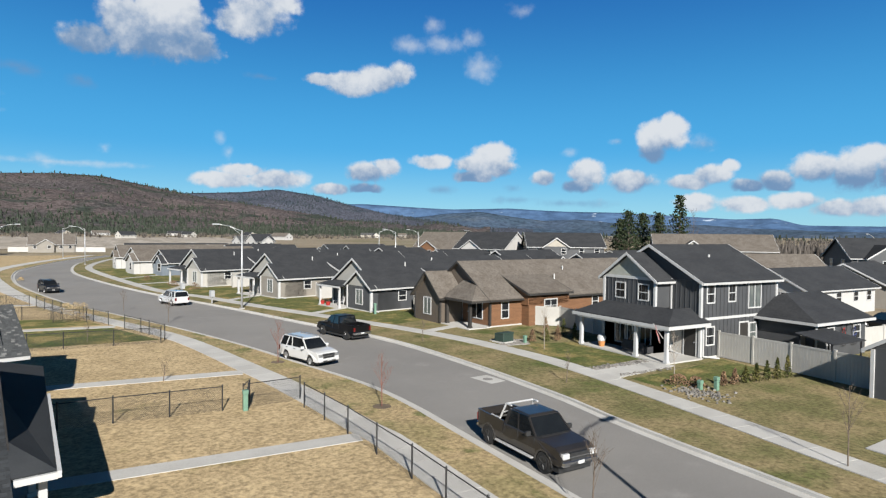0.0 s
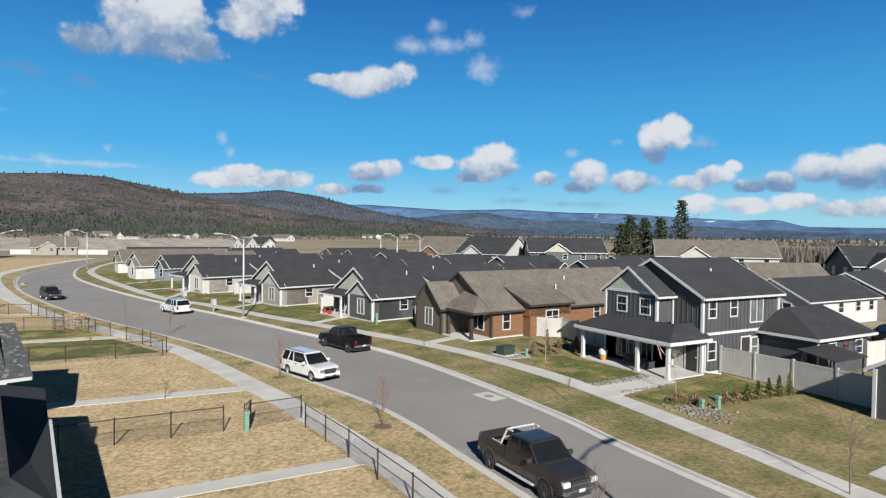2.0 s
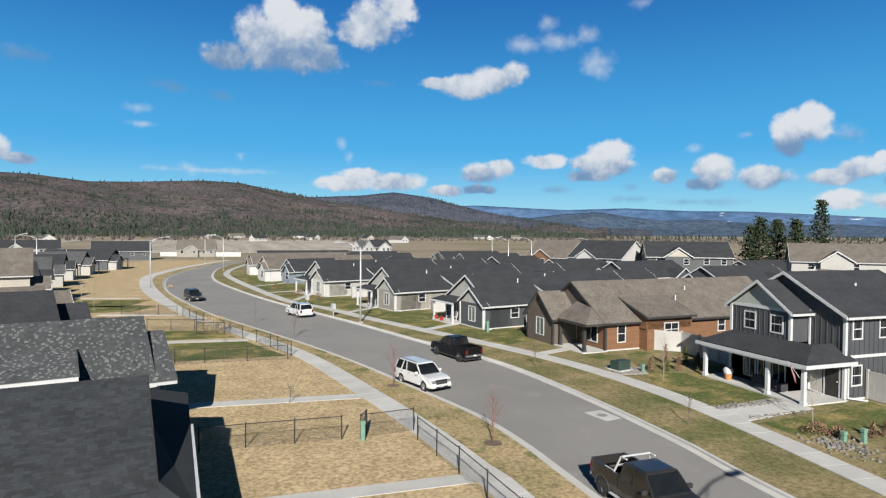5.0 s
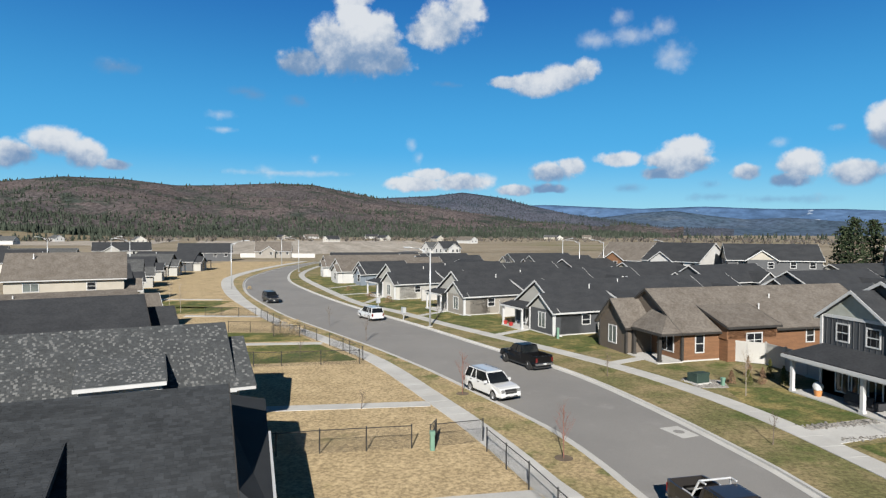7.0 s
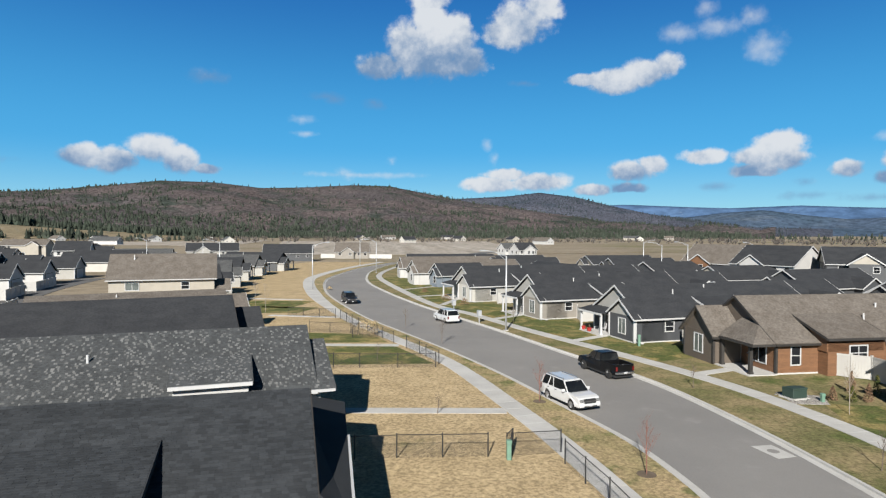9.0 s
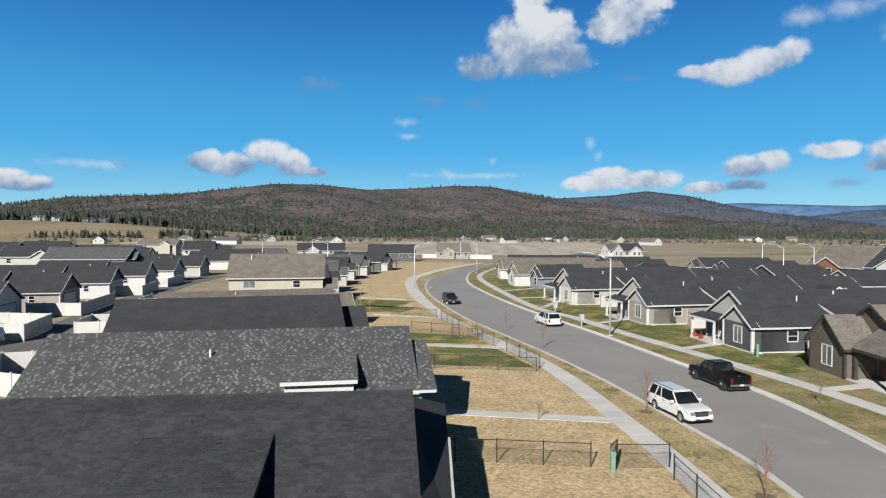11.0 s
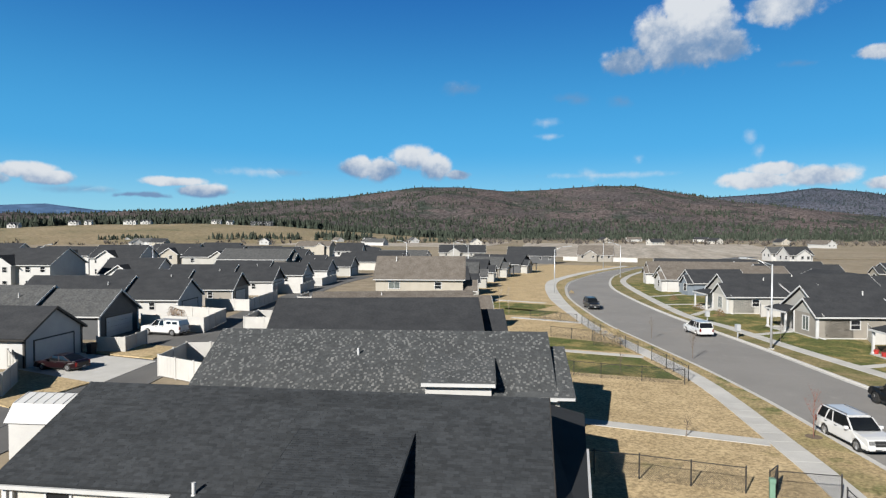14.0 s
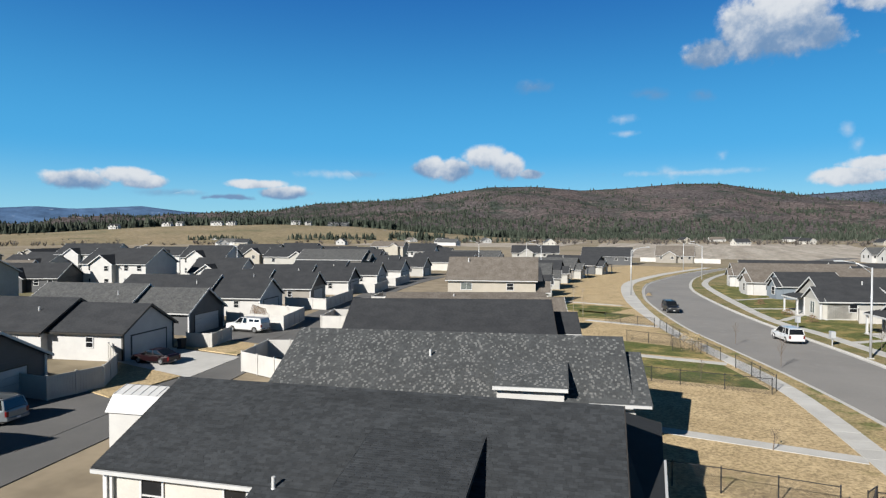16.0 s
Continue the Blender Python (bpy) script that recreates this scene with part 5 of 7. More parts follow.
def filler():
    """The rest of the estate, simpler houses that stay far off."""
    r = random.Random(11)
    walls = [WHITE, GREYWALL, CHARCOAL, TAN_WALL, CREAM, TAUPE, CHARCOAL, TAUPE]
    roofs = [DARK_ROOF, DARK_ROOF, DARK_ROOF, DARK_ROOF, DARK_ROOF, BROWN_ROOF, GREY_ROOF]
    spots = []
    # east of the street: second and third rows
    for row, (dx, n) in enumerate(((27, 8), (58, 8), (92, 8))):
        for k in range(n):
            y = 38 + k * 17.5 + row * 4
            base = np.interp(y, [25, 44, 59, 76, 96, 122, 150, 190], [37, 31, 26, 20, 14, 9, 5, 8])
            x = base + dx
            if (x < 45 and y < 60) or (x < 78 and y < 46):
                continue
            if row == 2 and y < 70:
                continue
            spots.append((x + r.uniform(-1, 1), y + r.uniform(-1, 1), 10 + r.uniform(-4, 4) + (90 if r.random() < 0.25 else 0), 5.0 + r.uniform(-0.2, 0.3), 2.75, row))
    for k in range(75):
        # west, beyond the back row
        a = r.uniform(-64, -20)
        d = r.uniform(115, 330)
        x, y = d * math.sin(radians(a)), d * math.cos(radians(a))
        if x > -84 and y < 175:
            continue
        if any(math.hypot(x - s[0], y - s[1]) < 15.5 for s in spots):
            continue
        two = r.random() < 0.3
        spots.append((x, y, r.choice((10, 100, 190, 12)) + r.uniform(-4, 4), 7.6 if two else 5.2, 5.3 if two else 2.75, 5))
    for x, y, turn, zr, ze, row in spots:
        wall, roof = r.choice(walls), r.choice(roofs)
        tone = {id(WHITE): "white", id(GREYWALL): "grey", id(CHARCOAL): "charcoal", id(TAN_WALL): "tan", id(CREAM): "cream", id(TAUPE): "taupe"}[id(wall)]
        rt = {id(DARK_ROOF): "dark", id(BROWN_ROOF): "brown", id(GREY_ROOF): "grey"}[id(roof)]
        h = thing("house", f"{tone} {'two-storey' if ze > 4 else 'single-storey'} house with a {rt} shingle roof in the estate", "house", pose(x, y, 0, 0, 0, turn), "houses of the estate")
        W, L = 9.0, r.uniform(15, 20)
        gable(h, -L / 2, L / 2, -W / 2, W / 2, ze, zr, wall, roof)
        v = r.uniform(-2, 1)
        gable(h, -L / 2 - 1.2, -L / 2 + 2, v, v + 4, ze, ze + 1.3, wall, roof, ends=(True, False))
        gable(h, L * 0.1, L * 0.1 + 4.5, -W / 2 - 1.4, 0, ze, ze + 1.4, wall, roof, axis="v")
        for u in (-L * 0.3, L * 0.38):
            window(h, (u, -W / 2 - 0.005, ze - 1.05), "-y", 1.0, 1.0)
        window(h, (-L / 2 - 1.205, v + 2, ze - 1.05), "-x", 1.1, 1.2)
        if ze > 4:
            window(h, (-L / 2 - 1.205, v + 2, 1.6), "-x", 1.1, 1.2)
            window(h, (0.0, -W / 2 - 0.005, 1.6), "-y", 1.4, 1.2)


filler()

# ---------------------------------------------------------------- paths, drives and lawns


def path(a, b, wide, label="pale concrete garden path", z=0.155):
    return flat("garden_path", strip(a, b, wide), z, CONCRETE, label)


path((9.3, 23.1), (-1.6, 23.4), 0.95)
path((7.4, 37.0), (-3.0, 37.9), 1.1)
path((1.2, 59.4), (-8.0, 60.4), 1.1)
path((-6.0, 79.5), (-15.5, 82.0), 1.1)
path((-13.5, 100.5), (-24.0, 103.0), 1.1)
path((26.5, 26.6), (32.2, 27.3), 2.0, "wide concrete path to the porch")
path((24.6, 45.6), (28.2, 47.0), 1.0)
path((18.9, 60.4), (23.4, 63.4), 1.0)
path((13.8, 76.6), (18.9, 81.0), 1.0)
path((8.4, 92.0), (12.4, 101.8), 1.0)
path((5.0, 104.5), (12.6, 107.5), 1.0)
path((3.4, 117.0), (10.2, 124.0), 1.0)
flat("driveway", [(-50.0, 38.2), (-38.6, 35.6), (-40.8, 44.3), (-51.2, 45.2)], 0.07, CONCRETE, "pale concrete garage driveway", "driveway")
flat("driveway", [(-55.6, 51.2), (-43.4, 50.6), (-45.6, 57.4), (-56.6, 58.6)], 0.07, ALLEY, "grey asphalt garage driveway", "driveway")
flat("driveway", [(-44.6, 22.6), (-34.0, 20.0), (-36.4, 29.6), (-45.6, 30.6)], 0.07, ALLEY, "dark asphalt garage driveway", "driveway")
flat("driveway", [(26.6, 12.4), (38, 13.2), (38, 7.0), (26.2, 6.4)], 0.17, CONCRETE, "pale concrete driveway", "driveway")
for pts, mat, lab in (
        ([(-39.0, 29.4), (-46.0, 30.8), (-49.8, 37.9), (-39.5, 36.2)], DRY, "tan grass plot by the alley"),
        ([(-41.6, 44.8), (-51.0, 45.6), (-54.6, 50.6), (-43.2, 50.2)], DRY, "tan grass plot by the alley"),
        ([(26.8, 28.4), (31.8, 28.9), (33.4, 35.4), (28.4, 37.0), (26.9, 33.0)], LAWN, "green lawn before the porch"),
        ([(27.0, 22.5), (36.5, 22.8), (37.0, 26.4), (33.0, 25.6), (27.2, 25.2)], LAWN, "patchy green and tan lawn"),
        ([(4.0, 50.9), (0.9, 58.8), (-9.0, 59.7), (-7.5, 51.2)], LAWN, "half-green grass of a front yard"),
        ([(0.2, 61.0), (-1.7, 65.9), (-9.8, 68.0), (-9.6, 61.5)], LAWN, "half-green grass of a front yard"),
        ([(-14.2, 89.5), (-11.4, 98.0), (-22.5, 100.0), (-22.0, 92.0)], LAWN, "green lawn before the house"),
        ([(-12.2, 84.0), (-10.0, 90.0), (-18.5, 92.0), (-18.0, 84.5)], LAWN, "green lawn before the house")):
    flat("lawn", pts, 0.142, mat, lab, "lawn")
flat("road_patch", [(19.4, 28.3), (20.5, 28.5), (20.3, 30.2), (19.1, 30.1)], 0.028, CONCRETE, "pale square patch round a street cover", "road patch")
flat("street_cover", [(19.8 + 0.3 * math.cos(k / 16 * 6.283), 29.3 + 0.3 * math.sin(k / 16 * 6.283)) for k in range(16)], 0.036, ASPHALT, "grey round street cover", "manhole cover")
flat("gravel_bed", [(26.4, 37.0), (28.6, 36.6), (29.6, 38.6), (27.0, 39.8)], 0.15, GRAVEL, "small bed of pale gravel", "gravel")
flat("gravel_bed", [(26.7, 28.3), (31.8, 28.8), (31.8, 28.2), (26.7, 27.7)], 0.15, GRAVEL, "narrow gravel edging along the path", "gravel")
flat("road", [(6, 228), (18, 232), (60, 330), (52, 332)], 0.3, ALLEY, "far end of the street between fields", "road")
flat("road", [(-160, 128), (-84, 118), (-84, 124), (-160, 134)], 0.05, ALLEY, "cross street of the estate", "road")



def rocks(name, pts, label, seed):
    """A scatter of loose stones as one joined rest."""
    rng = random.Random(seed)
    bm = bmesh.new()
    for x, y, r in pts:
        c = Vector((x, y, 0.14 + r * 0.3))
        ring = [bm.verts.new(c + Vector((math.cos(k * 1.05) * r * rng.uniform(0.7, 1.1), math.sin(k * 1.05) * r * rng.uniform(0.7, 1.1), -r * 0.35))) for k in range(6)]
        mid = [bm.verts.new(c + Vector((math.cos(k * 1.05 + 0.3) * r * rng.uniform(0.6, 0.9), math.sin(k * 1.05 + 0.3) * r * rng.uniform(0.6, 0.9), r * rng.uniform(0.2, 0.4)))) for k in range(6)]
        top = bm.verts.new(c + Vector((0, 0, r * 0.55)))
        for k in range(6):
            n = (k + 1) % 6
            bm.faces.new((ring[k], ring[n], mid[n], mid[k])), bm.faces.new((mid[k], mid[n], top))
    return tagged(new(name, finish(bm, name, STONE)), label, "stones", kind="stuff")


STONE = material("grey_rubble", (0.154, 0.1435, 0.1295), (0.112, 0.105, 0.0945), 2.0, 0.95, island=0.35, bump=0.5, bump_scale=25)
g = random.Random(8)
rocks("rubble", [(g.gauss(27.9, 0.55), g.gauss(21.2, 0.75), g.uniform(0.04, 0.12)) for _ in range(170)], "loose grey rubble in a planting bed", 1)
rocks("rubble", [(g.uniform(26.6, 28.9), g.uniform(37.0, 39.5), g.uniform(0.03, 0.09)) for _ in range(190)], "pale loose stones round the transformer box", 2)
rocks("rubble", [(g.uniform(26.7, 31.8), 28.2 + g.gauss(0, 0.22), g.uniform(0.03, 0.10)) for _ in range(220)], "loose pale stones along the porch path", 3)
rocks("rubble", [(g.uniform(27.0, 31.6), 26.0 + g.gauss(0, 0.15), g.uniform(0.03, 0.08)) for _ in range(120)], "loose pale stones along the porch path", 4)

# ---------------------------------------------------------------- street lamps


def street_lamp(x, y, turn, h=8.5, arm=2.6):
    t = thing("street_lamp", "tall galvanised street lamp with one long arm", "street lamp", pose(x, y, 0.1, 0, 0, turn), "street lamps")
    part("base", boxes((-0.22, 0.22, -0.22, 0.22, 0, 0.12)), CONCRETE, t)
    bm = bmesh.new()
    rod(bm, (0, 0, 0.1), (0, 0, h), 0.115, 0.07, 12)
    part("pole", bm, GALV, t, smooth=True)
    bm = bmesh.new()
    rod(bm, (0, 0, h - 0.1), (arm * 0.55, 0, h + 0.42), 0.05, 0.045, 8)
    rod(bm, (arm * 0.55, 0, h + 0.42), (arm, 0, h + 0.62), 0.045, 0.04, 8)
    rod(bm, (0, 0, h - 0.55), (arm * 0.4, 0, h + 0.25), 0.025, 0.025, 6)
    part("arm", bm, GALV, t, smooth=True)
    part("lamp_head", boxes((arm - 0.1, arm + 0.65, -0.16, 0.16, h + 0.52, h + 0.68), bevel=0.04), GALV, t)


street_lamp(13.4, 67.4, 195)
street_lamp(12.3, 4.0, 5)
street_lamp(-14.2, 118.0, 10)
street_lamp(-2.9, 167.0, 180)
street_lamp(-9.0, 205.0, 0)
for x, y, tn in ((60, 128, 180), (68, 132, 180), (72, 165, 0), (81, 127, 190), (-118, 96, 0), (-104, 112, 180), (-72, 190, 180), (-60, 205, 0), (150, 70, 180), (-40, 150, 180)):
    street_lamp(x, y, tn)

# ---------------------------------------------------------------- vehicles


def wheel(car, x, y, r, rim):
    s = 1 if y > 0 else -1
    bm = bmesh.new()
    rod(bm, (x, y - s * 0.13, r), (x, y + s * 0.11, r), r, r, 22)
    bmesh.ops.bevel(bm, geom=[e for e in bm.edges if len(e.link_faces) == 2 and max(len(f.verts) for f in e.link_faces) > 4], offset=0.03, segments=2, affect="EDGES")
    wh = part("wheel", bm, RUBBER, car, smooth=False)
    bm = bmesh.new()
    rod(bm, (x, y + s * 0.10, r), (x, y + s * 0.118, r), r * 0.64, r * 0.60, 18)
    for k in range(5):
        a = k / 5 * 6.283
        rod(bm, (x, y + s * 0.125, r), (x + 0.56 * r * math.cos(a), y + s * 0.122, r + 0.56 * r * math.sin(a)), 0.035, 0.03, 6)
    part("rim", bm, rim, wh)


def side_profile(L, wb, r, zlow, tops, shift=0.0):
    """The outline of a car's lower body from the side, with its wheel arches."""
    pts = [(-L / 2, zlow + 0.12), (-L / 2 + 0.08, zlow)]
    for ax in (-wb / 2 + shift, wb / 2 + shift):
        R = r * 1.16
        for k in range(9):
            a = math.pi - math.pi * k / 8
            pts.append((ax + R * math.cos(a), max(zlow, r * 0.95 + R * math.sin(a))))
    pts += [(L / 2 - 0.12, zlow), (L / 2, zlow + 0.15)]
    return pts + tops


def loft_cabin(bm, lo, hi, inset=0.0):
    """A cabin from its outline at the belt (x0, x1, half width, z) and at the roof."""
    (a0, a1, aw, az), (b0, b1, bw, bz) = lo, hi
    return hexa(bm, [(a0, -aw, az), (a1, -aw, az), (a1, aw, az), (a0, aw, az), (b0, -bw, bz), (b1, -bw, bz), (b1, bw, bz), (b0, bw, bz)])


SMOKELENS = material("smoked_headlight_lens", (0.10, 0.10, 0.10), (0.16, 0.16, 0.16), 9.0, 0.15, coat=0.5)
BEDLINER = material("worn_bed_liner", (0.060, 0.058, 0.056), (0.085, 0.082, 0.078), 3.0, 0.8)
BRIGHTTUBE = material("bright_aluminium_tube", (0.50, 0.50, 0.50), (0.42, 0.42, 0.42), 3.0, 0.4, metal=0.35)
PEWTER = material("pewter_panel", (0.07, 0.0665, 0.063), (0.0595, 0.056, 0.0532), 2.0, 0.35, metal=0.3)
SOIL = material("dark_garden_soil", (0.119, 0.0875, 0.0595), (0.084, 0.063, 0.042), 2.0, 0.95, bump=0.8, bump_scale=14)


def vehicle(kind, paint, m, label, rim=None, group="parked cars", rack=False):
    t = thing({"pickup": "pickup_truck", "suv": "suv", "sedan": "sedan", "topper": "pickup_truck"}[kind], label, {"pickup": "pickup truck", "suv": "car", "sedan": "car", "topper": "pickup truck"}[kind], m, group)
    rim = rim or ALLOY
    P = PAINTS[paint]
    S = {"pickup": dict(L=5.95, W=2.0, wb=3.85, r=0.43, low=0.52, hood=1.20, belt=1.30, H=1.98, cab=(-0.78, 1.42), top=(-0.62, 0.72)),
         "topper": dict(L=5.9, W=2.0, wb=3.7, r=0.40, low=0.40, hood=1.18, belt=1.28, H=1.95, cab=(-0.78, 1.40), top=(-0.62, 0.70)),
         "suv": dict(L=5.05, W=1.92, wb=3.02, r=0.38, low=0.36, hood=1.08, belt=1.16, H=1.84, cab=(-2.42, 1.15), top=(-2.16, 0.42)),
         "sedan": dict(L=4.75, W=1.82, wb=2.78, r=0.33, low=0.24, hood=0.86, belt=0.94, H=1.44, cab=(-1.85, 1.05), top=(-0.95, 0.30))}[kind]
    L, W, wb, r, low, hood, belt, H = (S[k] for k in ("L", "W", "wb", "r", "low", "hood", "belt", "H"))
    (c0, c1), (t0, t1) = S["cab"], S["top"]
    hw = W / 2
    f = L / 2
    tops = [(f - 0.02, hood - 0.32), (f - 0.16, hood - 0.08), (f - 0.5, hood), (c1, belt), (c0, belt)]
    deck = belt - 0.46
    if kind == "pickup":
        tops += [(c0 - 0.06, belt), (c0 - 0.08, deck), (-f + 0.04, deck), (-f + 0.02, deck - 0.05)]
    elif kind == "topper":
        tops += [(c0 - 0.02, belt), (-f + 0.02, belt - 0.02), (-f, belt - 0.1)]
    elif kind == "suv":
        tops += [(-f + 0.06, belt), (-f, belt - 0.15)]
    else:
        tops += [(-f + 0.25, belt + 0.03), (-f + 0.03, belt - 0.1)]
    bm = bmesh.new()
    prism(bm, side_profile(L, wb, r, low, tops), "y", -hw, hw)
    # narrow the nose and the tail, and turn the upper edges in
    for v in bm.verts:
        k = max(0.0, abs(v.co.x) - (f - 0.7)) / 0.7
        v.co.y *= 1 - 0.10 * k ** 2
        if v.co.z > hood - 0.12:
            v.co.y *= 0.965
    body = part("body", bm, P, t)
    bev = body.modifiers.new("bevel", "BEVEL")
    bev.width, bev.segments, bev.limit_method, bev.angle_limit = 0.05, 2, "ANGLE", radians(35)
    # wells and underside
    part("underbody", boxes((-f + 0.3, f - 0.3, -hw + 0.16, hw - 0.16, 0.22, low + 0.35)), BLACKPLASTIC, t)
    # cabin: glass with painted pillars and roof
    bm = bmesh.new()
    loft_cabin(bm, (c0 + 0.02, c1 - 0.02, hw * 0.945, belt - 0.02), (t0 + 0.02, t1 - 0.02, hw * 0.80, H - 0.04))
    glass = part("window_glass", bm, CARGLASS, t, "dark tinted car windows")
    bm = bmesh.new()
    hexa(bm, [(t0 - 0.03, -hw * 0.815, H - 0.09), (t1 + 0.05, -hw * 0.815, H - 0.09), (t1 + 0.05, hw * 0.815, H - 0.09), (t0 - 0.03, hw * 0.815, H - 0.09),
              (t0 + 0.06, -hw * 0.70, H), (t1 - 0.08, -hw * 0.70, H), (t1 - 0.08, hw * 0.70, H), (t0 + 0.06, hw * 0.70, H)])
    roof = part("roof", bm, P, t)
    bev = roof.modifiers.new("bevel", "BEVEL")
    bev.width, bev.segments = 0.035, 2

    def pillar(xl, xh, wide=0.05):
        for s in (-1, 1):
            bm = bmesh.new()
            lo_y, hi_y = s * hw * 0.955, s * hw * 0.812
            hexa(bm, [(xl - wide, lo_y - s * 0.06, belt - 0.03), (xl + wide, lo_y - s * 0.06, belt - 0.03), (xl + wide, lo_y, belt - 0.03), (xl - wide, lo_y, belt - 0.03),
                      (xh - wide, hi_y - s * 0.06, H - 0.07), (xh + wide, hi_y - s * 0.06, H - 0.07), (xh + wide, hi_y, H - 0.07), (xh - wide, hi_y, H - 0.07)])
            part("pillar", bm, P, t)
    pillar(c1 - 0.05, t1)
    pillar((c0 + c1) / 2 - 0.1, (t0 + t1) / 2)
    pillar(c0 + 0.08, t0 + 0.06, 0.09)
    if kind == "suv":
        pillar(c0 + 0.95, t0 + 0.9, 0.06)
        for s in (-1, 1):
            bm = boxes((t0 + 0.25, t1 - 0.2, s * hw * 0.66 - 0.03, s * hw * 0.66 + 0.03, H + 0.04, H + 0.075), (t0 + 0.25, t0 + 0.35, s * hw * 0.66 - 0.03, s * hw * 0.66 + 0.03, H - 0.01, H + 0.05), (t1 - 0.3, t1 - 0.2, s * hw * 0.66 - 0.03, s * hw * 0.66 + 0.03, H - 0.01, H + 0.05))
            part("roof_rail", bm, BLACKPLASTIC if paint != "white" else ALLOY, t)
    if kind in ("pickup", "topper"):
        x0, x1 = -f + 0.02, c0 - 0.09
        if kind == "pickup":
            # the open bed: floor liner, side walls that narrow with the body, wheel housings
            part("bed_liner", boxes((x0 + 0.06, x1 - 0.02, -hw * 0.84, hw * 0.84, deck + 0.003, deck + 0.03)), BEDLINER, t, "worn grey bed liner")
            for s in (-1, 1):
                bm = bmesh.new()
                cuts = [x0, x0 + 0.25, x0 + 0.7, x1]
                for xa, xb in zip(cuts, cuts[1:]):
                    ya, yb = (hw * (1 - 0.10 * (max(0.0, abs(x) - (f - 0.7)) / 0.7) ** 2) * 0.995 for x in (xa, xb))
                    hexa(bm, [(xa, s * (ya - 0.11), deck - 0.06), (xb, s * (yb - 0.11), deck - 0.06), (xb, s * yb, deck - 0.06), (xa, s * ya, deck - 0.06),
                              (xa, s * (ya - 0.11), belt + 0.07), (xb, s * (yb - 0.11), belt + 0.07), (xb, s * (yb - 0.02), belt + 0.07), (xa, s * (ya - 0.02), belt + 0.07)])
                part("bed_side", bm, P, t)
                part("wheel_housing", boxes((-wb / 2 - 0.42, -wb / 2 + 0.42, s * hw * 0.78 - 0.1, s * hw * 0.78 + 0.1, deck + 0.03, deck + 0.22), bevel=0.05), BEDLINER, t)
        else:
            part("bed_liner", boxes((-f + 0.12, c0 - 0.1, -hw * 0.80, hw * 0.80, belt - 0.5, belt + 0.004)), BLACKPLASTIC, t)
            for s in (-1, 1):
                part("bed_rail", boxes((-f + 0.04, c0 - 0.04, s * hw * 0.87 - 0.07, s * hw * 0.87 + 0.07, belt - 0.03, belt + 0.10)), P, t)
        part("tailgate", boxes((-f - 0.012, -f + 0.06, -hw * 0.86, hw * 0.86, low + 0.22, belt + 0.06), bevel=0.015), P, t)
    if kind == "topper":
        bm = bmesh.new()
        loft_cabin(bm, (-f + 0.04, c0 + 0.02, hw * 0.94, belt + 0.08), (-f + 0.22, c0 + 0.05, hw * 0.80, H - 0.02))
        tp = part("bed_topper", bm, P, t, "white bed topper")
        for s in (-1, 1):
            for x0, x1 in ((-f + 0.35, -f + 1.15), (-f + 1.3, c0 - 0.15)):
                bm = bmesh.new()
                q = [(x0, s * hw * 0.932, belt + 0.2), (x1, s * hw * 0.932, belt + 0.2), (x1 - 0.04, s * hw * 0.845, H - 0.16), (x0 + 0.06, s * hw * 0.845, H - 0.16)]
                hexa(bm, q + [(p[0], p[1] - s * 0.05, p[2]) for p in q])
                part("pane", bm, CARGLASS, tp)
    if rack:
        for s in (-1, 1):
            y0, y1 = sorted((s * (hw + 0.004), s * (hw - 0.03)))
            part("lower_panel", boxes((-wb / 2 + r + 0.1, wb / 2 - r - 0.1, y0, y1, low + 0.03, low + 0.30)), PEWTER, t, "pewter lower body panel")
            y0, y1 = sorted((s * (hw + 0.006), s * (hw - 0.03)))
            part("marker_light", boxes((f - 0.3, f - 0.05, y0 * 0.86, y1 * 0.86, hood - 0.5, hood - 0.42)), ORANGE, t)
        bm = bmesh.new()
        for s in (-1, 1):
            rod(bm, (c0 - 0.42, s * hw * 0.90, belt + 0.05), (c0 - 0.16, s * hw * 0.74, H + 0.08), 0.045, n=8)
            rod(bm, (c0 - 0.16, s * hw * 0.74, H + 0.08), (t0 + 0.05, s * hw * 0.72, H + 0.09), 0.04, n=8)
            rod(bm, (c0 - 0.42, s * hw * 0.90, belt + 0.09), (c0 - 1.05, s * hw * 0.90, belt + 0.09), 0.03, n=8)
        rod(bm, (c0 - 0.16, -hw * 0.74, H + 0.08), (c0 - 0.16, hw * 0.74, H + 0.08), 0.045, n=8)
        rod(bm, (c0 - 0.31, -hw * 0.83, belt + 0.36), (c0 - 0.31, hw * 0.83, belt + 0.36), 0.03, n=8)
        part("headache_rack", bm, BRIGHTTUBE, t, "bright aluminium tube rack behind the cab")
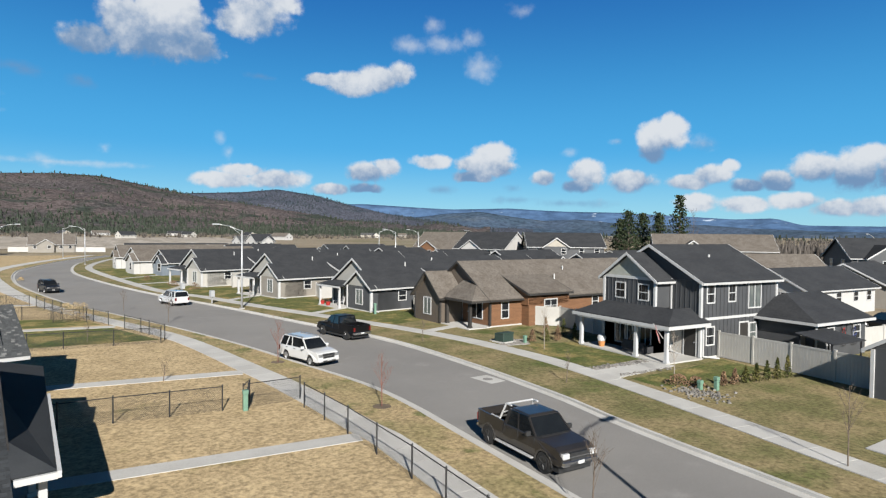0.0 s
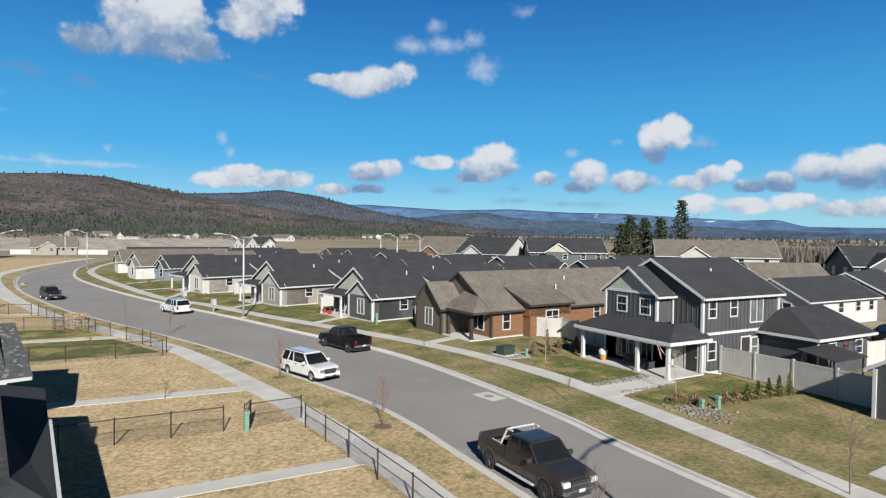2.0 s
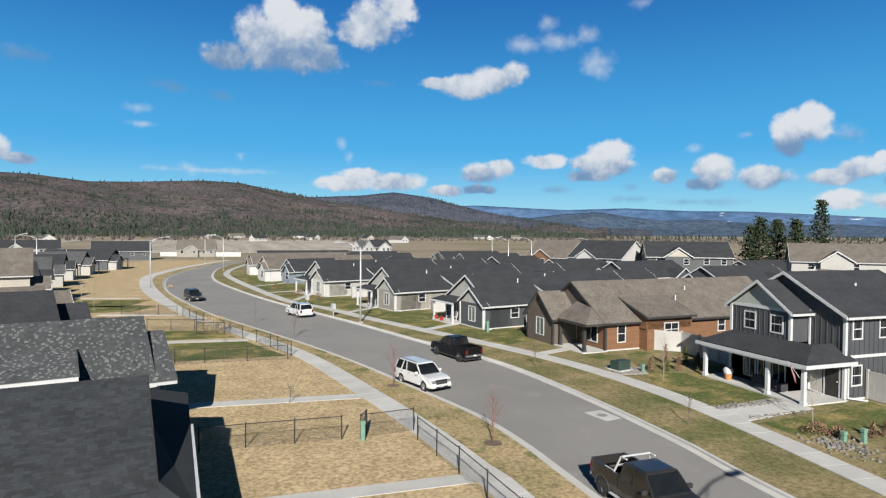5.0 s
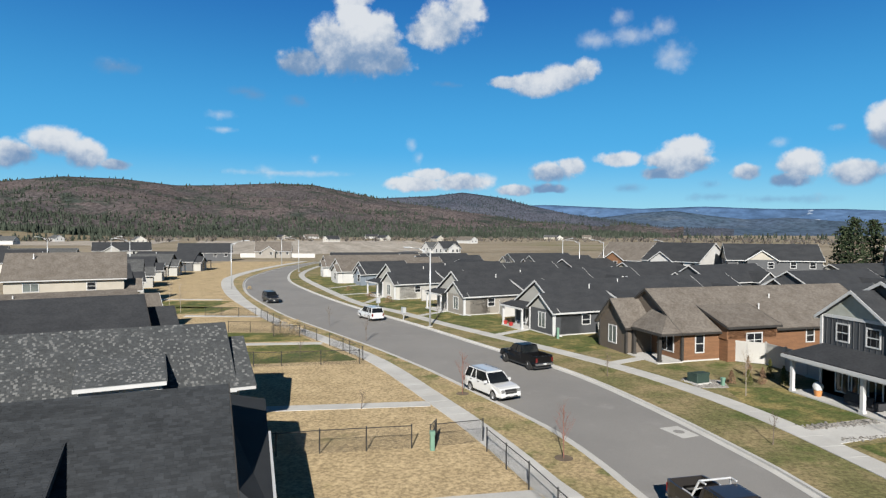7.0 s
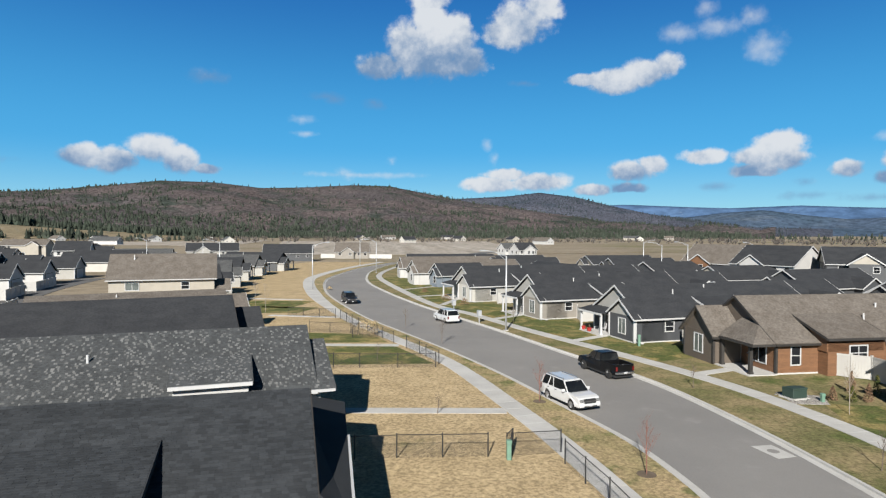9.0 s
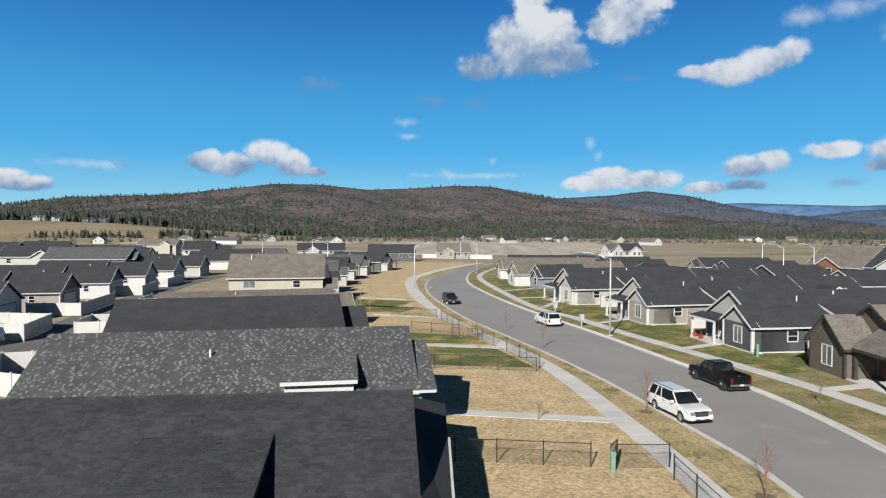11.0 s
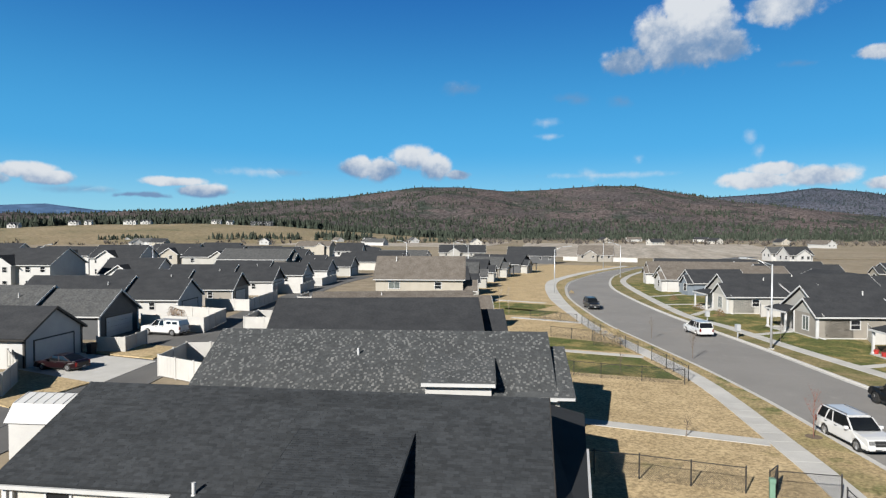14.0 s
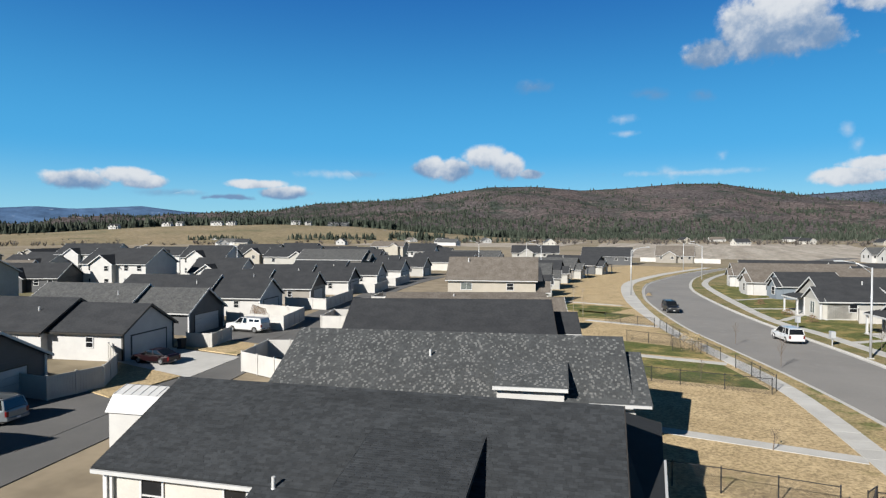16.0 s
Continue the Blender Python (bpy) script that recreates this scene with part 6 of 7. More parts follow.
        for s in (-1, 1):
            part("side_step", boxes((-wb / 2 + r + 0.2, wb / 2 - r - 0.2, s * (hw + 0.03) - 0.08, s * (hw + 0.03) + 0.08, 0.40, 0.46), bevel=0.015), BRIGHTTUBE, t)
            # Added arch rings: pale pewter carries the look of the sunlit inner fender.
            for ax in (-wb / 2, wb / 2):
                bm = bmesh.new()
                for k in range(8):
                    a0, a1 = math.pi * k / 8, math.pi * (k + 1) / 8
                    q = []
                    for yy in (s * (hw - 0.05), s * (hw + 0.02)):
                        q += [(ax + R * math.cos(a), yy, r * 0.95 + R * math.sin(a)) for R, a in ((r * 1.16, a0), (r * 1.16, a1), (r * 1.16 + 0.06, a1), (r * 1.16 + 0.06, a0))]
                    hexa(bm, q)
                part("wheel_arch", bm, PEWTER, t, "pewter wheel arch ring, pale like the sunlit inner fender")
    if kind == "pickup":
        # door seams and side windows' sills
        for s in (-1, 1):
            for x in (c0 + 0.06, (c0 + c1) / 2 - 0.1, c1 - 0.08):
                part("door_seam", boxes((x - 0.008, x + 0.008, s * hw * 0.985 - 0.012, s * hw * 0.985 + 0.018, low + 0.12, belt - 0.06)), BLACKPLASTIC, t)
    # lamps, grille, bumpers, mirrors, plates
    for s in (-1, 1):
        part("headlight", boxes((f - 0.22, f + 0.005, s * hw * 0.70 - 0.17, s * hw * 0.70 + 0.17, hood - 0.36, hood - 0.15), bevel=0.02), CLEARLENS if kind != "suv" else SMOKELENS, t)
        part("tail_light", boxes((-f - 0.02, -f + (0.03 if kind == "pickup" else 0.14), s * hw * 0.82 - 0.10, s * hw * 0.82 + 0.10, belt - 0.48, belt - 0.10), bevel=0.02), REDLENS, t)
        part("mirror", boxes((c1 - 0.42, c1 - 0.26, s * (hw + 0.11) - 0.12, s * (hw + 0.11) + 0.12, belt - 0.02, belt + 0.18), bevel=0.03), P if kind != "pickup" else BLACKPLASTIC, t)
        for x in ((c0 + c1) / 2 + 0.25, (c0 + c1) / 2 - 0.75):
            part("door_handle", boxes((x - 0.1, x + 0.1, s * hw * 0.985 - 0.02, s * hw * 0.985 + 0.02, belt - 0.17, belt - 0.13)), BLACKPLASTIC, t)
    part("air_intake", boxes((f - 0.05, f + 0.066, -hw * 0.55, hw * 0.55, low + 0.05, low + 0.13)), BLACKPLASTIC, t)
    if kind != "sedan":
        part("grille_bar", boxes((f - 0.02, f + 0.03, -hw * 0.50, hw * 0.50, hood - 0.31, hood - 0.27)), CHROME, t)
        part("cowl", boxes((c1 - 0.06, c1 + 0.10, -hw * 0.78, hw * 0.78, belt - 0.03, belt + 0.006)), BLACKPLASTIC, t)
    part("grille", boxes((f - 0.14, f + 0.018, -hw * 0.50, hw * 0.50, hood - 0.44, hood - 0.14)), BLACKPLASTIC, t)
    part("bumper", boxes((f - 0.22, f + 0.06, -hw * 0.90, hw * 0.90, low + 0.02, low + 0.26), bevel=0.05), P if kind != "pickup" else CHROME if paint == "grey" else P, t)
    part("bumper", boxes((-f - 0.08, -f + 0.15, -hw * 0.92, hw * 0.92, low + 0.02, low + 0.24), bevel=0.04), P if kind in ("suv", "sedan") else CHROME, t)
    for x, s in ((f + 0.062, 1), (-f - 0.083, -1)):
        part("number_plate", boxes((x, x + s * 0.01, -0.16, 0.16, low + 0.09, low + 0.22)) if s > 0 else boxes((x - 0.01, x, -0.16, 0.16, low + 0.09, low + 0.22)), TRIM, t)
    for x in (-wb / 2, wb / 2):
        for s in (-1, 1):
            wheel(t, x, s * (hw - (0.09 if kind == "pickup" else 0.13)), r, rim)
    return t


def heading(x, y, dx, dy, z=0.03):
    return pose(x, y, z, 0, 0, math.degrees(math.atan2(dy, dx)))


vehicle("pickup", "grey", heading(14.62, 18.45, 0.01, -1), "dark pewter pickup truck with a chrome rack, parked at the kerb", rack=True, rim=DARKRIM)
vehicle("suv", "white", heading(11.95, 38.75, 0.30, -0.95), "white three-row suv with roof rails, parked at the kerb")
vehicle("pickup", "black", heading(17.35, 46.9, -0.24, 0.97), "glossy black pickup truck parked at the kerb", rim=DARKRIM)
vehicle("suv", "white", heading(7.4, 75.5, -0.32, 0.95), "white crossover car parked at the kerb")
vehicle("suv", "navy", heading(-5.9, 96.6, 0.30, -0.95), "dark suv parked at the kerb", rim=ALLOY)
vehicle("sedan", "red", heading(-46.0, 39.3, -0.99, -0.10, 0.08), "dark maroon sedan parked on a garage driveway")
vehicle("topper", "white", heading(-50.6, 56.3, -1, -0.02, 0.08), "white pickup truck with a bed topper by the garage", rim=ALLOY)
vehicle("suv", "silver", heading(-41.0, 22.6, -0.97, -0.22, 0.08), "silver-blue suv parked before a garage")
vehicle("sedan", "navy", heading(-47.2, 79.0, -0.9, 0.3, 0.08), "dark blue car parked behind a vinyl fence")
vehicle("suv", "navy", heading(63.0, 28.0, 0.2, 1, 0.03), "dark suv parked behind the houses")
vehicle("sedan", "silver", heading(66.5, 27.5, 0.2, 1, 0.03), "grey car parked behind the houses")
vehicle("suv", "white", heading(-86.0, 99.0, 0.2, 1, 0.03), "white van parked in the estate")

# ---------------------------------------------------------------- fences


def vinyl_fence(pts, h=1.75, label="white vinyl privacy fence", mat=None, group="vinyl fences", z=0.05):
    mat = mat or VINYL
    t = thing("vinyl_fence", label, "fence", None, group)
    post = finish(boxes((-0.065, 0.065, -0.065, 0.065, 0, h + 0.05), (-0.08, 0.08, -0.08, 0.08, h + 0.05, h + 0.09)), "post", mat)
    pieces, rails = {}, {}
    for a, b in zip(pts, pts[1:]):
        a, b = Vector((*a, 0)), Vector((*b, 0))
        d = b - a
        n = max(1, round(d.length / 2.4))
        w = d.length / n - 0.13
        turn = math.degrees(math.atan2(d.y, d.x))
        key = round(w, 3)
        if key not in pieces:
            k = max(4, round(w / 0.2))
            front, back = [], []
            for i in range(k):
                x0, x1 = -w / 2 + w * i / k, -w / 2 + w * (i + 1) / k
                front += [(x0, -0.008), (x0 + 0.012, -0.02), (x1 - 0.012, -0.02)]
                back += [(x0, 0.008), (x0 + 0.012, 0.02), (x1 - 0.012, 0.02)]
            bm = bmesh.new()
            prism(bm, front + [(w / 2, -0.008), (w / 2, 0.008)] + back[::-1], "z", 0.06, h - 0.01)
            rails[key] = finish(boxes((-w / 2, w / 2, -0.035, 0.035, 0, 0.13)), "rail", mat)
            pieces[key] = finish(bm, "panel", mat)
        for i in range(n):
            p = a + d * (i / n)
            piece("post", post, t, pose(p.x, p.y, z, 0, 0, turn))
            q = a + d * ((i + 0.5) / n)
            piece("panel", pieces[key], t, pose(q.x, q.y, z, 0, 0, turn))
            piece("rail", rails[key], t, pose(q.x, q.y, z + 0.05, 0, 0, turn))
            piece("rail", rails[key], t, pose(q.x, q.y, z + h - 0.13, 0, 0, turn))
    piece("post", post, t, pose(b.x, b.y, z, 0, 0, turn))
    return t


vinyl_fence([(34.3, 44.9), (35.6, 43.4), (36.6, 42.6), (36.4, 36.0)], 1.8, "white vinyl privacy fence between two houses", GREYVINYL, z=0.12)
vinyl_fence([(37.4, 26.85), (37.4, 21.8), (37.0, 16.4), (46, 16.4)], 1.8, "cream vinyl privacy fence round a back yard", GREYVINYL, z=0.12)
vinyl_fence([(41.5, 23.6), (54.0, 23.0), (54.4, 16.6)], 1.8, "cream vinyl privacy fence round a back yard", VINYL, z=0.12)
vinyl_fence([(29.6, 58.2), (29.9, 55.0), (31.2, 54.4)], 1.7, "white vinyl privacy fence beside the cottage", GREYVINYL, z=0.12)
vinyl_fence([(24.6, 76.6), (24.0, 73.2), (29.8, 74.6)], 1.7, "white vinyl privacy fence beside the cottage", z=0.12)
vinyl_fence([(17.6, 96.3), (17.2, 93.0), (23.0, 94.6)], 1.7, "white vinyl privacy fence beside the cottage", z=0.12)
vinyl_fence([(-56.4, 58.9), (-47.2, 58.6), (-50.4, 66.8), (-58.6, 67.2)])
vinyl_fence([(-61.0, 76.2), (-54.0, 77.0), (-58.2, 91.0)])
vinyl_fence([(-68.0, 101.0), (-60.6, 102.6), (-63.4, 112.8)])
vinyl_fence([(-70.0, 117.0), (-64.6, 118.4), (-67.6, 131.0)])
vinyl_fence([(-29.9, 38.2), (-36.4, 39.8), (-38.2, 45.2), (-32.4, 47.6)], 1.7, "white vinyl privacy fence by the alley")
vinyl_fence([(-36.6, 62.8), (-43.6, 61.2), (-45.6, 67.0), (-40.0, 69.0)], 1.7, "white vinyl privacy fence by the alley")
vinyl_fence([(-43.0, 84.4), (-49.6, 83.2), (-51.8, 90.4)], 1.7, "white vinyl privacy fence by the alley")
vinyl_fence([(-49.4, 46.0), (-46.6, 46.6), (-48.2, 51.0)], 1.5, "grey vinyl fence beside a garage", GREYVINYL)
vinyl_fence([(-45.0, 27.0), (-42.4, 27.2), (-42.0, 31.2), (-45.0, 34.6), (-50.2, 37.8)], 1.7, "grey vinyl fence between two garages", GREYVINYL)
vinyl_fence([(-28, 262), (-10, 258), (2, 255)], 1.8, "long white vinyl fence at the estate's edge")
vinyl_fence([(18, 252), (34, 250)], 1.8, "long white vinyl fence at the estate's edge")


def chain_fence(pts, h=1.15, label="black chain-link fence round a front yard", z=0.12, gap=2.6):
    t = thing("chain_link_fence", label, "fence", None, "chain-link fences")
    bm = bmesh.new()
    rod(bm, (0, 0, 0), (0, 0, h + 0.05), 0.032, n=8)
    rod(bm, (0, 0, h + 0.05), (0, 0, h + 0.10), 0.042, 0.015, n=8)
    post = finish(bm, "post", BLACKSTEEL)
    for a, b in zip(pts, pts[1:]):
        a, b = Vector((*a, z)), Vector((*b, z))
        d = b - a
        n = max(1, round(d.length / gap))
        for i in range(n + 1):
            p = a + d * (i / n)
            if i < n or b == Vector((*pts[-1], z)):
                piece("post", post, t, Matrix.Translation(p))
        bm = bmesh.new()
        rod(bm, a + Vector((0, 0, h)), b + Vector((0, 0, h)), 0.022, n=6)
        part("top_rail", bm, BLACKSTEEL, t)
        # woven wire: crossing ribbons
        verts, faces = [], []
        w, u = 0.0035, d.normalized()
        step, k = 0.085, int(d.length / 0.085)
        for s in (1, -1):
            for i in range(-int(h / step), k):
                x0, x1 = i * step, i * step + h
                zz0, zz1 = 0.0, h
                if x0 < 0:
                    zz0, x0 = -x0, 0.0
                if x1 > d.length:
                    zz1, x1 = h - (x1 - d.length), d.length
                if x1 <= x0:
                    continue
                if s < 0:
                    x0, x1 = d.length - x0, d.length - x1
                p, q = a + u * x0 + Vector((0, 0, zz0)), a + u * x1 + Vector((0, 0, zz1))
                j = len(verts)
                o = Vector((0, 0, w))
                verts += [p - o, p + o, q + o, q - o]
                faces.append((j, j + 1, j + 2, j + 3))
        me = bpy.data.meshes.new("wire_mesh")
        me.from_pydata(verts, [], faces)
        me.materials.append(BLACKSTEEL)
        ob = piece("wire_mesh", me, t)
        tagged(ob, "black woven wire", kind="stuff")
    return t


edge_l = [p for p in offset(WALK_L, -0.95)]


def along(y0, y1, n=7):
    q = [p for p in edge_l if y0 <= p[1] <= y1]
    idx = np.linspace(0, len(q) - 1, n).round().astype(int)
    return [tuple(q[i]) for i in idx]


chain_fence(along(2, 29.6, 6))
chain_fence([(8.75, 29.7), (6.2, 29.5)])
chain_fence([(5.0, 29.5), (0.5, 29.7), (-3.6, 29.6)])
chain_fence(along(49.4, 58.6, 4))
chain_fence([(4.0, 49.5), (-2.2, 49.8), (-6.5, 50.4)])
chain_fence(along(60.4, 79.0, 6))
chain_fence([(-1.6, 66.0), (-8.5, 68.0)])
chain_fence([(-6.6, 79.0), (-13.0, 81.5)])
chain_fence([(-1.0, 63.4), (-3.6, 64.0), (-3.0, 66.4)], 1.2, "small black fence pen round dry reeds")
gate = thing("garden_gate", "black wire gate standing open with a green utility box beside it", "gate", pose(5.9, 29.3, 0.12, 0, 0, 62), "")
bm = bmesh.new()
for a, b in (((0, 0, 0.05), (0, 0, 1.25)), ((1.1, 0, 0.05), (1.1, 0, 1.15)), ((0, 0, 1.15), (1.1, 0, 1.15)), ((0, 0, 0.1), (1.1, 0, 0.1)), ((0, 0, 0.1), (1.1, 0, 1.15))):
    rod(bm, a, b, 0.025, n=6)
part("gate_frame", bm, BLACKSTEEL, gate)
bm = bmesh.new()
for k in range(13):
    rod(bm, (0.085 * k, 0, 0.1), (0.085 * k, 0, 1.15), 0.006, n=4)
part("gate_wire", bm, BLACKSTEEL, gate)

# ---------------------------------------------------------------- utility boxes


def pedestal(x, y, h=0.8, s=0.11, z=0.13):
    t = thing("utility_pedestal", "green utility pedestal standing in the grass", "utility box", pose(x, y, z), "utility pedestals")
    part("body", boxes((-s, s, -s, s, 0, h), bevel=0.02), MINT, t)
    part("cap", boxes((-s - 0.02, s + 0.02, -s - 0.02, s + 0.02, h - 0.16, h + 0.03), bevel=0.02), MINT, t)


for x, y, h in ((29.3, 21.1, 0.72), (5.95, 29.0, 0.95), (28.6, 37.3, 0.55), (24.6, 57.2, 1.1), (28.6, 21.6, 0.5)):
    pedestal(x, y, h)
t = thing("transformer_box", "green pad-mounted transformer box on gravel", "utility box", pose(27.4, 38.4, 0.13, 0, 0, 10) @ Matrix.Scale(0.82, 4))
part("pad", boxes((-0.85, 0.85, -0.75, 0.75, 0, 0.1)), CONCRETE, t)
part("cabinet", boxes((-0.7, 0.7, -0.6, 0.6, 0.1, 0.85), bevel=0.04), GREENBOX, t)
part("lid", boxes((-0.73, 0.73, -0.63, 0.2, 0.78, 0.95), bevel=0.03), GREENBOX, t)

for x, y in ((11.3, 73.6), (9.4, 84.8)):
    t = thing("mailbox_stand", "grey cluster mailbox on a post beside the pavement", "mailbox", pose(x, y, 0.13, 0, 0, 15), "mailbox stands")
    part("post", boxes((-0.05, 0.05, -0.05, 0.05, 0, 0.8)), GALV, t)
    part("box", boxes((-0.22, 0.22, -0.3, 0.3, 0.8, 1.5), bevel=0.02), GALV, t)
t = thing("wheelie_bin", "black wheeled rubbish bin beside a garage door", "bin", pose(-49.0, 45.0, 0.07))
bm = bmesh.new()
hexa(bm, [(-0.22, -0.25, 0.05), (0.22, -0.25, 0.05), (0.22, 0.25, 0.05), (-0.22, 0.25, 0.05), (-0.3, -0.32, 1.0), (0.3, -0.32, 1.0), (0.3, 0.32, 1.0), (-0.3, 0.32, 1.0)])
part("body", bm, BLACKPLASTIC, t)
part("lid", boxes((-0.33, 0.33, -0.35, 0.35, 1.0, 1.08), bevel=0.02), BLACKPLASTIC, t)
for s in (-1, 1):
    bm = bmesh.new()
    rod(bm, (-0.2, s * 0.26, 0.12), (-0.2, s * 0.32, 0.12), 0.12, n=12)
    part("wheel", bm, RUBBER, t)
# white garden shed by the alley
t = thing("garden_shed", "small white shed with a ribbed white metal roof", "shed", pose(-28.2, 24.4, 0.05, 0, 0, 12))
part("wall", boxes((-2.0, 2.0, -1.5, 1.5, 0, 2.1)), WHITE, t)
bm = bmesh.new()
prism(bm, [(-1.5, 2.1), (1.5, 2.1), (1.0, 2.75), (0, 3.05), (-1.0, 2.75)], "x", -1.98, 1.98)
part("gable", bm, WHITE, t)
bm = bmesh.new()
for a, b in (((-1.65, 2.02), (-1.02, 2.85)), ((-1.02, 2.85), (0, 3.16)), ((0, 3.16), (1.02, 2.85)), ((1.02, 2.85), (1.65, 2.02))):
    slab(bm, [(-2.15, a[0], a[1]), (2.15, a[0], a[1]), (2.15, b[0], b[1]), (-2.15, b[0], b[1])], 0.05)
part("roof", bm, TRIM, t)
for k in range(9):
    x = -2.1 + k * 0.525
    bm = bmesh.new()
    for a, b in (((-1.02, 2.85), (0, 3.16)), ((0, 3.16), (1.02, 2.85))):
        slab(bm, [(x - 0.02, a[0], a[1] + 0.03), (x + 0.02, a[0], a[1] + 0.03), (x + 0.02, b[0], b[1] + 0.03), (x - 0.02, b[0], b[1] + 0.03)], 0.03)
    part("roof_rib", bm, TRIM, t)

# ---------------------------------------------------------------- trees and shrubs


def sapling(x, y, h, mat, label, seed, z=0.13, n=16, spread=0.28):
    r = random.Random(seed)
    t = thing("sapling", label, "tree", pose(x, y, z), "young street trees")
    bm = bmesh.new()
    top = Vector((r.uniform(-0.1, 0.1), r.uniform(-0.1, 0.1), h * 0.95))
    rod(bm, (0, 0, 0), top * 0.5, 0.028, 0.02, 7)
    rod(bm, top * 0.5, top, 0.02, 0.006, 6)
    part("trunk", bm, mat, t)
    bm = bmesh.new()
    for k in range(n):
        f = r.uniform(0.28, 0.92)
        a = k * 2.4 + r.uniform(-0.4, 0.4)
        p = top * f
        ln = h * spread * (1.15 - f) * r.uniform(0.8, 1.4) + 0.2
        q = p + Vector((math.cos(a) * ln * 0.55, math.sin(a) * ln * 0.55, ln * 1.05))
        rod(bm, p, q, 0.009, 0.004, 5)
        for _ in range(3):
            g = p.lerp(q, r.uniform(0.35, 0.9))
            rod(bm, g, g + Vector((r.uniform(-0.25, 0.25), r.uniform(-0.25, 0.25), r.uniform(0.2, 0.45))), 0.005, 0.002, 4)
    part("crown", bm, mat, t)


for k, (x, y, h, mat, lab) in enumerate((
        (11.9, 26.7, 2.7, REDBARK, "leafless reddish sapling in the dry verge"), (10.0, 38.9, 2.9, REDBARK, "leafless reddish sapling in the dry verge"),
        (12.75, 13.2, 2.7, BARK, "leafless young tree in the dry verge"), (29.8, 24.3, 2.7, PALEBARK, "thin pale sapling in the lawn"),
        (23.9, 11.7, 3.2, BARK, "leafless young tree in the verge"), (28.3, 34.6, 3.2, PALEBARK, "pale leafless sapling in the lawn"),
        (23.1, 26.2, 1.6, BARK, "short bare sapling in the verge"), (21.9, 41.5, 1.7, BARK, "short bare sapling in the verge"),
        (5.5, 60.3, 2.6, BARK, "leafless sapling in the verge"), (-16.6, 85.1, 4.2, PALEBARK, "pale leafless young tree in a front yard"),
        (-19.0, 90.0, 4.0, PALEBARK, "pale leafless young tree in a front yard"), (2.2, 70.6, 2.2, BARK, "leafless sapling in the verge"),
        (3.1, 36.8, 1.1, BARK, "tiny bare sapling in a front yard"), (15.2, 72.0, 2.2, BARK, "leafless sapling in the verge"), (-0.8, 52.4, 1.6, BARK, "thin garden stake tree"))):
    sapling(x, y, h, mat, lab, 40 + k, n=14 if h > 2.5 else 8)
for x, y in ((11.9, 26.7), (10.0, 38.9)):
    flat("tree_ring", [(x + 0.45 * math.cos(k / 14 * 6.283), y + 0.45 * math.sin(k / 14 * 6.283)) for k in range(14)], 0.148, SOIL, "ring of dark soil round a sapling", "soil")


def leafy(bm, c, r, n, rng, size=0.09, tall=1.0, point=0.0):
    """Many small leaf clumps round a centre, thinner and ragged at the edge."""
    for _ in range(n):
        f = rng.random()
        a = rng.random() * 6.283
        zz = f * tall
        rr = r * ((1 - f) ** (0.75 if point else 0.45)) * math.sqrt(rng.random()) * (1.0 if point else 1.05)
        p = Vector(c) + Vector((rr * math.cos(a), rr * math.sin(a), zz))
        d = Vector((rng.uniform(-1, 1), rng.uniform(-1, 1), rng.uniform(0.1, 1.4))).normalized() * size * rng.uniform(0.7, 1.6)
        s = d.cross(Vector((rng.uniform(-1, 1), rng.uniform(-1, 1), rng.uniform(-1, 1)))).normalized() * size * 0.5
        v = [bm.verts.new(p - s), bm.verts.new(p + d * 0.6 + s * 0.5), bm.verts.new(p + d * 1.3), bm.verts.new(p + s)]
        bm.faces.new(v)


def shrub(x, y, h, r, mat, label, seed, z=0.13, point=1.0, group="garden shrubs"):
    rng = random.Random(seed)
    t = thing("shrub", label, "shrub", pose(x, y, z), group)
    bm = bmesh.new()
    rod(bm, (0, 0, 0), (0, 0, h * 0.6), 0.03, 0.01, 5)
    part("stem", bm, BARK, t)
    bm = bmesh.new()
    leafy(bm, (0, 0, 0.03), r, 420, rng, 0.10, h, point)
    part("foliage", bm, mat, t)


k = 0
for x, y, h in ((29.6, 37.7, 0.9), (30.6, 37.2, 1.0), (31.6, 37.0, 1.2), (33.0, 36.6, 1.3), (32.2, 39.2, 1.5), (33.4, 38.4, 1.4)):
    shrub(x, y, h, 0.36, SHRUB if k % 2 else RUSSET, "young cone-shaped evergreen shrub by the fence", 70 + k)
    k += 1
for i in range(7):
    shrub(30.6 + i * 0.85, 21.6 - i * 0.10, 0.75 + 0.09 * i, 0.30, SHRUB if i > 1 else RUSSET, "young cone-shaped evergreen shrub in a row on the lawn", 90 + i)
for x, y, h, r in ((28.4, 22.9, 0.55, 0.75), (29.0, 22.2, 0.5, 0.6), (11.8, 92.0, 0.9, 0.9), (9.6, 98.6, 0.8, 1.0), (7.0, 112.0, 0.8, 0.8), (-11.0, 118.5, 0.5, 0.5), (-1.8, 64.6, 1.7, 1.0), (-2.6, 65.3, 1.6, 1.0), (-1.3, 65.6, 1.5, 0.8)):
    shrub(x, y, h, r, RUSSET if y < 120 and x > 0 else DRYREED, "low russet winter shrub", int(x * 10 + y), point=0.0)
for i in range(6):
    shrub(-51.8 - i * 0.8, 60.6 + i * 0.5, 2.1, 0.7, RUSSET, "bare brown shrub behind a vinyl fence", 300 + i, point=0.0)


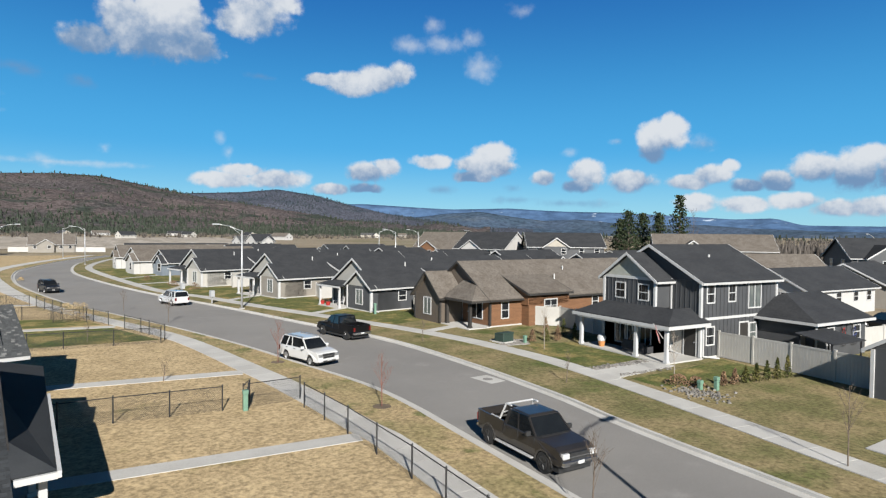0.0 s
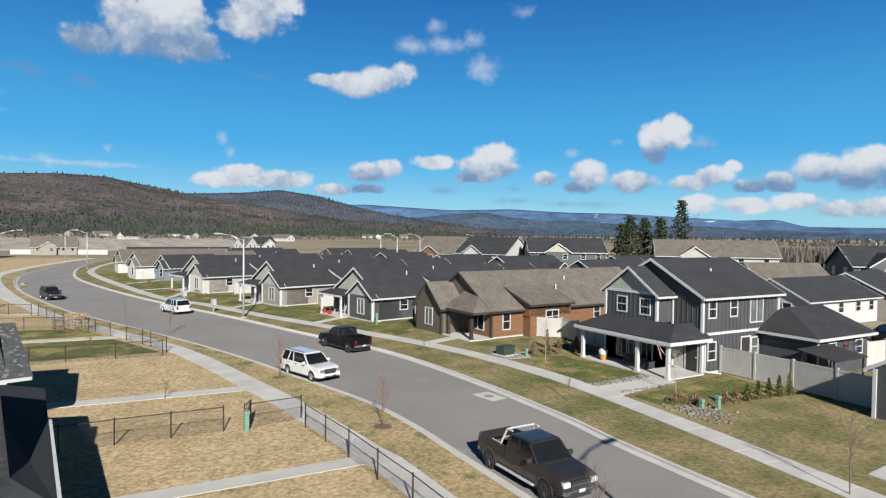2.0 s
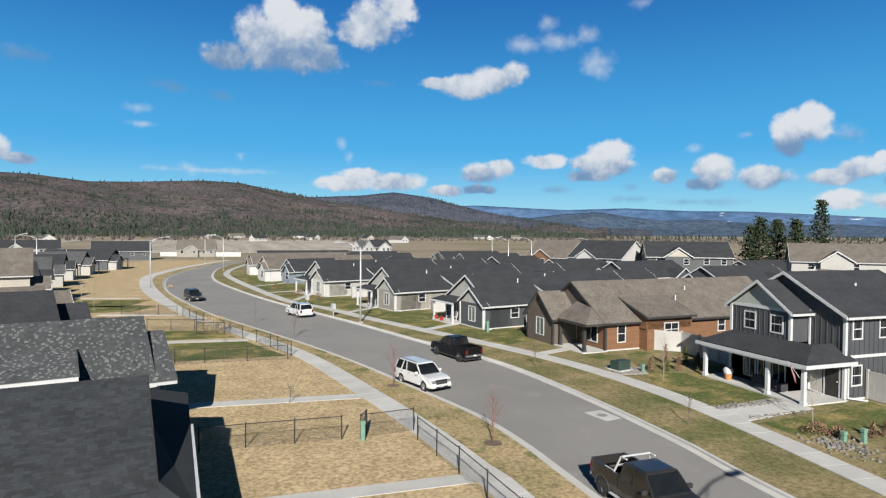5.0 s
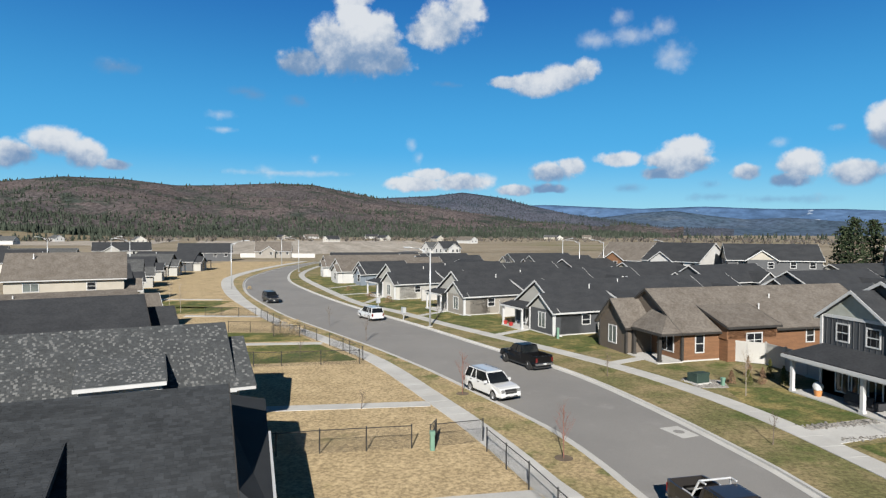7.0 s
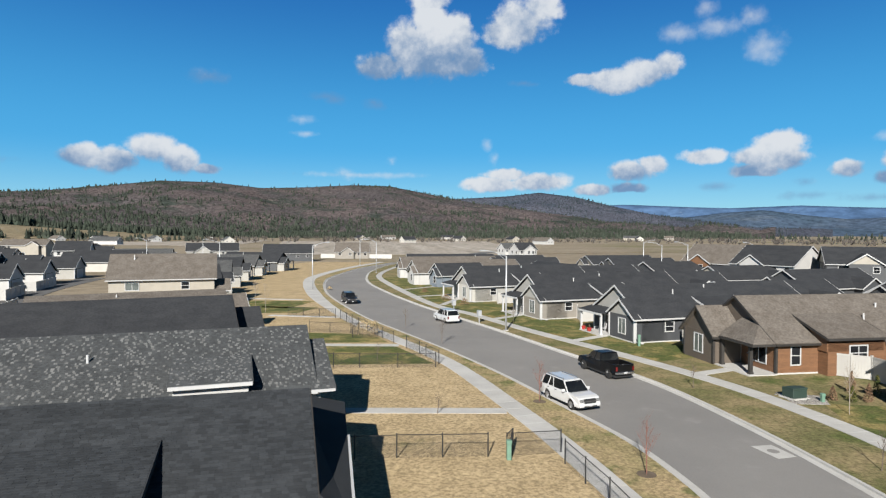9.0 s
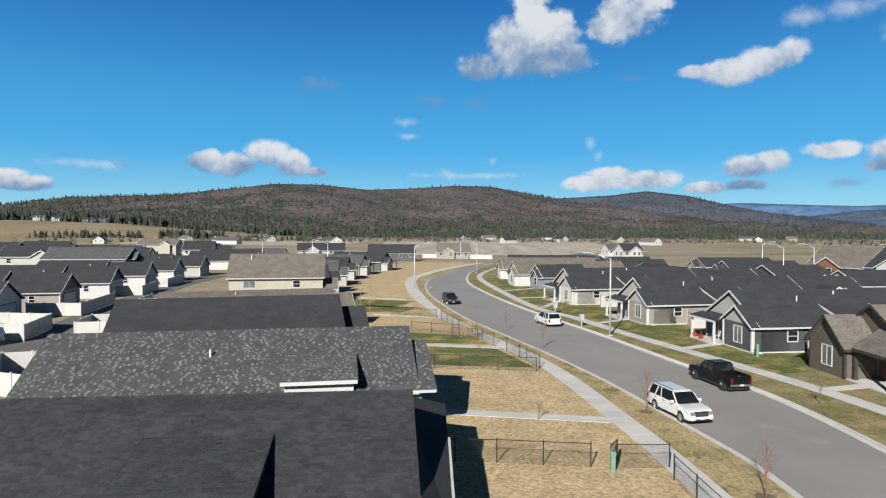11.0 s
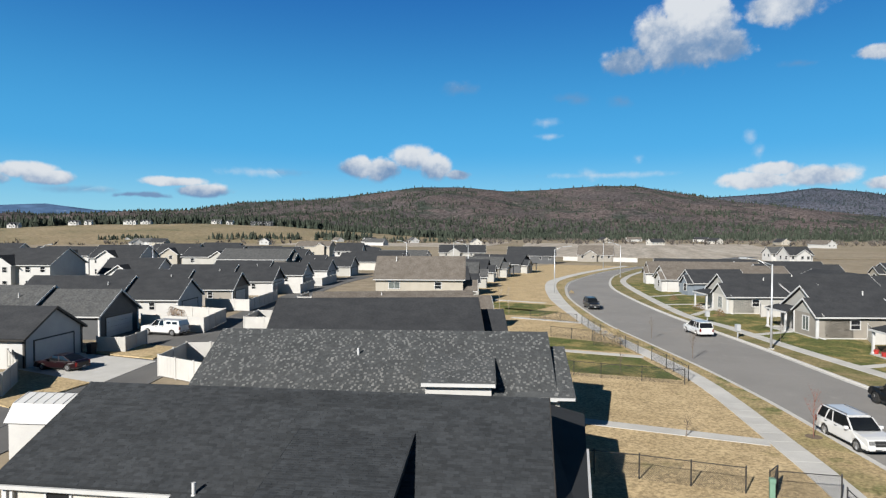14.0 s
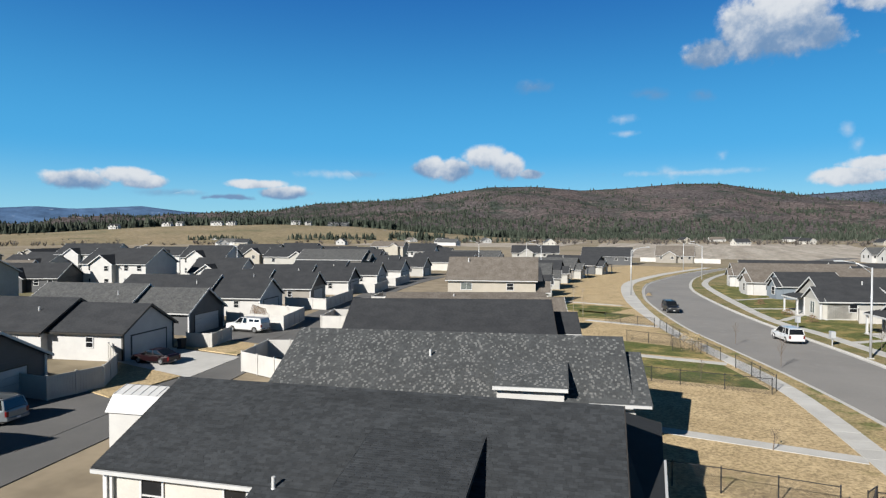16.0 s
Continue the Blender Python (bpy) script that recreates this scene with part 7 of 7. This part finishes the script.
def conifer(x, y, h, r, seed, label="tall ragged dark green conifer"):
    rng = random.Random(seed)
    t = thing("conifer", label, "tree", pose(x, y, 0), "tall conifers")
    bm = bmesh.new()
    rod(bm, (0, 0, 0), (0, 0, h * 0.97), 0.3, 0.05, 8)
    part("trunk", bm, BARK, t)
    limbs, crown = bmesh.new(), bmesh.new()
    for k in range(70):
        f = 0.15 + 0.83 * k / 70
        a = k * 2.39996 + rng.uniform(-0.3, 0.3)
        ln = r * (1.08 - f) ** 0.7 * rng.uniform(0.55, 1.2)
        p = Vector((0, 0, f * h))
        q = p + Vector((math.cos(a) * ln, math.sin(a) * ln, rng.uniform(-0.08, 0.25) * ln))
        rod(limbs, p, q, 0.05, 0.015, 4)
        for j in range(26):
            g = p.lerp(q, rng.uniform(0.25, 1.05)) + Vector((rng.uniform(-0.5, 0.5), rng.uniform(-0.5, 0.5), rng.uniform(-0.3, 0.35)))
            d = Vector((rng.uniform(-1, 1), rng.uniform(-1, 1), rng.uniform(-0.3, 0.7))).normalized() * rng.uniform(0.3, 0.6)
            s = d.cross(Vector((rng.uniform(-1, 1), rng.uniform(-1, 1), 0.3))).normalized() * 0.22
            crown.faces.new([crown.verts.new(g - s), crown.verts.new(g + d * 0.5), crown.verts.new(g + s), crown.verts.new(g - d * 0.4)])
    tagged(part("branchwork", limbs, BARK, t), "bare conifer limbs", kind="stuff")
    tagged(part("foliage", crown, NEEDLE, t), "dark green needles", kind="stuff")


def polar(azimuth, d):
    return d * math.sin(radians(azimuth)), d * math.cos(radians(azimuth))


for a, d, h, r, s in ((46.6, 150, 14.5, 4.6, 1), (47.8, 156, 14.0, 4.2, 2), (49.2, 150, 13.8, 3.6, 3), (50.9, 150, 18.0, 3.6, 4), (45.9, 160, 12.5, 3.8, 5)):
    conifer(*polar(a, d), h, r, s)
x, y = polar(52.0, 152)
sapling(x, y, 15.5, BARK, "tall leafless tree among the conifers", 77, z=0, n=60)

# ---------------------------------------------------------------- more of the estate


def estate_house(azimuth, d, turn, W, L, ze, zr, wall, roof, label, front=True, gm=None):
    x, y = polar(azimuth, d)
    h = thing("house", label, "house", pose(x, y, 0, 0, 0, turn), "houses of the estate")
    gable(h, -L / 2, L / 2, -W / 2, W / 2, ze, zr, wall, roof, None, gm)
    if front:
        gable(h, -L * 0.3, -L * 0.3 + 5, -W / 2 - 1.2, 0, ze, ze + 1.7, wall, roof, None, gm, axis="v")
    for u in (-L * 0.36, -L * 0.05, L * 0.2, L * 0.4):
        window(h, (u, -W / 2 - 0.005 - (1.2 if front and -L * 0.3 < u < -L * 0.3 + 5 else 0), ze - 1.0), "-y", 0.9, 1.0)
        if ze > 4:
            window(h, (u, -W / 2 - 0.005 - (1.2 if front and -L * 0.3 < u < -L * 0.3 + 5 else 0), 1.6), "-y", 0.9, 1.2)
    for v in (-W * 0.22, W * 0.22):
        window(h, (-L / 2 - 0.005, v, ze - 1.0), "-x", 0.9, 1.1)
    return h


estate_house(53.4, 134, -44, 10, 22, 5.7, 8.7, GREYWALL, BROWN_ROOF, "pale two-storey house with a broad brown shingle roof")
estate_house(58.6, 88, -25, 9, 9, 3.4, 6.2, TAN_WALL, BROWN_ROOF, "tan house with a brown shingle roof", False)
estate_house(40.7, 135, -30, 10, 16, 5.9, 8.7, CHARCOAL, DARK_ROOF, "charcoal two-storey house with cream gables", True, TAN_WALL)
estate_house(34.2, 140, -66, 11, 13, 5.2, 8.7, WHITE, DARK_ROOF, "white two-storey house with a dark roof")
estate_house(29.8, 150, -62, 10, 12, 4.8, 8.6, BROWN, BROWN_ROOF, "orange-brown house with a brown roof")
estate_house(64.8, 112, -40, 9, 9, 5.6, 8.3, CHARCOAL, DARK_ROOF, "charcoal two-storey house with a dark roof")
estate_house(60.6, 82, 0, 8, 14, 2.9, 4.9, WHITE, DARK_ROOF, "white single-storey house with a dark roof", False)
estate_house(11.5, 300, 20, 7, 9, 3.4, 6.0, WHITE, GREY_ROOF, "white farmhouse at the edge of the fields")
estate_house(12.8, 240, 20, 7, 8, 4.6, 7.2, WHITE, DARK_ROOF, "white two-storey house with a porch")
estate_house(-51.4, 150, 15, 11, 15, 5.4, 8.4, WHITE, DARK_ROOF, "white two-storey house with a small front wing")
estate_house(-45.0, 182, 15, 10, 13, 5.3, 8.3, WHITE, DARK_ROOF, "white two-storey house with a dark roof")
estate_house(-40.6, 205, 15, 10, 12, 5.3, 8.2, TAN_WALL, DARK_ROOF, "tan two-storey house with a dark roof")
estate_house(-54.0, 225, 15, 10, 20, 5.3, 8.4, WHITE, DARK_ROOF, "white two-storey house with a dark roof")
estate_house(-58.0, 150, 25, 9, 14, 3.0, 5.6, CHARCOAL, DARK_ROOF, "charcoal single-storey house with white windows")
estate_house(-60.5, 165, 25, 9, 16, 3.0, 5.8, GREYWALL, BROWN_ROOF, "grey house with a brown roof")
estate_house(-44.0, 150, 15, 9, 12, 3.0, 6.0, WHITE, DARK_ROOF, "white house with open garage and a dark roof")
estate_house(-26.0, 235, 15, 9, 10, 5.0, 7.8, WHITE, DARK_ROOF, "white two-storey house with a dark roof", False)
estate_house(-15.5, 270, 15, 10, 20, 3.4, 6.4, GREYWALL, DARK_ROOF, "dark-roofed house at the edge of the fields")
estate_house(-9.0, 240, 5, 9, 18, 3.2, 6.4, CHARCOAL, DARK_ROOF, "dark-roofed house at the edge of the fields", False)
estate_house(-3.2, 262, 0, 10, 14, 3.0, 6.6, TAUPE, BROWN_ROOF, "brown house at the end of the street")
r2 = random.Random(23)
for i in range(26):
    a = r2.uniform(-52, 32)
    d = r2.uniform(560, 980)
    estate_house(a, d, r2.uniform(0, 180), 9, r2.uniform(12, 22), 3.4, 6.6, r2.choice((WHITE, CREAM, TAN_WALL, WHITE)), r2.choice((GREY_ROOF, BROWN_ROOF, DARK_ROOF)), "far farm building among the trees", False)
for a, d, n, roof in ((-48.6, 1000, 2, DARK_ROOF), (-47.6, 1010, 1, GREY_ROOF), (-44.6, 1000, 3, GREY_ROOF), (-43.4, 1010, 2, DARK_ROOF), (-37.8, 1010, 2, GREY_ROOF), (-36.7, 1015, 1, DARK_ROOF),
                      (-34.4, 1000, 3, DARK_ROOF), (-33.4, 1000, 2, DARK_ROOF), (-52.6, 985, 2, DARK_ROOF)):
    x, y = polar(a, d)
    h = thing("house", "far house on the grassy rise", "house", pose(x, y, knoll_height(a, d) - 0.6, 0, 0, 20), "far houses")
    gable(h, -5 * n ** 0.5, 5 * n ** 0.5, -4, 4, 4.6, 7.6, CHARCOAL if a > -35 else WHITE, roof)
    for k in range(n):
        gable(h, -4 + 5 * k, 0 + 5 * k, -5.5, 0, 4.2, 6.4, CHARCOAL if a > -35 else WHITE, roof, axis="v")
        window(h, (-2 + 5 * k, -5.505, 2.6), "-y", 1.6, 1.8)
# neighbour at the end of the yard
h = thing("house", "charcoal lap-sided house with white trim beside the driveway", "house", pose(35.4, 16.3, 0, 0, 0, 0), G)
gable(h, 0, 14, -8.6, 0, 2.8, 5.4, CHARCOAL, DARK_ROOF)
corner_board(h, 0, 0, 0.1, 2.7)
garage_door(h, (-0.02, -4.3, 0.1), "-x", 4.9, 2.15, WHITE, TRIM)

# ---------------------------------------------------------------- things on the porches


def porch_things():
    t = thing("garden_sofa", "dark cushioned outdoor sofa on the porch", "sofa", pose(33.3, 30.4, 0.22, 0, 0, 90))
    part("base", boxes((-0.95, 0.95, -0.42, 0.42, 0.05, 0.32), bevel=0.03), DARKCLOTH, t)
    part("seat_cushion", boxes((-0.9, 0.0, -0.4, 0.3, 0.32, 0.46), bevel=0.04), GREYBLUE, t)
    part("seat_cushion", boxes((0.02, 0.92, -0.4, 0.3, 0.32, 0.46), bevel=0.04), DARKCLOTH, t)
    part("backrest", boxes((-0.95, 0.95, 0.3, 0.48, 0.32, 0.85), bevel=0.04), DARKCLOTH, t)
    for s in (-1, 1):
        part("armrest", boxes((s * 0.98 - 0.1, s * 0.98 + 0.1, -0.42, 0.46, 0.1, 0.62), bevel=0.03), DARKCLOTH, t)
    t = thing("plant_pot", "orange clay pot with a white covered plant", "plant pot", pose(32.7, 33.3, 0.22))
    bm = bmesh.new()
    rod(bm, (0, 0, 0), (0, 0, 0.4), 0.2, 0.27, 14)
    part("pot", bm, ORANGE, t)
    bm = bmesh.new()
    bmesh.ops.create_icosphere(bm, subdivisions=2, radius=0.34, matrix=Matrix.Translation((0, 0, 0.62)))
    for v in bm.verts:
        v.co += Vector((0.04, 0.03, 0.05)) * noise.noise(v.co * 4)
    part("cover", bm, TRIM, t)
    # flag on a slanting staff
    t = thing("house_flag", "red and white striped flag on a slanting porch staff", "flag", pose(32.15, 27.15, 1.75, 0, 0, 160))
    bm = bmesh.new()
    rod(bm, (0, 0, 0), (0.75, 0, 1.05), 0.018, n=6)
    part("staff", bm, TRIM, t)
    for k in range(7):
        bm = bmesh.new()
        for i in range(8):
            def P(i, z):
                s = i / 8
                return (0.62 - 0.30 * s - 0.1 * z, 0.05 * math.sin(s * 7), 0.95 - s * 0.75 - z * 0.55)
            a, b, c, d = P(i, k / 7), P(i + 1, k / 7), P(i + 1, (k + 1) / 7), P(i, (k + 1) / 7)
            v = [bm.verts.new(p) for p in (a, b, c, d)] + [bm.verts.new((p[0], p[1] + 0.008, p[2])) for p in (a, b, c, d)]
            for fcs in ((0, 1, 2, 3), (4, 5, 6, 7), (0, 1, 5, 4), (2, 3, 7, 6)):
                bm.faces.new([v[j] for j in fcs])
        part("stripe", bm, REDPAINT if k % 2 == 0 else TRIM, t)
    for i, (x, y) in enumerate(((24.3, 65.6), (23.9, 66.9))):
        t = thing("garden_chair", "white wooden garden chair on a porch", "chair", pose(x, y, 0.2, 0, 0, 200 + 20 * i), "white garden chairs")
        part("seat", boxes((-0.28, 0.28, -0.28, 0.28, 0.36, 0.41)), TRIM, t)
        bm = bmesh.new()
        for k in range(5):
            x0 = -0.26 + k * 0.11
            hexa(bm, [(x0, 0.24, 0.38), (x0 + 0.09, 0.24, 0.38), (x0 + 0.09, 0.28, 0.38), (x0, 0.28, 0.38), (x0, 0.42, 1.0), (x0 + 0.09, 0.42, 1.0), (x0 + 0.09, 0.46, 1.0), (x0, 0.46, 1.0)])
        part("backrest", bm, TRIM, t)
        for a in (-0.25, 0.25):
            for b in (-0.25, 0.25):
                part("leg", boxes((a - 0.03, a + 0.03, b - 0.03, b + 0.03, 0, 0.36)), TRIM, t)
    for x, y, r0 in ((22.6, 66.0, 0.24), (22.4, 67.4, 0.22), (12.6, 104.0, 0.3)):
        t = thing("flower_pot", "red glazed flower pot with dry stems", "plant pot", pose(x, y, 0.16), "red flower pots")
        bm = bmesh.new()
        rod(bm, (0, 0, 0), (0, 0, 0.42), r0 * 0.8, r0 * 1.15, 14)
        part("pot", bm, REDPAINT, t)
        part("rim", boxes((-r0, r0, -r0, r0, 0.42, 0.46), bevel=0.02), REDPAINT, t)
        bm = bmesh.new()
        leafy(bm, (0, 0, 0.42), r0 * 0.9, 60, random.Random(int(x * 7)), 0.06, 0.35, 0.0)
        part("stems", bm, RUSSET, t)
    # dark canopy in the fenced yard, bicycles hung on the wing's wall
    t = thing("yard_canopy", "dark sloping canopy in a fenced back yard", "canopy", pose(41.0, 21.4, 0.12))
    bm = bmesh.new()
    slab(bm, [(-1.9, 1.2, 2.25), (1.9, 1.2, 2.25), (1.9, -1.2, 1.85), (-1.9, -1.2, 1.85)], 0.06)
    part("canopy_top", bm, DARK_ROOF, t)
    for a in (-1.7, 1.7):
        for b in (-1.0, 1.0):
            part("leg", boxes((a - 0.04, a + 0.04, b - 0.04, b + 0.04, 0, 1.82 if b < 0 else 2.1)), BLACKSTEEL, t)
    for k, (x, mat) in enumerate(((45.5, REDPAINT), (46.9, BLUEPAINT))):
        t = thing("bicycle", "bicycle hung upright on the house wall", "bicycle", pose(x, 22.86, 1.05), "hung bicycles")
        for z in (0.2, 1.15):
            bm = bmesh.new()
            for q in range(18):
                a0, a1 = q / 18 * 6.283, (q + 1) / 18 * 6.283
                rod(bm, (0.33 * math.cos(a0), 0, z + 0.33 * math.sin(a0)), (0.33 * math.cos(a1), 0, z + 0.33 * math.sin(a1)), 0.022, n=5)
            part("wheel", bm, RUBBER, t)
        bm = bmesh.new()
        for a, b in (((0, 0, 0.2), (0.22, 0, 0.62)), ((0.22, 0, 0.62), (0, 0, 1.15)), ((0.22, 0, 0.62), (-0.2, 0, 0.5)), ((-0.2, 0, 0.5), (0, 0, 0.2)), ((-0.2, 0, 0.5), (-0.16, 0, 1.0)), ((-0.16, 0, 1.0), (0, 0, 1.15))):
            rod(bm, a, b, 0.022, n=6)
        part("frame", bm, mat, t)
        bm = bmesh.new()
        rod(bm, (-0.2, -0.25, 1.02), (-0.2, 0.05, 1.02), 0.018, n=6)
        part("handlebar", bm, BLACKSTEEL, t)


porch_things()

# ---------------------------------------------------------------- shingles, piece by piece


def shingles(house, L0, L1, v_ridge, v_eave, z_ridge, z_eave, mats, weights, seed, tab=1.0, near=(4.0, 12.0, 0.0, 2.2), cover=None):
    """Courses of shingle tabs on one slope; the tabs of one stretch are objects of their own, the rest is joined."""
    rng = random.Random(seed)
    run = Vector((0, v_eave - v_ridge, z_eave - z_ridge))
    length = run.length
    down = run.normalized()
    up = Vector((1, 0, 0)).cross(down)
    if up.z < 0:
        up = -up
    course = 0.145
    rows = int(length / course)
    verts, faces, idx, singles = [], [], [], []
    for r in range(rows):
        u = L0 - rng.uniform(0, 0.3)
        last = 0
        while u < L1:
            w = rng.choice((0.17, 0.22, 0.28, 0.34)) * rng.uniform(0.9, 1.1) * tab
            a, b = max(u, L0), min(u + w - 0.006, L1)
            u += w
            if b - a < 0.03:
                continue
            s0, s1 = r * course, min((r + 1) * course + 0.015, length)
            if cover and cover(a, s1):
                continue
            mi = 0 if last else rng.choices(range(len(mats)), weights)[0]
            last = mi
            th = rng.uniform(0.008, 0.018)
            if near[0] < a < near[1] and near[2] < s0 < near[3] and len(singles) < 190:
                singles.append((a, b, s0, s1, th, mi))
                continue
            j = len(verts)
            o = Vector((0, v_ridge, z_ridge))
            for ss, t0, t1 in ((s0, 0.001, 0.003), (s1, 0.001, th)):
                for x in (a, b):
                    p = o + down * ss + Vector((x, 0, 0))
                    verts += [tuple(p + up * t0), tuple(p + up * t1)]
            # 0 lo-a 1 hi-a 2 lo-b 3 hi-b, then the lower edge 4..7
            for f in ((1, 3, 7, 5), (4, 5, 7, 6), (0, 1, 5, 4), (2, 6, 7, 3)):
                faces.append(tuple(j + k for k in f))
                idx.append(mi)
    me = bpy.data.meshes.new("shingles")
    me.from_pydata(verts, [], faces)
    for m in mats:
        me.materials.append(m)
    me.polygons.foreach_set("material_index", idx)
    tagged(piece("shingles", me, house), "overlapping asphalt shingles", kind="stuff")
    shared = {}
    for a, b, s0, s1, th, mi in singles:
        key = (round((b - a) / 0.03), mi)
        if key not in shared:
            w = b - a
            bm = bmesh.new()
            hexa(bm, [(-w / 2, 0, 0.001), (w / 2, 0, 0.001), (w / 2, course + 0.015, 0.001), (-w / 2, course + 0.015, 0.001),
                      (-w / 2, 0, 0.003), (w / 2, 0, 0.003), (w / 2, course + 0.015, 0.014), (-w / 2, course + 0.015, 0.014)])
            shared[key] = finish(bm, "shingle", mats[mi])
        p = Vector((0, v_ridge, z_ridge)) + down * s0 + Vector(((a + b) / 2, 0, 0))
        x = Vector((1, 0, 0))
        y = down
        zz = x.cross(y)
        if zz.z < 0:
            x, zz = -x, -zz
        m = Matrix((x, y, zz)).transposed().to_4x4()
        m.translation = p
        piece("shingle", shared[key], house, m)


s_n = (4.95 - 2.85) / 4.8
shingles(NEAR, -0.25, 19.55, 0.0, 4.8 + 0.45, 4.95 + 0.142, 2.85 - s_n * 0.45 + 0.142, [CHAR_SHINGLE], [1], 3)
s_2 = (5.35 - 2.85) / 4.8
shingles(SECOND, -0.25, 20.45, 0.0, 4.8 + 0.45, 5.35 + 0.142, 2.85 - s_2 * 0.45 + 0.142, [GREY_SHINGLE, PALE_SHINGLE], [0.78, 0.22], 4, tab=0.52)
shingles(NEAR, -0.25, 12.6, 5.25, 7.3, 4.95 - s_n * 5.25 + 0.138, 4.95 - s_n * 7.3 + 0.138, [CHAR_SHINGLE], [1], 5, near=(0, 0, 0, 0))
s_d = (4.18 - 3.15) / 5.2
shingles(NEAR, 4.8, 9.2, 2.2, 7.6, 4.182, 4.182 - s_d * 5.4, [CHAR_SHINGLE], [1], 6, near=(0, 0, 0, 0))
shingles(SECOND, -1.2, 0.0, 0.6, 5.25, 4.55 + 0.142, 4.55 + 0.142 - 4.65 * (4.55 - 2.85) / 4.2, [GREY_SHINGLE, PALE_SHINGLE], [0.78, 0.22], 7, tab=0.62, near=(0, 0, 0, 0))
shingles(SECOND, 3.1, 7.1, 2.4, 5.6, 4.322, 4.322 - 3.2 * (4.32 - 3.65) / 2.9, [GREY_SHINGLE, PALE_SHINGLE], [0.78, 0.22], 9, tab=0.52, near=(0, 0, 0, 0))

# ---------------------------------------------------------------- pavement slabs


def pavement_slabs(parent_name, left, right, y0, y1, every=1.5):
    """Concrete slabs with open joints along a pavement."""
    base = bpy.data.objects[parent_name]
    n = len(left)
    a, b = np.array(left), np.array(right)
    mid = (a + b) / 2
    s = np.concatenate([[0], np.cumsum(np.linalg.norm(np.diff(mid, axis=0), axis=1))])

    def at(arr, d):
        return np.array((np.interp(d, s, arr[:, 0]), np.interp(d, s, arr[:, 1])))
    d = 0.0
    while d + every < s[-1]:
        m = at(mid, d)
        if y0 < m[1] < y1:
            bm = bmesh.new()
            q = [at(a, d + 0.012), at(b, d + 0.012), at(b, d + every - 0.012), at(a, d + every - 0.012)]
            lift = 0.172 + random.uniform(-0.002, 0.002)
            hexa(bm, [(p[0], p[1], 0.10) for p in q] + [(p[0], p[1], lift) for p in q])
            part("slab", bm, CONCRETE, base)
        d += every


pavement_slabs("pavement_a", offset(WALK_L, [-v - 0.02 for v in w_l]), offset(WALK_L, [v + 0.02 for v in w_l]), 8, 140)
pavement_slabs("pavement_b", offset(WALK_R, -0.72), offset(WALK_R, 0.72), 4, 140)

# ---------------------------------------------------------------- the plan is drawn at 1 : 1.12; vehicles are already full size
SCALE = 1.12
for ob in list(scene.collection.objects):
    if ob.parent is None and ob.type in ("EMPTY", "MESH"):
        grow = Matrix.Scale(SCALE, 4)
        if ob.name.split(".")[0] in ("pickup_truck", "suv", "sedan"):
            ob.matrix_basis = Matrix.Translation(ob.matrix_basis.translation * (SCALE - 1)) @ ob.matrix_basis
        else:
            ob.matrix_basis = grow @ ob.matrix_basis
